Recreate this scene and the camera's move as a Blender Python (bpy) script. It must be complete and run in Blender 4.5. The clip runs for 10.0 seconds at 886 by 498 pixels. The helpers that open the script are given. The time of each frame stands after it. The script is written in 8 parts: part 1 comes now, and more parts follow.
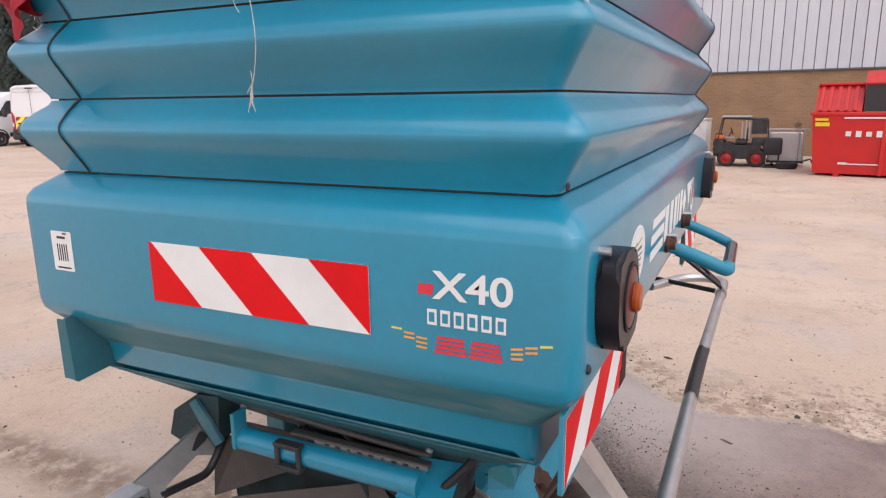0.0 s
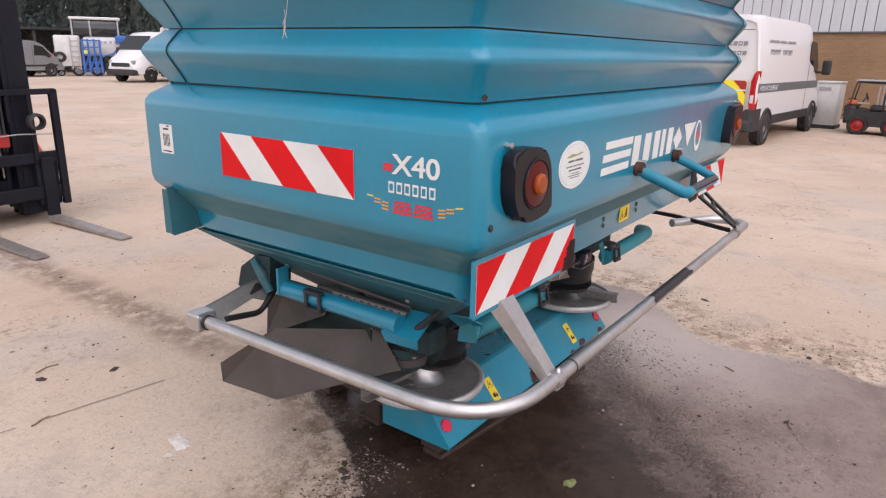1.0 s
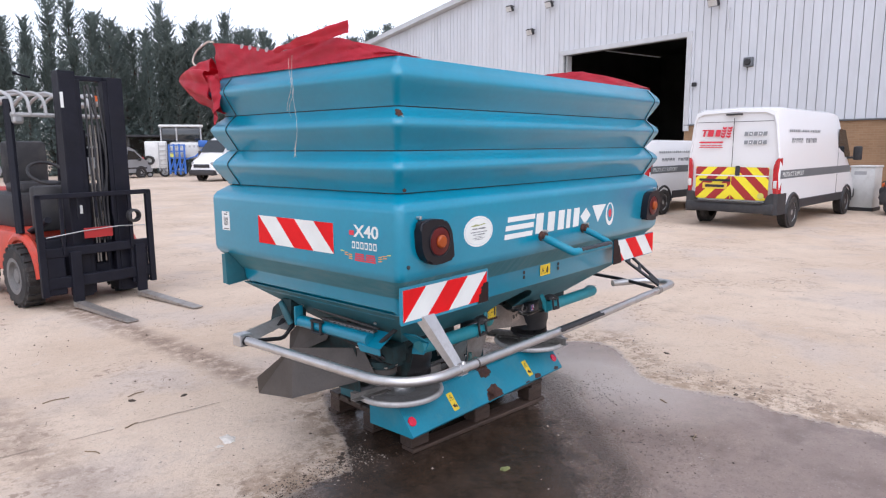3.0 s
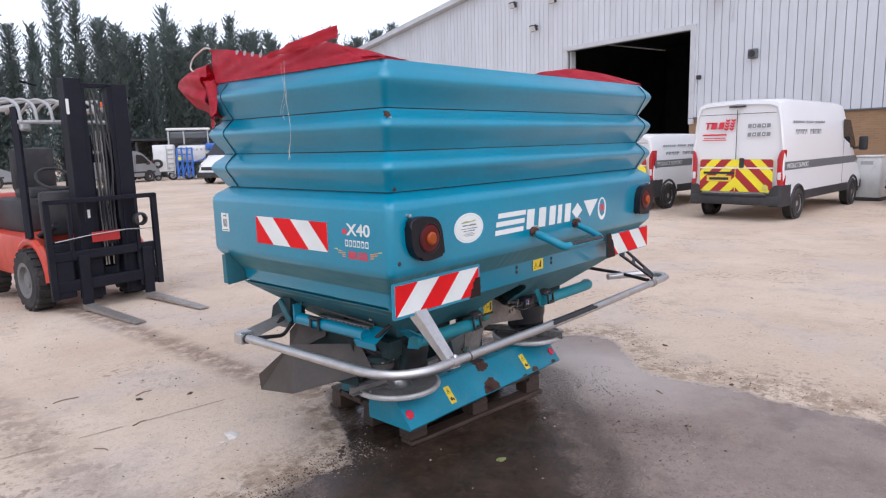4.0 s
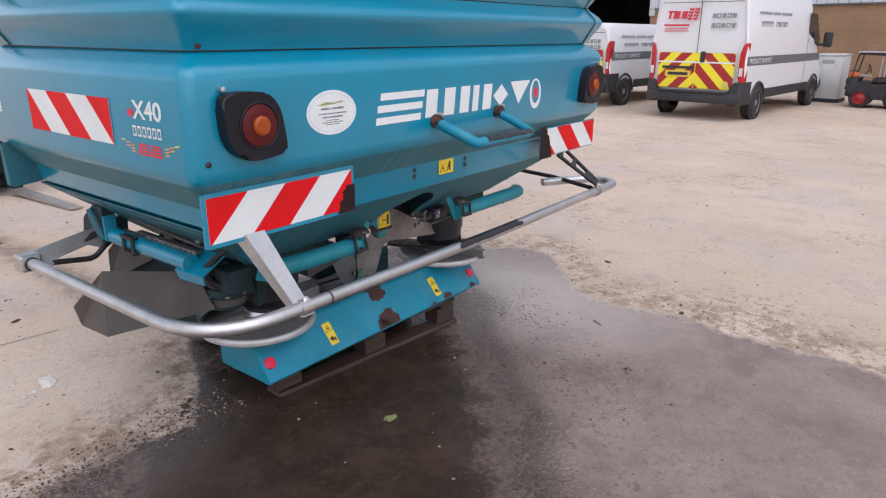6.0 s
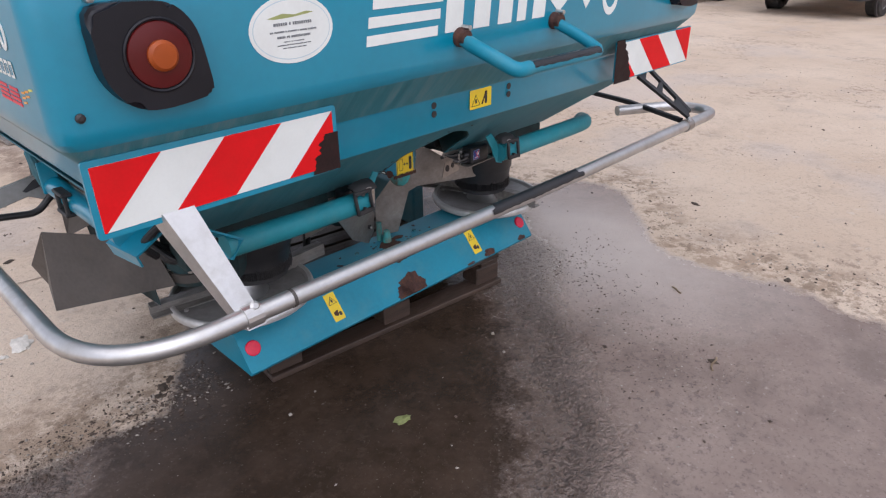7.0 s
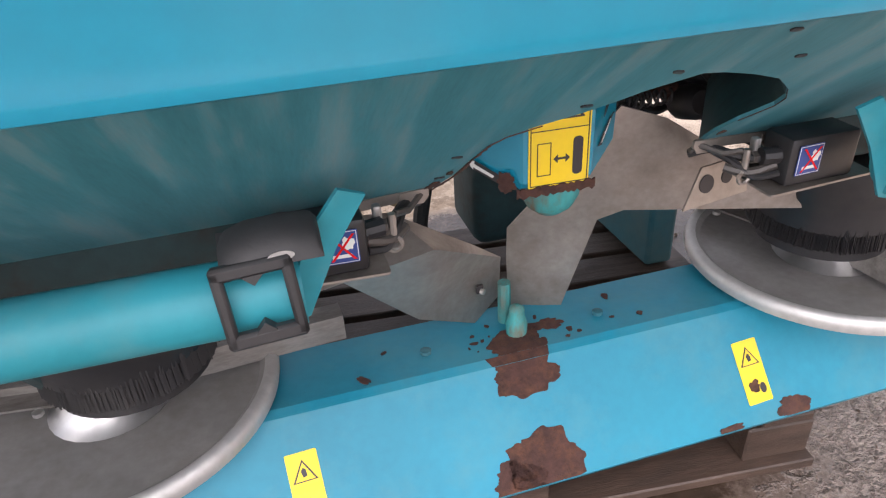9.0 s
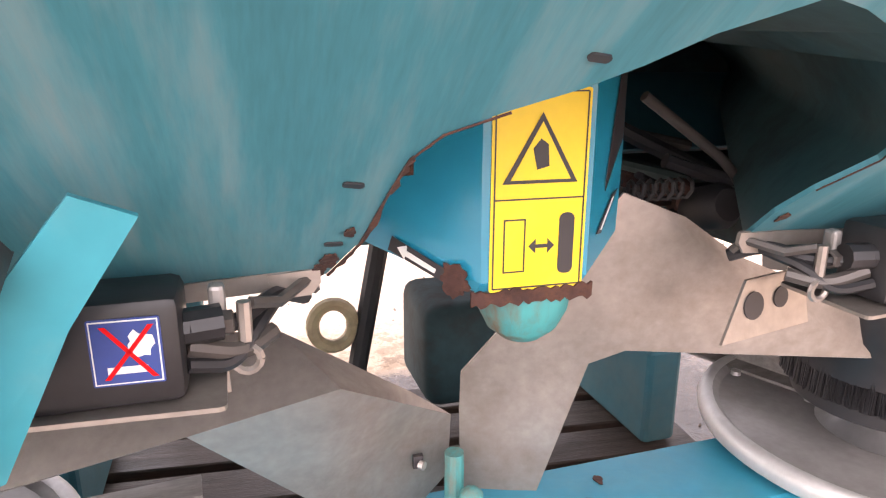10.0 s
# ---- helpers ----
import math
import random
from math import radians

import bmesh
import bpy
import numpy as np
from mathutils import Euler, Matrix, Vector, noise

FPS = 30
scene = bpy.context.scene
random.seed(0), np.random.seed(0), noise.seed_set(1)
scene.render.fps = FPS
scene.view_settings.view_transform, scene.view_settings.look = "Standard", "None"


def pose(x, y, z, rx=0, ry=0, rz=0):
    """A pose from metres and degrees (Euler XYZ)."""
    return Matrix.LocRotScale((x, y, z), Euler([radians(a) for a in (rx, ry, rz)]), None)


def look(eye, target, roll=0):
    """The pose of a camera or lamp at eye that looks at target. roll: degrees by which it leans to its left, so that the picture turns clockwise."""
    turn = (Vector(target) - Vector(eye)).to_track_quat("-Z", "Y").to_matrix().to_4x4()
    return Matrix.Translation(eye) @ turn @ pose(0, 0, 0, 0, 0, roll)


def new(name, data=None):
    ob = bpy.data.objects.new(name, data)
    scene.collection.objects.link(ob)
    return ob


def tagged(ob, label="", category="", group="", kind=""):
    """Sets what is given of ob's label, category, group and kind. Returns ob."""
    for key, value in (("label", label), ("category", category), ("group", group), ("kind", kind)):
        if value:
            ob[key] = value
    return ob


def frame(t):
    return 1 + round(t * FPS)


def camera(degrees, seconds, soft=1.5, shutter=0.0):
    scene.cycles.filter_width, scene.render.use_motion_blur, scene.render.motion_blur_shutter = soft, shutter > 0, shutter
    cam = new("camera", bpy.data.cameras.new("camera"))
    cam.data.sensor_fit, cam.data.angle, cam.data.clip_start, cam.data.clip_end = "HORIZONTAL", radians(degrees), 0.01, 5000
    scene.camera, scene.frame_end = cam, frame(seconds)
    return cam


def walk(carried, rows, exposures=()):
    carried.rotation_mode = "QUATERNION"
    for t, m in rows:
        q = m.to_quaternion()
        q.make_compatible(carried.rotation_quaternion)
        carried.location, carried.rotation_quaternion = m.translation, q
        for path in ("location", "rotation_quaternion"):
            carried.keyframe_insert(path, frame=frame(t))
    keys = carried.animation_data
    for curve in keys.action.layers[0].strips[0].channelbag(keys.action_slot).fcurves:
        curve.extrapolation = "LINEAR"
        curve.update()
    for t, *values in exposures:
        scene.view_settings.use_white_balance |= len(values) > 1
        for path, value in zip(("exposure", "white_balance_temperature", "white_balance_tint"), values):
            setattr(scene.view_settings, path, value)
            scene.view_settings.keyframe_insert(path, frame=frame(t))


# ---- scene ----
cam = camera(67.5, 10.0, 1.2)
PATH = [
    (0, (-2.242, -0.242, 1.637), (-0.484, 0.604, 1.201), -0.7),
    (0.5, (-2.333, -0.58, 1.615), (-0.739, 0.476, 1.027), 0.1),
    (1, (-2.516, -0.823, 1.594), (-0.958, 0.294, 1.025), 1.2),
    (1.5, (-2.61, -1.16, 1.587), (-1.183, 0.122, 1.022), 0.2),
    (2, (-2.755, -1.445, 1.617), (-1.345, -0.118, 1.119), -0.8),
    (2.5, (-2.98, -1.642, 1.64), (-1.493, -0.366, 1.242), -1.0),
    (3, (-3.068, -1.852, 1.669), (-1.583, -0.549, 1.362), -0.4),
    (3.2, (-3.091, -1.922, 1.683), (-1.626, -0.596, 1.38), -0.7),
    (4.5, (-3.03, -1.969, 1.646), (-1.555, -0.657, 1.326), -1.9),
    (5, (-2.825, -1.863, 1.598), (-1.335, -0.589, 1.199), -0.7),
    (5.5, (-2.525, -1.714, 1.585), (-1.007, -0.501, 1.112), -1.2),
    (5.7, (-2.393, -1.679, 1.558), (-0.855, -0.518, 1.022), -0.4),
    (6.8, (-1.653, -1.336, 1.497), (-0.363, -0.052, 0.669), -0.9),
    (7, (-1.54, -1.278, 1.487), (-0.274, -0.009, 0.602), -0.9),
    (7.5, (-1.161, -1.093, 1.435), (-0.11, 0.359, 0.546), -2.7),
    (8, (-0.825, -0.82, 1.375), (0.102, 0.684, 0.437), -3.7),
    (8.5, (-0.536, -0.518, 1.287), (0.144, 0.992, 0.165), -1.7),
    (9, (-0.328, -0.231, 1.02), (0.099, 1.433, -0.003), -3.6),
    (9.5, (-0.232, -0.016, 0.875), (0.303, 1.732, 0.065), -0.8),
    (10, (-0.221, -0.001, 0.829), (0.361, 1.837, 0.296), 0.2),
]
walk(cam, [(t, look(eye, target, roll)) for t, eye, target, roll in PATH],
     [(0, -0.05, 6550, 22), (0.5, -0.11, 6750, 23), (1.2, -0.08, 6400, 21), (2, -0.05, 6150, 19), (3, 0.05, 5950, 17), (4.5, -0.16, 5900, 17), (7.5, -0.13, 6100, 17), (8, 0.0, 6100, 16), (8.5, 0.2, 6100, 16), (9, 1.06, 6550, 19), (9.5, 1.66, 6950, 24), (10, 2.1, 7100, 27)])
# ---- world, light ----
world = bpy.data.worlds.new("overcast_sky")
scene.world = world
world.use_nodes = True
wn, wl = world.node_tree.nodes, world.node_tree.links
sky = wn.new("ShaderNodeTexSky")
sky.sky_type = "NISHITA"
sky.sun_disc = False
sky.sun_elevation, sky.sun_rotation = radians(55), radians(210)
sky.air_density, sky.dust_density, sky.ozone_density = 1.0, 1.0, 1.0
grey = wn.new("ShaderNodeHueSaturation")
grey.inputs["Saturation"].default_value = 0.22
bg = wn["Background"]
wl.new(sky.outputs[0], grey.inputs["Color"])
wl.new(grey.outputs[0], bg.inputs["Color"])
bg.inputs["Strength"].default_value = 0.235

sun_data = bpy.data.lights.new("sun", "SUN")
sun_data.energy, sun_data.angle, sun_data.color = 1.75, radians(90), (1.0, 0.97, 0.92)
sun = new("sun", sun_data)
sun.matrix_world = look((-3.0, -4.6, 11), (0, 0, 0))


# ---- materials ----
def mat(name, col, rough=0.5, metal=0.0, var=0.15, scale=5.0, fine=80.0, bump=0.05, dirt=None, dirt_amount=0.45, dirt_scale=3.0,
        stretch=(1, 1, 1), per_object=0.0, coat=0.0, spec=0.5, emit=None):
    """Painted, bare or woven surface: colour varied at two scales, optional dirt, fine relief."""
    m = bpy.data.materials.new(name)
    m.use_nodes = True
    nt = m.node_tree
    n, l = nt.nodes, nt.links
    b = n["Principled BSDF"]
    tc = n.new("ShaderNodeTexCoord")
    mp = n.new("ShaderNodeMapping")
    mp.inputs["Scale"].default_value = stretch
    l.new(tc.outputs["Object"], mp.inputs[0])
    big = n.new("ShaderNodeTexNoise")
    big.inputs["Scale"].default_value, big.inputs["Detail"].default_value = scale, 5
    small = n.new("ShaderNodeTexNoise")
    small.inputs["Scale"].default_value, small.inputs["Detail"].default_value = fine, 3
    l.new(mp.outputs[0], big.inputs[0])
    l.new(mp.outputs[0], small.inputs[0])
    add = n.new("ShaderNodeMath")
    add.operation = "MULTIPLY_ADD"
    l.new(small.outputs["Fac"], add.inputs[0])
    add.inputs[1].default_value = 0.4
    l.new(big.outputs["Fac"], add.inputs[2])
    rng = n.new("ShaderNodeMapRange")
    rng.inputs["From Min"].default_value, rng.inputs["From Max"].default_value = 0.45, 0.95
    rng.inputs["To Min"].default_value, rng.inputs["To Max"].default_value = 1 - var, 1 + var
    l.new(add.outputs[0], rng.inputs[0])
    value = rng.outputs[0]
    if per_object:
        oi = n.new("ShaderNodeObjectInfo")
        pr = n.new("ShaderNodeMapRange")
        pr.inputs["To Min"].default_value, pr.inputs["To Max"].default_value = 1 - per_object, 1 + per_object
        l.new(oi.outputs["Random"], pr.inputs[0])
        mul = n.new("ShaderNodeMath")
        mul.operation = "MULTIPLY"
        l.new(value, mul.inputs[0])
        l.new(pr.outputs[0], mul.inputs[1])
        value = mul.outputs[0]
    tint = n.new("ShaderNodeVectorMath")
    tint.operation = "SCALE"
    tint.inputs[0].default_value = col
    l.new(value, tint.inputs["Scale"])
    out = tint.outputs[0]
    if dirt:
        dn = n.new("ShaderNodeTexNoise")
        dn.inputs["Scale"].default_value, dn.inputs["Detail"].default_value, dn.inputs["Roughness"].default_value = dirt_scale, 8, 0.68
        l.new(mp.outputs[0], dn.inputs[0])
        dr = n.new("ShaderNodeMapRange")
        dr.inputs["From Min"].default_value, dr.inputs["From Max"].default_value = 0.47, 0.72
        dr.inputs["To Max"].default_value = dirt_amount
        l.new(dn.outputs["Fac"], dr.inputs[0])
        mix = n.new("ShaderNodeMix")
        mix.data_type = "RGBA"
        l.new(dr.outputs[0], mix.inputs["Factor"])
        l.new(out, mix.inputs[6])
        mix.inputs[7].default_value = (*dirt, 1)
        out = mix.outputs[2]
        rr_ = n.new("ShaderNodeMapRange")
        rr_.inputs["To Min"].default_value, rr_.inputs["To Max"].default_value = rough, min(1, rough + 0.3)
        l.new(dr.outputs[0], rr_.inputs[0])
        l.new(rr_.outputs[0], b.inputs["Roughness"])
    else:
        b.inputs["Roughness"].default_value = rough
    l.new(out, b.inputs["Base Color"])
    b.inputs["Metallic"].default_value = metal
    b.inputs["Coat Weight"].default_value = coat
    b.inputs["Specular IOR Level"].default_value = spec
    if emit:
        b.inputs["Emission Color"].default_value, b.inputs["Emission Strength"].default_value = (*emit[0], 1), emit[1]
    if bump:
        bp = n.new("ShaderNodeBump")
        bp.inputs["Strength"].default_value, bp.inputs["Distance"].default_value = bump, 0.01
        l.new(add.outputs[0], bp.inputs["Height"])
        l.new(bp.outputs[0], b.inputs["Normal"])
    return m


TEAL = mat("teal_enamel", (0.0, 0.212, 0.325), 0.28, 0, 0.10, 2.5, 40, 0.012, (0.035, 0.195, 0.25), 0.3, 2.2, coat=0.5)
TEAL.node_tree.nodes["Principled BSDF"].inputs["Coat Roughness"].default_value = 0.13
TEAL_WORN = mat("worn_teal_enamel", (0.006, 0.205, 0.30), 0.42, 0, 0.14, 4, 60, 0.04, (0.11, 0.25, 0.26), 0.42, 6, spec=0.4)
TEAL_DUSTY = mat("dust_filmed_teal_enamel", (0.036, 0.185, 0.225), 0.55, 0, 0.22, 5, 60, 0.05, (0.165, 0.235, 0.245), 0.8, 5, (6.5, 1, 0.4))
TEAL_FADED = mat("faded_turquoise_enamel", (0.016, 0.225, 0.275), 0.5, 0, 0.15, 5, 60, 0.05, (0.13, 0.26, 0.26), 0.5, 7, spec=0.4)
# darker than the enamel: shade under the hopper in the base, dust over it
TEAL_DULL = mat("shade_dulled_dusty_teal", (0.02, 0.12, 0.15), 0.6, 0, 0.16, 4, 50, 0.05, (0.12, 0.16, 0.15), 0.6, 5)
# teal taken near black for shade under the hopper, grime noise over it
SHADE_GRIME = mat("shade_blackened_grimy_teal", (0.010, 0.034, 0.038), 0.75, 0, 0.4, 8, 60, 0.15, (0.035, 0.02, 0.014), 0.7, 14)
# shade between the outlets put into the base colour, grime noise over it
TEAL_SHADED = mat("shade_dark_grimy_teal", (0.014, 0.062, 0.070), 0.6, 0, 0.3, 6, 60, 0.08, (0.045, 0.032, 0.024), 0.5, 9)
RUBBER = mat("grey_rubber", (0.022, 0.021, 0.022), 0.55, 0, 0.2, 12, 120, 0.08, (0.055, 0.05, 0.047), 0.4, 10)
VANE = mat("scuffed_steel_vane", (0.22, 0.205, 0.19), 0.45, 0.5, 0.25, 14, 110, 0.05, (0.12, 0.10, 0.085), 0.6, 18, (1, 4, 4))
TEAL_RUSTED = mat("rust_streaked_teal", (0.03, 0.24, 0.24), 0.6, 0, 0.3, 14, 90, 0.2, (0.16, 0.075, 0.03), 0.95, 26, (1, 1, 0.35))
GRIP = mat("glossy_black_grip", (0.014, 0.014, 0.016), 0.16, 0, 0.2, 12, 120, 0.02, (0.05, 0.05, 0.05), 0.3, 12)
STRING = mat("pale_twine", (0.55, 0.48, 0.42), 0.9, 0, 0.2, 60, 300, 0.2)
RUST = mat("rust", (0.052, 0.022, 0.017), 0.9, 0, 0.45, 30, 160, 0.5, (0.13, 0.055, 0.028), 0.7, 45)
SCRAPED = mat("scraped_dark_metal", (0.016, 0.005, 0.0045), 0.6, 0, 0.4, 25, 140, 0.2, (0.032, 0.012, 0.010), 0.6, 30, spec=0.3)
STEEL = mat("stainless_sheet", (0.35, 0.318, 0.290), 0.38, 0.72, 0.24, 8, 90, 0.03, (0.19, 0.158, 0.135), 0.7, 7)
# base set low for the shade under the hopper, dirt noise over it
STEEL_DARK = mat("shade_toned_dirty_steel", (0.075, 0.067, 0.062), 0.5, 0.3, 0.25, 6, 90, 0.06, (0.115, 0.095, 0.08), 0.5, 8)
ALU = mat("galvanised_tube", (0.56, 0.55, 0.54), 0.33, 0.9, 0.10, 9, 70, 0.03, (0.38, 0.36, 0.33), 0.5, 12)
ALU_DULL = mat("cast_disc_alloy", (0.29, 0.278, 0.268), 0.48, 0.5, 0.2, 8, 70, 0.06, (0.22, 0.2, 0.18), 0.6, 9)
RIM_ALLOY = mat("pale_worn_alloy", (0.50, 0.49, 0.475), 0.45, 0.55, 0.15, 14, 90, 0.08, (0.36, 0.34, 0.32), 0.5, 16)
BLACK = mat("black_rubber", (0.012, 0.012, 0.014), 0.55, 0, 0.25, 12, 120, 0.08, (0.06, 0.055, 0.05), 0.4, 10)
PLASTIC = mat("black_plastic", (0.013, 0.013, 0.015), 0.4, 0, 0.2, 12, 120, 0.03, (0.05, 0.045, 0.042), 0.4, 10)
WHITE = mat("white_reflective_film", (0.70, 0.72, 0.69), 0.45, 0, 0.04, 10, 150, 0.01, (0.5, 0.48, 0.45), 0.3, 6)
RED = mat("red_reflective_film", (0.66, 0.008, 0.010), 0.5, 0, 0.08, 10, 150, 0.01, (0.45, 0.02, 0.015), 0.3, 6, spec=0.15)
TARP = mat("red_tarpaulin", (0.62, 0.028, 0.055), 0.42, 0, 0.15, 8, 200, 0.1, (0.55, 0.13, 0.13), 0.35, 5)
YELLOW = mat("yellow_label_film", (0.78, 0.55, 0.012), 0.42, 0, 0.06, 12, 150, 0.01, (0.55, 0.42, 0.1), 0.3, 9)
INK = mat("black_print", (0.025, 0.023, 0.025), 0.5, 0, 0.1, 20, 100, 0)
BLUE_LABEL = mat("blue_label_film", (0.02, 0.05, 0.22), 0.4, 0, 0.1, 20, 100, 0)
LAMP_BLACK = mat("lamp_black", (0.008, 0.008, 0.012), 0.35, 0, 0.2, 12, 120, 0.02, (0.02, 0.018, 0.02), 0.4, 9, spec=0.3)
LENS_RED = mat("red_lamp_lens", (0.085, 0.006, 0.006), 0.3, 0, 0.1, 20, 90, 0.02, spec=0.3)
LENS_AMBER = mat("amber_lamp_lens", (0.32, 0.062, 0.010), 0.3, 0, 0.1, 20, 90, 0.02, spec=0.3)
REFLECTOR = mat("red_reflector", (0.62, 0.012, 0.045), 0.25, 0, 0.1, 60, 200, 0.02)
PINK = mat("red_print", (0.6, 0.03, 0.05), 0.45, 0, 0.05, 20, 90, 0)
ORANGE = mat("orange_print", (0.72, 0.32, 0.06), 0.45, 0, 0.05, 20, 90, 0)
LIME = mat("pale_yellow_print", (0.62, 0.6, 0.12), 0.45, 0, 0.05, 20, 90, 0)
WOOD_WET = mat("wet_pallet_wood", (0.058, 0.036, 0.026), 0.5, 0, 0.4, 6, 60, 0.25, (0.022, 0.016, 0.012), 0.7, 5, (1, 8, 8), 0.2)


# ---- mesh helpers ----
def thing(name, label, category, loc=(0, 0, 0), rz=0.0, group="", kind=""):
    e = new(name)
    e.empty_display_size = 0.1
    e.matrix_basis = pose(*loc, 0, 0, rz)
    return tagged(e, label, category, group, kind)


def part(name, bm, material, parent=None, label="", smooth=0.0, recalc=True):
    """One mesh object under parent; geometry in parent's own coordinates. smooth: auto-smooth angle in degrees."""
    if recalc:
        bmesh.ops.recalc_face_normals(bm, faces=bm.faces)
    if smooth:
        lim = radians(smooth)
        for f in bm.faces:
            f.smooth = True
        for e in bm.edges:
            if len(e.link_faces) == 2 and e.calc_face_angle(0) > lim:
                e.smooth = False
    me = bpy.data.meshes.new(name)
    bm.to_mesh(me)
    bm.free()
    for mm in (material if isinstance(material, (list, tuple)) else [material]):
        me.materials.append(mm)
    ob = new(name, me)
    if parent:
        ob.parent = parent
    return tagged(ob, label) if label else ob


def again(ob, m):
    """Another object on the same mesh, under the same parent."""
    o = ob.copy()
    scene.collection.objects.link(o)
    o.matrix_basis = m
    return o


def box(bm, c, s, bevel=0.0, m=None, seg=2):
    mx = Matrix.Translation(c) @ Matrix.Diagonal((*s, 1))
    r = bmesh.ops.create_cube(bm, size=1, matrix=(m @ mx) if m else mx)
    if bevel:
        es = list({e for v in r["verts"] for e in v.link_edges})
        bmesh.ops.bevel(bm, geom=es, offset=bevel, segments=seg, affect="EDGES", profile=0.5)
    return bm


def B(c, s, bevel=0.0, m=None, seg=2):
    return box(bmesh.new(), c, s, bevel, m, seg)


def tube(bm, pts, r, n=12, cap=True, squash=None):
    """A round bar swept along points."""
    pts = [Vector(p) for p in pts]
    up = Vector((0, 0, 1))
    rings = []
    for i, p in enumerate(pts):
        d = (pts[min(i + 1, len(pts) - 1)] - pts[max(i - 1, 0)]).normalized()
        if i == 0:
            a = d.orthogonal().normalized() if abs(d.dot(up)) > 0.95 else d.cross(up).normalized()
        else:
            a = (a - d * a.dot(d)).normalized()
        b = d.cross(a)
        rad = r[i] if isinstance(r, (list, tuple)) else r
        rings.append([bm.verts.new(p + a * math.cos(2 * math.pi * k / n) * rad + b * math.sin(2 * math.pi * k / n) * rad) for k in range(n)])
    for q, s in zip(rings, rings[1:]):
        for k in range(n):
            bm.faces.new((q[k], q[(k + 1) % n], s[(k + 1) % n], s[k]))
    if cap:
        bm.faces.new(rings[0][::-1])
        bm.faces.new(rings[-1])
    return bm


def T(pts, r, n=12, cap=True):
    return tube(bmesh.new(), pts, r, n, cap)


def bends(corners, rad, n=6):
    """A polyline whose inner corners are rounded."""
    cs = [Vector(c) for c in corners]
    out = [cs[0]]
    for a, b, c in zip(cs, cs[1:], cs[2:]):
        u, v = (a - b).normalized(), (c - b).normalized()
        d = min(rad, (a - b).length * 0.49, (c - b).length * 0.49)
        p, q = b + u * d, b + v * d
        for k in range(n + 1):
            t = k / n
            out.append(p * (1 - t) ** 2 + b * 2 * t * (1 - t) + q * t * t)
    return out + [cs[-1]]


def lathe(bm, profile, n=32, m=None):
    """Profile of (radius, height) turned about z."""
    rings = []
    for r, z in profile:
        if r < 1e-6:
            rings.append([bm.verts.new((0, 0, z))])
        else:
            rings.append([bm.verts.new((r * math.cos(2 * math.pi * k / n), r * math.sin(2 * math.pi * k / n), z)) for k in range(n)])
    for q, s in zip(rings, rings[1:]):
        for k in range(n):
            a, b, c, d = q[k % len(q)], q[(k + 1) % len(q)], s[(k + 1) % len(s)], s[k % len(s)]
            vs = list(dict.fromkeys((a, b, c, d)))
            if len(vs) > 2:
                bm.faces.new(vs)
    if m:
        bmesh.ops.transform(bm, matrix=m, verts=[v for ring in rings for v in ring])
    return bm


def loft(bm, rings, cap0=True, cap1=True, close=True):
    vs = [[bm.verts.new(p) for p in r] for r in rings]
    n = len(vs[0])
    for q, s in zip(vs, vs[1:]):
        for k in range(n if close else n - 1):
            bm.faces.new((q[k], q[(k + 1) % n], s[(k + 1) % n], s[k]))
    if cap0:
        bm.faces.new(vs[0][::-1])
    if cap1:
        bm.faces.new(vs[-1])
    return bm


def plate(bm, pts, th, m=None, z0=0.0):
    """Flat outline of (x, y) given a thickness along z, placed by m."""
    m = m or Matrix()
    lo = [bm.verts.new(m @ Vector((x, y, z0))) for x, y in pts]
    hi = [bm.verts.new(m @ Vector((x, y, z0 + th))) for x, y in pts]
    n = len(pts)
    bm.faces.new(lo[::-1])
    bm.faces.new(hi)
    for k in range(n):
        bm.faces.new((lo[k], lo[(k + 1) % n], hi[(k + 1) % n], hi[k]))
    return bm


def P(pts, th, m=None, z0=0.0):
    return plate(bmesh.new(), pts, th, m, z0)


def sheet(bm, quads, th):
    """Bent sheet: quads or triangles of places, joined where they meet, given a thickness."""
    seen = {}
    for q in quads:
        vs = []
        for p in q:
            k = tuple(round(c, 4) for c in p)
            if k not in seen:
                seen[k] = bm.verts.new(p)
            vs.append(seen[k])
        bm.faces.new(vs)
    bmesh.ops.recalc_face_normals(bm, faces=bm.faces)
    bmesh.ops.solidify(bm, geom=list(bm.faces), thickness=th)
    return bm


def rect(w, h, r=0.0, n=4, cx=0.0, cy=0.0):
    """Outline of a rectangle with rounded corners, about (cx, cy)."""
    if r <= 0:
        return [(cx - w / 2, cy - h / 2), (cx + w / 2, cy - h / 2), (cx + w / 2, cy + h / 2), (cx - w / 2, cy + h / 2)]
    out = []
    for sx, sy, a0 in ((1, -1, -90), (1, 1, 0), (-1, 1, 90), (-1, -1, 180)):
        for k in range(n + 1):
            a = radians(a0 + 90 * k / n)
            out.append((cx + sx * (w / 2 - r) + r * math.cos(a), cy + sy * (h / 2 - r) + r * math.sin(a)))
    return out


def disc(rx, ry=None, n=28, cx=0.0, cy=0.0):
    ry = ry or rx
    return [(cx + rx * math.cos(2 * math.pi * k / n), cy + ry * math.sin(2 * math.pi * k / n)) for k in range(n)]


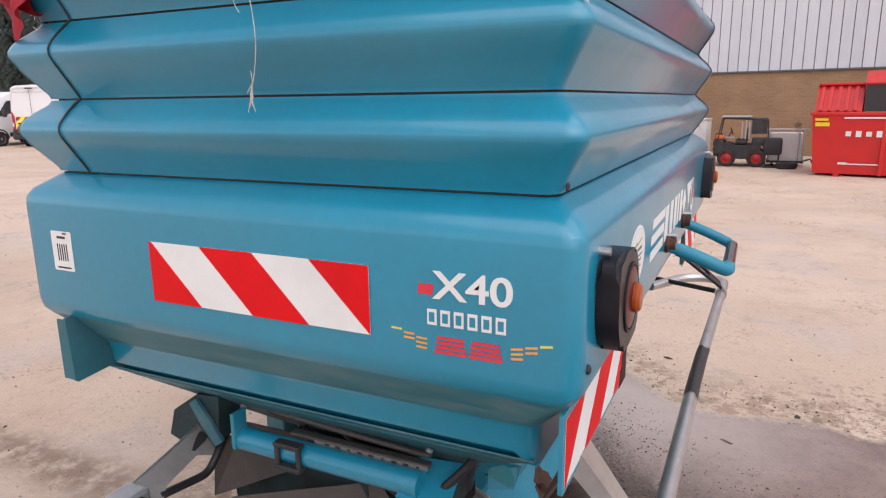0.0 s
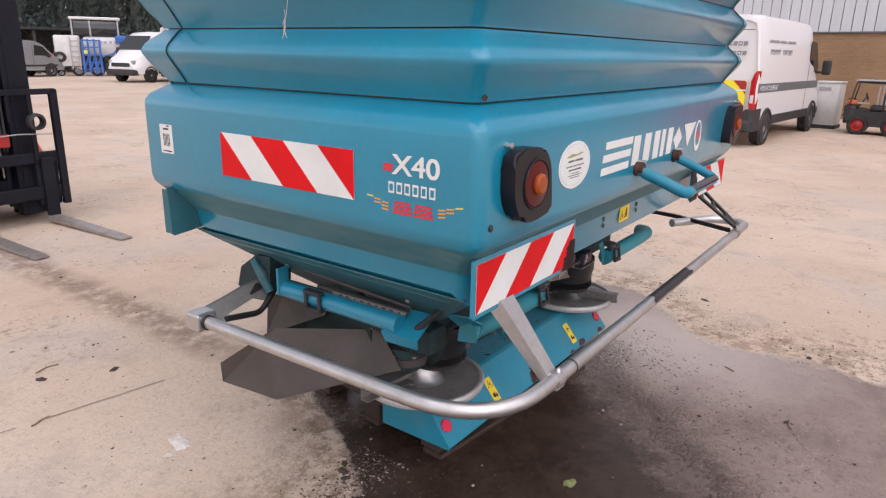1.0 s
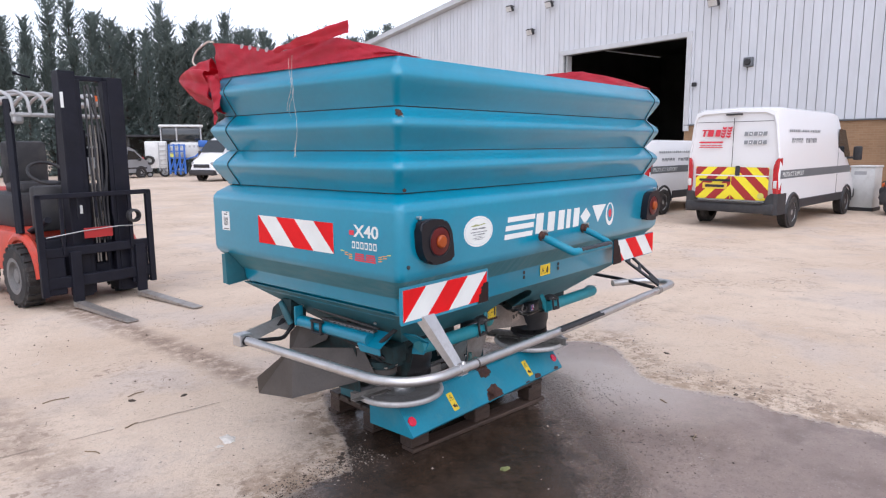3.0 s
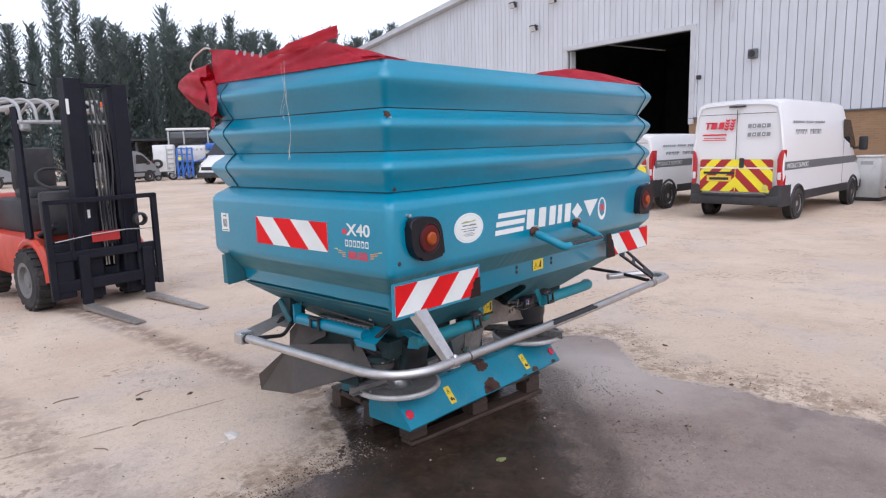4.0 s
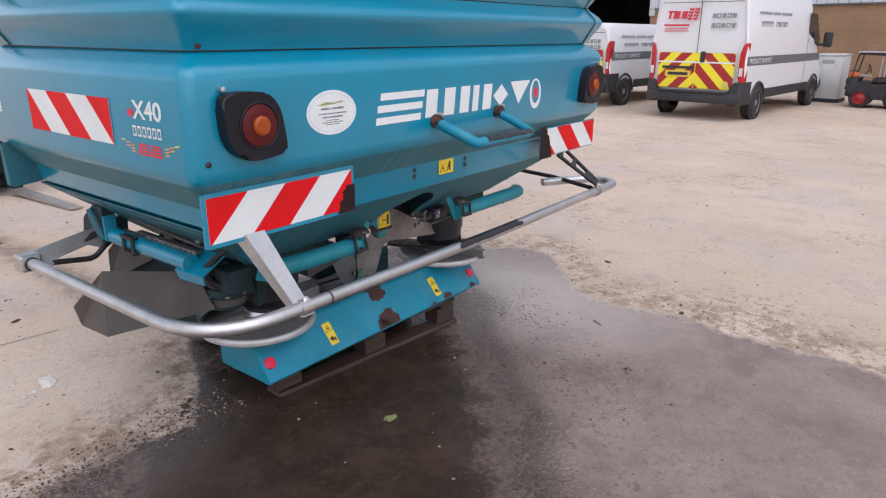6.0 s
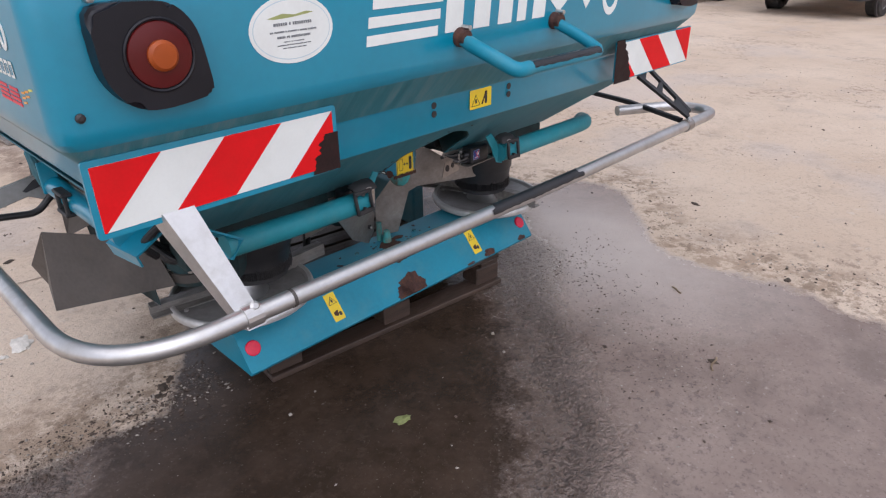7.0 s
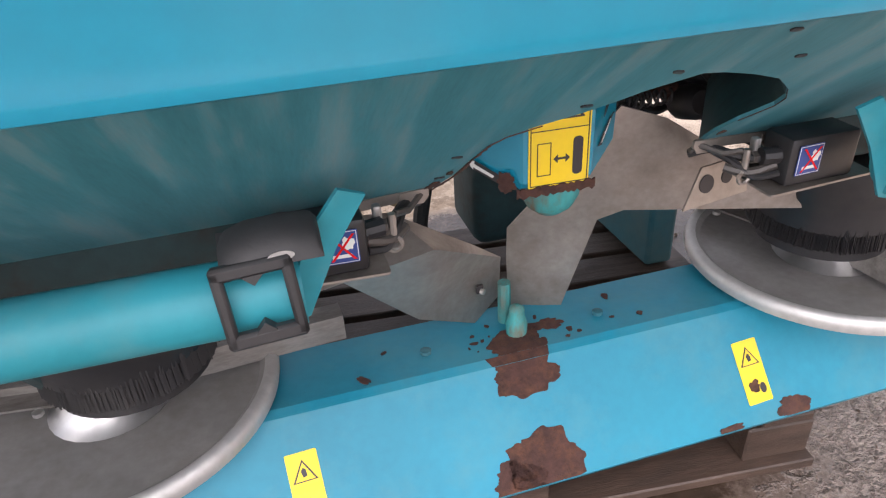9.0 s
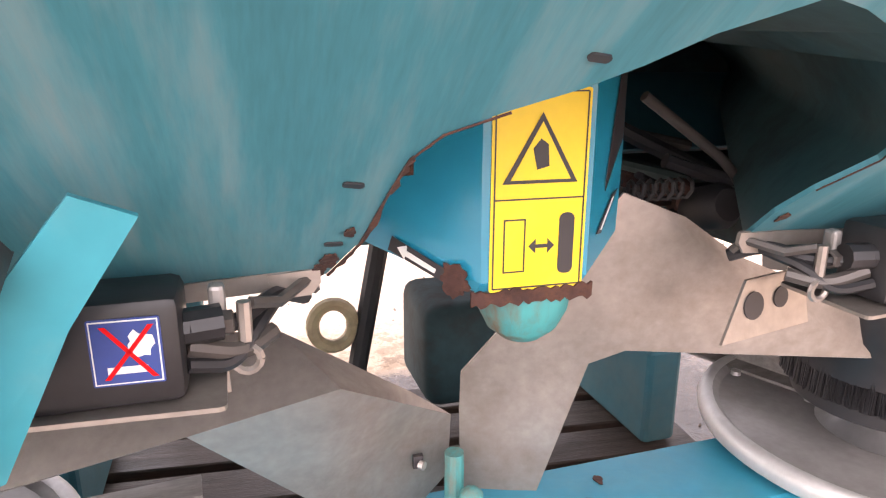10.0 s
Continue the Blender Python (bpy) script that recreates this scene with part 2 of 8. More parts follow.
def blot(r, seed, n=30, rough=0.35, ax=1.0):
    """An irregular patch outline: broad lobes, small notches and broken, jagged stretches."""
    rnd = random.Random(seed * 13.7)
    out, jag = [], 0.0
    n = int(n * 1.6)
    for k in range(n):
        a = 2 * math.pi * k / n
        c_, s_ = math.cos(a), math.sin(a)
        jag = 0.45 * jag + rnd.uniform(-1, 1) * (0.55 if noise.noise((1.6 * c_, 1.6 * s_, seed + 4)) > -0.1 else 0.12)
        q = 1 + rough * (1.25 * noise.noise((1.3 * c_, 1.3 * s_, seed)) + 0.6 * noise.noise((3.6 * c_, 3.6 * s_, seed)) + 0.38 * jag)
        q = max(0.25, q)
        out.append((ax * r * q * c_, r * q * s_))
    return out


def cut_band(poly, k0, k1, fx, fy):
    """The part of a convex outline where k0 <= fx*x + fy*y <= k1."""
    for sign, lim in ((1, k0), (-1, -k1)):
        out = []
        for (x0, y0), (x1, y1) in zip(poly, poly[1:] + poly[:1]):
            a, b = sign * (fx * x0 + fy * y0) - lim, sign * (fx * x1 + fy * y1) - lim
            if a >= 0:
                out.append((x0, y0))
            if (a < 0) != (b < 0):
                t = a / (a - b)
                out.append((x0 + t * (x1 - x0), y0 + t * (y1 - y0)))
        poly = out
        if not poly:
            return []
    return poly


def frame_of(o, xd, yd):
    """A pose whose x and y run along xd and yd."""
    x = Vector(xd).normalized()
    z = x.cross(Vector(yd)).normalized()
    y = z.cross(x)
    m = Matrix((x, y, z)).transposed().to_4x4()
    m.translation = o
    return m


def rear(x, z, y=0.0):
    return frame_of((x, y, z), (1, 0, 0), (0, 0, 1))


def side(y, z, x=-1.222):
    return frame_of((x, y, z), (0, -1, 0), (0, 0, 1))


def lettering(text, height, bold=0.0):
    """Mesh of built-in letters, left end at the origin, capitals of that height."""
    cu = bpy.data.curves.new("text", "FONT")
    cu.body, cu.size, cu.extrude, cu.offset = text, height / 0.69, 0.0008, bold
    cu.resolution_u = 4
    ob = bpy.data.objects.new("text", cu)
    bm = bmesh.new()
    me = bpy.data.meshes.new_from_object(ob)
    bm.from_mesh(me)
    bpy.data.meshes.remove(me)
    bpy.data.objects.remove(ob)
    bpy.data.curves.remove(cu)
    return bm


def moved(bm, m):
    bmesh.ops.transform(bm, matrix=m, verts=bm.verts)
    return bm


def fall(x, y):
    """The yard's fall away from where the machine stands."""
    t = min(1, max(0, (math.hypot(x, y) - 4.0) / 8.0))
    return -0.2 * t * t * (3 - 2 * t)


# ---- the fertiliser spreader ----
X0, X1, Y0, Y1 = -1.222, 1.25, 0.0, 1.42
spreader = thing("fertiliser_spreader", "teal twin-disc fertiliser spreader with hopper extensions, standing on a wooden pallet", "farm machine")


def ring(z, inset, r=0.035, n=4):
    return [(x, y, z) for x, y in rect(X1 - X0 - 2 * inset, Y1 - Y0 - 2 * inset, r, n, (X0 + X1) / 2, (Y0 + Y1) / 2)]


def build_hopper():
    rings = [ring(1.474, 0.068, 0.03), ring(1.455, 0.040, 0.035), ring(1.438, 0.014, 0.04), ring(1.418, 0.002, 0.04), ring(1.40, 0, 0.04), ring(1.16, 0, 0.04),
             ring(1.135, 0.004, 0.04), ring(1.118, 0.0155, 0.04)]
    part("hopper_body", loft(bmesh.new(), rings, False, False), TEAL, spreader, "glossy teal painted steel hopper", 28)
    # the dustier, darker material also carries the shade of this downward fold
    rings = [ring(1.1182, 0.0155, 0.04), ring(1.06, 0.067, 0.04), ring(1.045, 0.081, 0.04), ring(1.026, 0.0965, 0.04)]
    part("hopper_shoulder", loft(bmesh.new(), rings, False, False), TEAL_DUSTY, spreader, "dusty teal shoulder under the hopper, toned darker for shade", 28)
    def hem(z, inset, lift):
        """Ring whose back edge hangs lower than its sides."""
        return [(x, y, z + lift * min(1, max(0, (y - Y0 - inset) / 0.04))) for x, y, _ in ring(z, inset, 0.04)]
    rings = [ring(1.0262, 0.0965, 0.04), ring(1.015, 0.102, 0.04), hem(0.930, 0.1065, 0.038), hem(0.921, 0.110, 0.039), hem(0.918, 0.118, 0.039), hem(0.918, 0.152, -0.008)]
    part("hopper_skirt", loft(bmesh.new(), rings, False, False), TEAL, spreader, "teal lower skirt of the hopper", 28)
    # lower cone: sides and front, the back plate apart
    a, c = 0.11, 0.44
    x0, x1, y0, y1 = X0 + a, X1 - a, Y0 + a, Y1 - a
    u0, u1, w0, w1 = X0 + c, X1 - c, Y0 + c, Y1 - c
    za, zb = 0.944, 0.69
    bm = bmesh.new()
    sheet(bm, [[(x0, y0, za), (u0, w0, zb), (u0, w1, zb), (x0, y1, za)], [(x0, y1, za), (u0, w1, zb), (u1, w1, zb), (x1, y1, za)],
               [(x1, y1, za), (u1, w1, zb), (u1, w0, zb), (x1, y0, za)]], 0.004)
    # cone tone stands partly for the shade beneath the skirt
    cone = part("lower_cone", bm, TEAL_DULL, spreader, "dull teal sloping side of the hopper's bottom")
    for y in (0.402, 0.962):
        part("cone_bolt", lathe(bmesh.new(), [(0.009, 0), (0.009, 0.006), (0.005, 0.009), (0, 0.009)], 8, pose(-0.988, y, 0.843, 0, -128, 0)), ALU, cone, "pale bolt head")
    arch = [(0.186, 1.0), (0.176, 0.88), (0.18, 0.79), (0.196, 0.69), (0.19, 0.63), (0.165, 0.55), (0.125, 0.46), (0.08, 0.40), (0.04, 0.36), (0.015, 0.345), (-0.024, 0.40), (-0.046, 0.45),
            (-0.068, 0.49), (-0.098, 0.53), (-0.126, 0.573), (-0.138, 0.627), (-0.143, 0.712), (-0.150, 0.876), (-0.166, 1.0)]
    m = frame_of((0, y0, za), (1, 0, 0), (0, w0 - y0, zb - za))
    ln = math.hypot(w0 - y0, za - zb)
    out = [(x0, 0), (u0, ln)] + [(x, v * ln) for x, v in arch[::-1]] + [(u1, ln), (x1, 0)]
    part("back_slope_plate", P(out, 0.004, m), TEAL_DUSTY, spreader, "worn teal plate with an arched cut-out, rusty along its edge")
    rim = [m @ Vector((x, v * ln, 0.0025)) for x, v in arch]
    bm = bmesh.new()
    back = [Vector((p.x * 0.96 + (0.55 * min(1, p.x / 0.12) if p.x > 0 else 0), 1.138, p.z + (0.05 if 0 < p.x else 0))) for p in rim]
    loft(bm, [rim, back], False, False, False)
    # inner faces coloured dark for the shade inside the arch
    part("inner_slope", bm, TEAL_SHADED, spreader, "grimy teal inner faces between the two outlets, painted darker for shade", 80)
    # thin ragged rust along the cut edge, thicker by the lower corner
    rnd = random.Random(8)
    for (xa, va), (xb, vb) in zip(arch, arch[1:]):
        if xb > -0.10 and not (xa > 0.17 and va < 0.8):
            continue
        heavy = xb < -0.13 and vb > 0.7
        a, b = Vector((xa, va * ln)), Vector((xb, vb * ln))
        d = (b - a).normalized()
        nrm = Vector((d.y, -d.x))
        pts = [tuple(a), tuple(b)]
        n_ = 7
        for q in range(n_, -1, -1):
            w = (0.0004 + 0.0007 * rnd.random() ** 2) if not heavy else (0.0012 + 0.0035 * rnd.random() ** 2)
            c = a + (b - a) * (q / n_) + nrm * w
            pts.append(tuple(c))
        part("rust_edge", P(pts, 0.0012, m, -0.0016), RUST, spreader)
    for k, (px, pv, r) in enumerate(((-0.166, 0.93, 0.010), (-0.158, 0.83, 0.006), (-0.172, 0.975, 0.009), (0.19, 0.9, 0.007))):
        part("rust_patch", P(blot(r, k * 3.1, 30, 0.4, 0.6), 0.0012, m @ pose(px, pv * ln, -0.0019)), RUST, spreader)
    for px, pv, a in ((-0.163, 0.685, 14), (-0.166, 0.87, 4), (-0.072, 0.437, 10), (-0.017, 0.31, 24), (0.045, 0.176, 12), (0.099, 0.32, 8)):
        part("bolt_slot", P(rect(0.012, 0.0048, 0.0022, 3), 0.0012, m @ pose(px, pv * ln, -0.0014, 0, 0, a)), INK, spreader)
    # outlets above the discs, in a colour darkened for the shade there
    for s in (-1, 1):
        part("outlet", B((s * 0.58, 0.70, 0.655), (0.46, 0.5, 0.075), 0.01), SHADE_GRIME, spreader, "metering outlet, shade and grime in its dark colour")
    part("front_cross_plate", B((0.12, 1.15, 0.80), (1.44, 0.02, 0.32)), SHADE_GRIME, spreader)


def tier(z0, z1, top=False):
    """One pressed extension ring with an outward crest; hollow, open above and below."""
    h = z1 - z0
    e = 0.066 if not top else 0.062
    prof = [(0.0, 0.066), (0.05, 0.063), (0.30, 0.034), (0.40, 0.0225), (0.47, 0.0145), (0.53, 0.009), (0.58, 0.0065), (0.63, 0.0075), (0.68, 0.012), (0.74, 0.021), (0.82, 0.035), (0.94, e - 0.006), (1.0, e)]
    rings = [ring(z0 + h * t, i - 0.002, 0.03 + 0.01 * (i < 0.02), 3) for t, i in prof]
    rings += [ring(z1, 0.085, 0.03, 3), ring(z0, 0.085, 0.03, 3)]
    return loft(bmesh.new(), rings, False, False)


def build_tiers():
    zs = (1.477, 1.651, 1.829, 2.026)
    for k in range(3):
        part("hopper_extension", tier(zs[k] + 0.002, zs[k + 1] - 0.0025, k == 2), TEAL, spreader, "pressed teal steel extension ring", 40)
    part("joint_liner", loft(bmesh.new(), [ring(1.46, 0.0735), ring(1.84, 0.0735), ring(1.84, 0.082), ring(1.46, 0.082)], False, False), INK, spreader, "black sealing strip between the rings")
    # black vertical seam straps where the panels meet
    for px, py, sx, sy in ((X0, 1.235, -1, 0), (X1 - 0.12, Y0, 0, -1)):
        pts = []
        for k in range(3):
            h = zs[k + 1] - zs[k]
            for t, i in ((0.0, 0.066), (0.05, 0.063), (0.30, 0.034), (0.40, 0.0225), (0.47, 0.0145), (0.53, 0.009), (0.58, 0.0065), (0.63, 0.0075), (0.68, 0.012), (0.74, 0.021), (0.82, 0.035), (0.94, 0.058)):
                d = -i + 0.0025
                pts.append((px + sx * d, py + sy * d + (0.012 * (t - 0.5) if sx else 0), zs[k] + h * t))
        part("seam_strap", T(pts, 0.0030, 6), BLACK, spreader, "thin black seam strap")
    # closed inside of the hopper, seen from above only
    part("hopper_floor", loft(bmesh.new(), [ring(1.47, 0.09), ring(1.466, 0.09)]), TEAL_DULL, spreader)


def hazard_board(name, m, lean, w=0.564, h=0.138, worn=0, lip=0.026):
    """Backing plate with raised lip, white film and slanted red bands. m: pose of the middle; lean 1: bands fall to the right."""
    back = part(name, P(rect(w + lip, h + lip, 0.3 * lip + 0.001), 0.008, m, -0.010), TEAL, spreader, "red and white striped hazard board on a teal backing plate")
    part("white_film", P(rect(w, h), 0.001, m, -0.0015), WHITE, back)
    s = w / 4
    base = rect(w, h)
    for k in range(-3, 6, 2):
        k0 = k * s - w / 2 - h / 2
        fy = 1 if lean > 0 else -1
        shift = -s if lean < 0 else s
        poly = cut_band(base, k0 + shift, k0 + shift + s, 1, fy)
        if len(poly) > 2:
            part("red_band", P(poly, 0.0008, m, -0.0003), RED, back)
    if worn:
        # scraped to dark metal, past the rim of the plate; worn 1: right end, -1: left end
        rnd = random.Random(31 + worn)
        n_, top, deep = 40, (0.62 if worn > 0 else 1.08), (0.068 if worn > 0 else 0.105)
        pts = [(worn * (w / 2 - deep * (1 - 0.62 * (k / n_) ** 1.3) + 0.016 * noise.noise((k * 0.21, worn, 3)) + 0.004 * noise.noise((k * 0.5, worn, 8)) + rnd.uniform(-0.0004, 0.0004)), -h / 2 - 0.010 + (h * top + 0.010) * k / n_) for k in range(n_ + 1)]
        pts += [(worn * (w / 2 + 0.0125), -h / 2 + h * top), (worn * (w / 2 + 0.0125), -h / 2 - 0.010)]
        part("scuffed_corner", P(pts, 0.001, m, 0.0006), SCRAPED, back, "scraped dark corner of the board")
    return back


def tail_lamp(x, mirror):
    k = -1 if mirror else 1
    m = rear(x, 1.268)
    ml = m @ pose(0.013 * k, 0.009, 0)
    outl = [(-0.088 * k, 0.098), (0.02 * k, 0.101), (0.062 * k, 0.086), (0.09 * k, 0.047), (0.102 * k, -0.015), (0.106 * k, -0.066), (0.090 * k, -0.079), (0.0, -0.088), (-0.052 * k, -0.074), (-0.088 * k, -0.026), (-0.096 * k, 0.04)]
    if mirror:
        outl = outl[::-1]
    rounded = []
    for q in range(len(outl)):
        p0, p1, p2, p3 = (outl[(q + w) % len(outl)] for w in (-1, 0, 1, 2))
        for t in (0, 0.25, 0.5, 0.75):
            rounded.append(tuple(0.5 * (2 * b_ + (c_ - a_) * t + (2 * a_ - 5 * b_ + 4 * c_ - d_) * t * t + (3 * b_ - a_ - 3 * c_ + d_) * t ** 3) for a_, b_, c_, d_ in zip(p0, p1, p2, p3)))
    outl = rounded
    bm = plate(bmesh.new(), outl, 0.042, m, 0)
    bmesh.ops.bevel(bm, geom=[e for e in bm.edges if any(len(f.verts) > 6 for f in e.link_faces)], offset=0.010, segments=3, affect="EDGES")
    lamp = part("tail_lamp", bm, LAMP_BLACK, spreader, "black tail lamp housing", 40)
    part("lens", lathe(bmesh.new(), [(0.061, 0.03), (0.061, 0.041), (0.0585, 0.045), (0.052, 0.0465), (0.030, 0.0495), (0, 0.05)], 28, ml), LENS_RED, lamp, "dark red round lens", 40)
    part("amber_lens", lathe(bmesh.new(), [(0.028, 0.046), (0.028, 0.056), (0.022, 0.062), (0, 0.064)], 22, ml), LENS_AMBER, lamp, "amber centre lens", 40)
    part("lens_ring", lathe(bmesh.new(), [(0.067, 0.038), (0.067, 0.0445), (0.064, 0.046), (0.0612, 0.0445), (0.0612, 0.038)], 32, ml), LAMP_BLACK, lamp, "black rim round the lens", 40)
    part("lamp_screw", lathe(bmesh.new(), [(0.008, 0), (0.008, 0.02), (0, 0.022)], 10, m @ pose(-0.078 * k, 0.112, 0)), ALU, lamp)


def bars(parent, m, rows, material, label=""):
    """Plain bars (x, y, w, h) on a label."""
    for x, y, w, h in rows:
        part("printed_bar", P(rect(w, h, 0, 0, x, y), 0.0006, m, 0.0008), material, parent, label)


def slanted(x, y, w, h, k=0.12):
    return [(x + k * y, y), (x + w + k * y, y), (x + w + k * (y + h), y + h), (x + k * (y + h), y + h)]


def build_marks():
    # back face: maker's mark as plain blocks, an oval dealer label with bars
    m = rear(0, 0, -0.0005)
    lo, hi, x, k = 1.221, 1.328, -0.655, 0.12
    h = hi - lo
    # plain shapes: stacked bars, uprights and wedges, filling the mark's five fields
    for dx, z, w in ((0.012, lo + 0.77 * h, 0.235), (0.0, lo + 0.385 * h, 0.24), (-0.004, lo, 0.238)):
        part("makers_mark_bar", P(slanted(x + dx, z, w, 0.23 * h, k), 0.001, m), WHITE, spreader, "white bar of the maker's mark")
    for dx, w in ((0.262, 0.066), (0.372, 0.066), (0.475, 0.060), (0.560, 0.040), (0.633, 0.060)):
        part("makers_mark_bar", P(slanted(x + dx, lo + 0.02 * h, w, 0.96 * h, k), 0.001, m), WHITE, spreader, "white upright of the maker's mark")
    for pts in (((0.708, 0.5), (0.765, 0.92), (0.822, 0.5), (0.765, 0.08)), ((0.835, 0.98), (0.998, 0.98), (0.915, 0.06))):
        part("makers_mark_wedge", P([(x + a_ + k * (lo + c_ * h), lo + c_ * h) for a_, c_ in pts][::-1], 0.001, m), WHITE, spreader, "white wedge of the maker's mark")
    e = part("emblem", P(disc(0.05, 0.068, 24, 0.553, 1.262), 0.001, m), WHITE, spreader, "white oval emblem with a red core")
    part("emblem_field", P(disc(0.033, 0.052, 20, 0.553, 1.270), 0.0006, m, 0.0008), TEAL, e)
    part("emblem_core", P(disc(0.018, 0.025, 16, 0.553, 1.268), 0.0006, m, 0.0014), PINK, e)
    o = part("dealer_label", P(disc(0.106, 0.07, 36, -0.712, 1.284), 0.001, m), WHITE, spreader, "white oval dealer label with printed lines")
    part("label_rim", P(disc(0.098, 0.062, 36, -0.712, 1.284), 0.0004, m, 0.0008), mat("pale_blue_print", (0.45, 0.55, 0.6), 0.4, 0, 0.03, 20, 90, 0), o)
    part("label_field", P(disc(0.096, 0.060, 36, -0.712, 1.284), 0.0004, m, 0.0011), WHITE, o)
    hill = [(-0.774, 1.310), (-0.759, 1.313), (-0.734, 1.318), (-0.704, 1.314), (-0.674, 1.319), (-0.654, 1.316), (-0.674, 1.313), (-0.714, 1.309), (-0.754, 1.3075)]
    part("label_picture", P(hill, 0.0004, m, 0.0014), mat("olive_print", (0.3, 0.33, 0.12), 0.5, 0, 0.1, 30, 90, 0), o)
    grey_ink = mat("grey_print", (0.16, 0.17, 0.18), 0.5, 0, 0.1, 20, 100, 0)
    rnd = random.Random(77)
    for zc, wide, tall in ((1.297, 0.094, 0.0062), (1.2815, 0.115, 0.0036), (1.2705, 0.082, 0.0046), (1.2605, 0.05, 0.0022), (1.254, 0.085, 0.0022), (1.2475, 0.06, 0.0022)):
        px = -wide / 2
        while px < wide / 2:
            w_ = tall * rnd.uniform(0.5, 1.0)
            bars(o, m @ pose(0, 0, 0.001), [(-0.712 + px + w_ / 2, zc, w_, tall)], grey_ink)
            px += w_ + tall * (0.25 if rnd.random() < 0.84 else 0.9)
    # side face: model badge
    s = side(0, 0, X0 - 0.0006)
    xb = lettering("X40", 0.05, 0.0012)
    wide = max(v.co.x for v in xb.verts)
    b = part("model_badge", moved(xb, s @ pose(-0.268, 1.293, 0.0008) @ Matrix.Diagonal((0.15 / wide, 1, 1, 1))), WHITE, spreader, "white model lettering X40")
    part("badge_slash", P(slanted(-0.43, 1.298, 0.03, 0.02, 0.1), 0.001, s), PINK, b)
    bars(b, s, [(-0.272 + k * 0.0265, 1.257, 0.019, 0.03) for k in range(6)], WHITE)
    bars(b, s @ pose(0, 0, 0.0008), [(-0.272 + k * 0.0265, 1.257, 0.011, 0.018) for k in range(6)], TEAL)
    for sx in (-1, 1):
        for r in range(4):
            w = 0.052 + 0.004 * r
            part("badge_stripe", P(slanted(-0.202 + sx * 0.034 - w / 2, 1.216 - r * 0.009, w, 0.006, 0.0), 0.0008, s), PINK, b)
        for c in range(3):
            for r in range(3 - c if c else 3):
                px = -0.202 + sx * (0.092 + 0.026 * c)
                part("badge_dash", P([(px - 0.011, 1.214 - r * 0.009 + 0.006 * c + 0.002 * sx), (px + 0.011, 1.214 - r * 0.009 + 0.006 * c + 0.004 * sx + 0.001),
                                      (px + 0.011, 1.218 - r * 0.009 + 0.006 * c + 0.004 * sx + 0.001), (px - 0.011, 1.218 - r * 0.009 + 0.006 * c + 0.002 * sx)], 0.0008, s), ORANGE if c < 2 else LIME, b)
    q = part("stock_label", P(rect(0.072, 0.098, 0.003, 2, -1.275, 1.291), 0.001, s), WHITE, spreader, "small white paper stock label with printed bars")
    bars(q, s, [(-1.275, 1.325, 0.03, 0.006), (-1.262, 1.335, 0.014, 0.004)] + [(-1.291 + 0.008 * k, 1.288, 0.004, 0.042) for k in range(5)] + [(-1.275, 1.25, 0.05, 0.004)], INK)
    # bolts and holes
    for px, pz in ((-1.172, 1.182), (1.2, 1.182)):
        part("face_bolt", lathe(bmesh.new(), [(0.009, 0), (0.009, 0.004), (0.004, 0.007), (0, 0.007)], 10, rear(px, pz)), INK, spreader)
    for px in (-0.192, 0.15):
        for pz in (1.004, 0.978):
            part("drilled_hole", P(disc(0.010, 0.010, 14, px, pz), 0.0012, rear(0, 0, 0.1015)), INK, spreader)
    ysk = part("safety_label", P(rect(0.1, 0.06, 0.003, 2, 0.012, 0.99), 0.001, rear(0, 0, 0.1005)), YELLOW, spreader, "small yellow safety label with a warning triangle")
    mm = rear(0.012, 0.99, 0.1005)
    warning_triangle(ysk, mm @ pose(-0.023, -0.003, 0.0008), 0.042)
    part("pictogram_bar", P(rect(0.012, 0.04, 0.005, 3, 0.024, 0), 0.0006, mm, 0.0008), INK, ysk)
    part("pictogram_slash", P(slanted(0.012, -0.02, 0.006, 0.04, 0.5), 0.0006, mm, 0.0014), RUST, ysk)
    # rusty chips at the corner of the extension
    part("paint_chip", P(blot(0.013, 4.1, 20, 0.4, 1.3), 0.002, frame_of((-1.176, 0.036, 1.784), (0.7, -0.7, 0), (0, 0.25, 1))), RIM_ALLOY, spreader, "pale chip of bare primer")
    for k, (px, pz, r) in enumerate(((-1.165, 1.803, 0.015), (-1.172, 1.795, 0.009))):
        part("paint_chip", P(blot(r, 7.7 + k, 20, 0.6), 0.003, frame_of((px - 0.01, 0.038 - 0.012 * k, pz), (0.7, -0.7, 0), (0, 0.25, 1))), RUST, spreader)
    part("paint_chip", P(blot(0.007, 2.4, 16, 0.7, 1.4), 0.002, rear(-1.13, 1.492, 0.055)), RUST, spreader)


def warning_triangle(parent, m, s):
    h = s * 0.866
    part("triangle_rim", P([(-s / 2, -h / 2), (s / 2, -h / 2), (0, h / 2)], 0.0006, m), INK, parent)
    k = 0.80
    part("triangle_field", P([(-s / 2 * k, -h / 2 + s * 0.045), (s / 2 * k, -h / 2 + s * 0.045), (0, h / 2 - s * 0.11)], 0.0006, m, 0.0005), YELLOW, parent)
    part("triangle_mark", P([(-0.06 * s, -0.26 * s), (0.1 * s, -0.22 * s), (0.08 * s, 0.05 * s), (-0.02 * s, 0.12 * s), (-0.12 * s, 0.0)], 0.0006, m, 0.001), INK, parent)


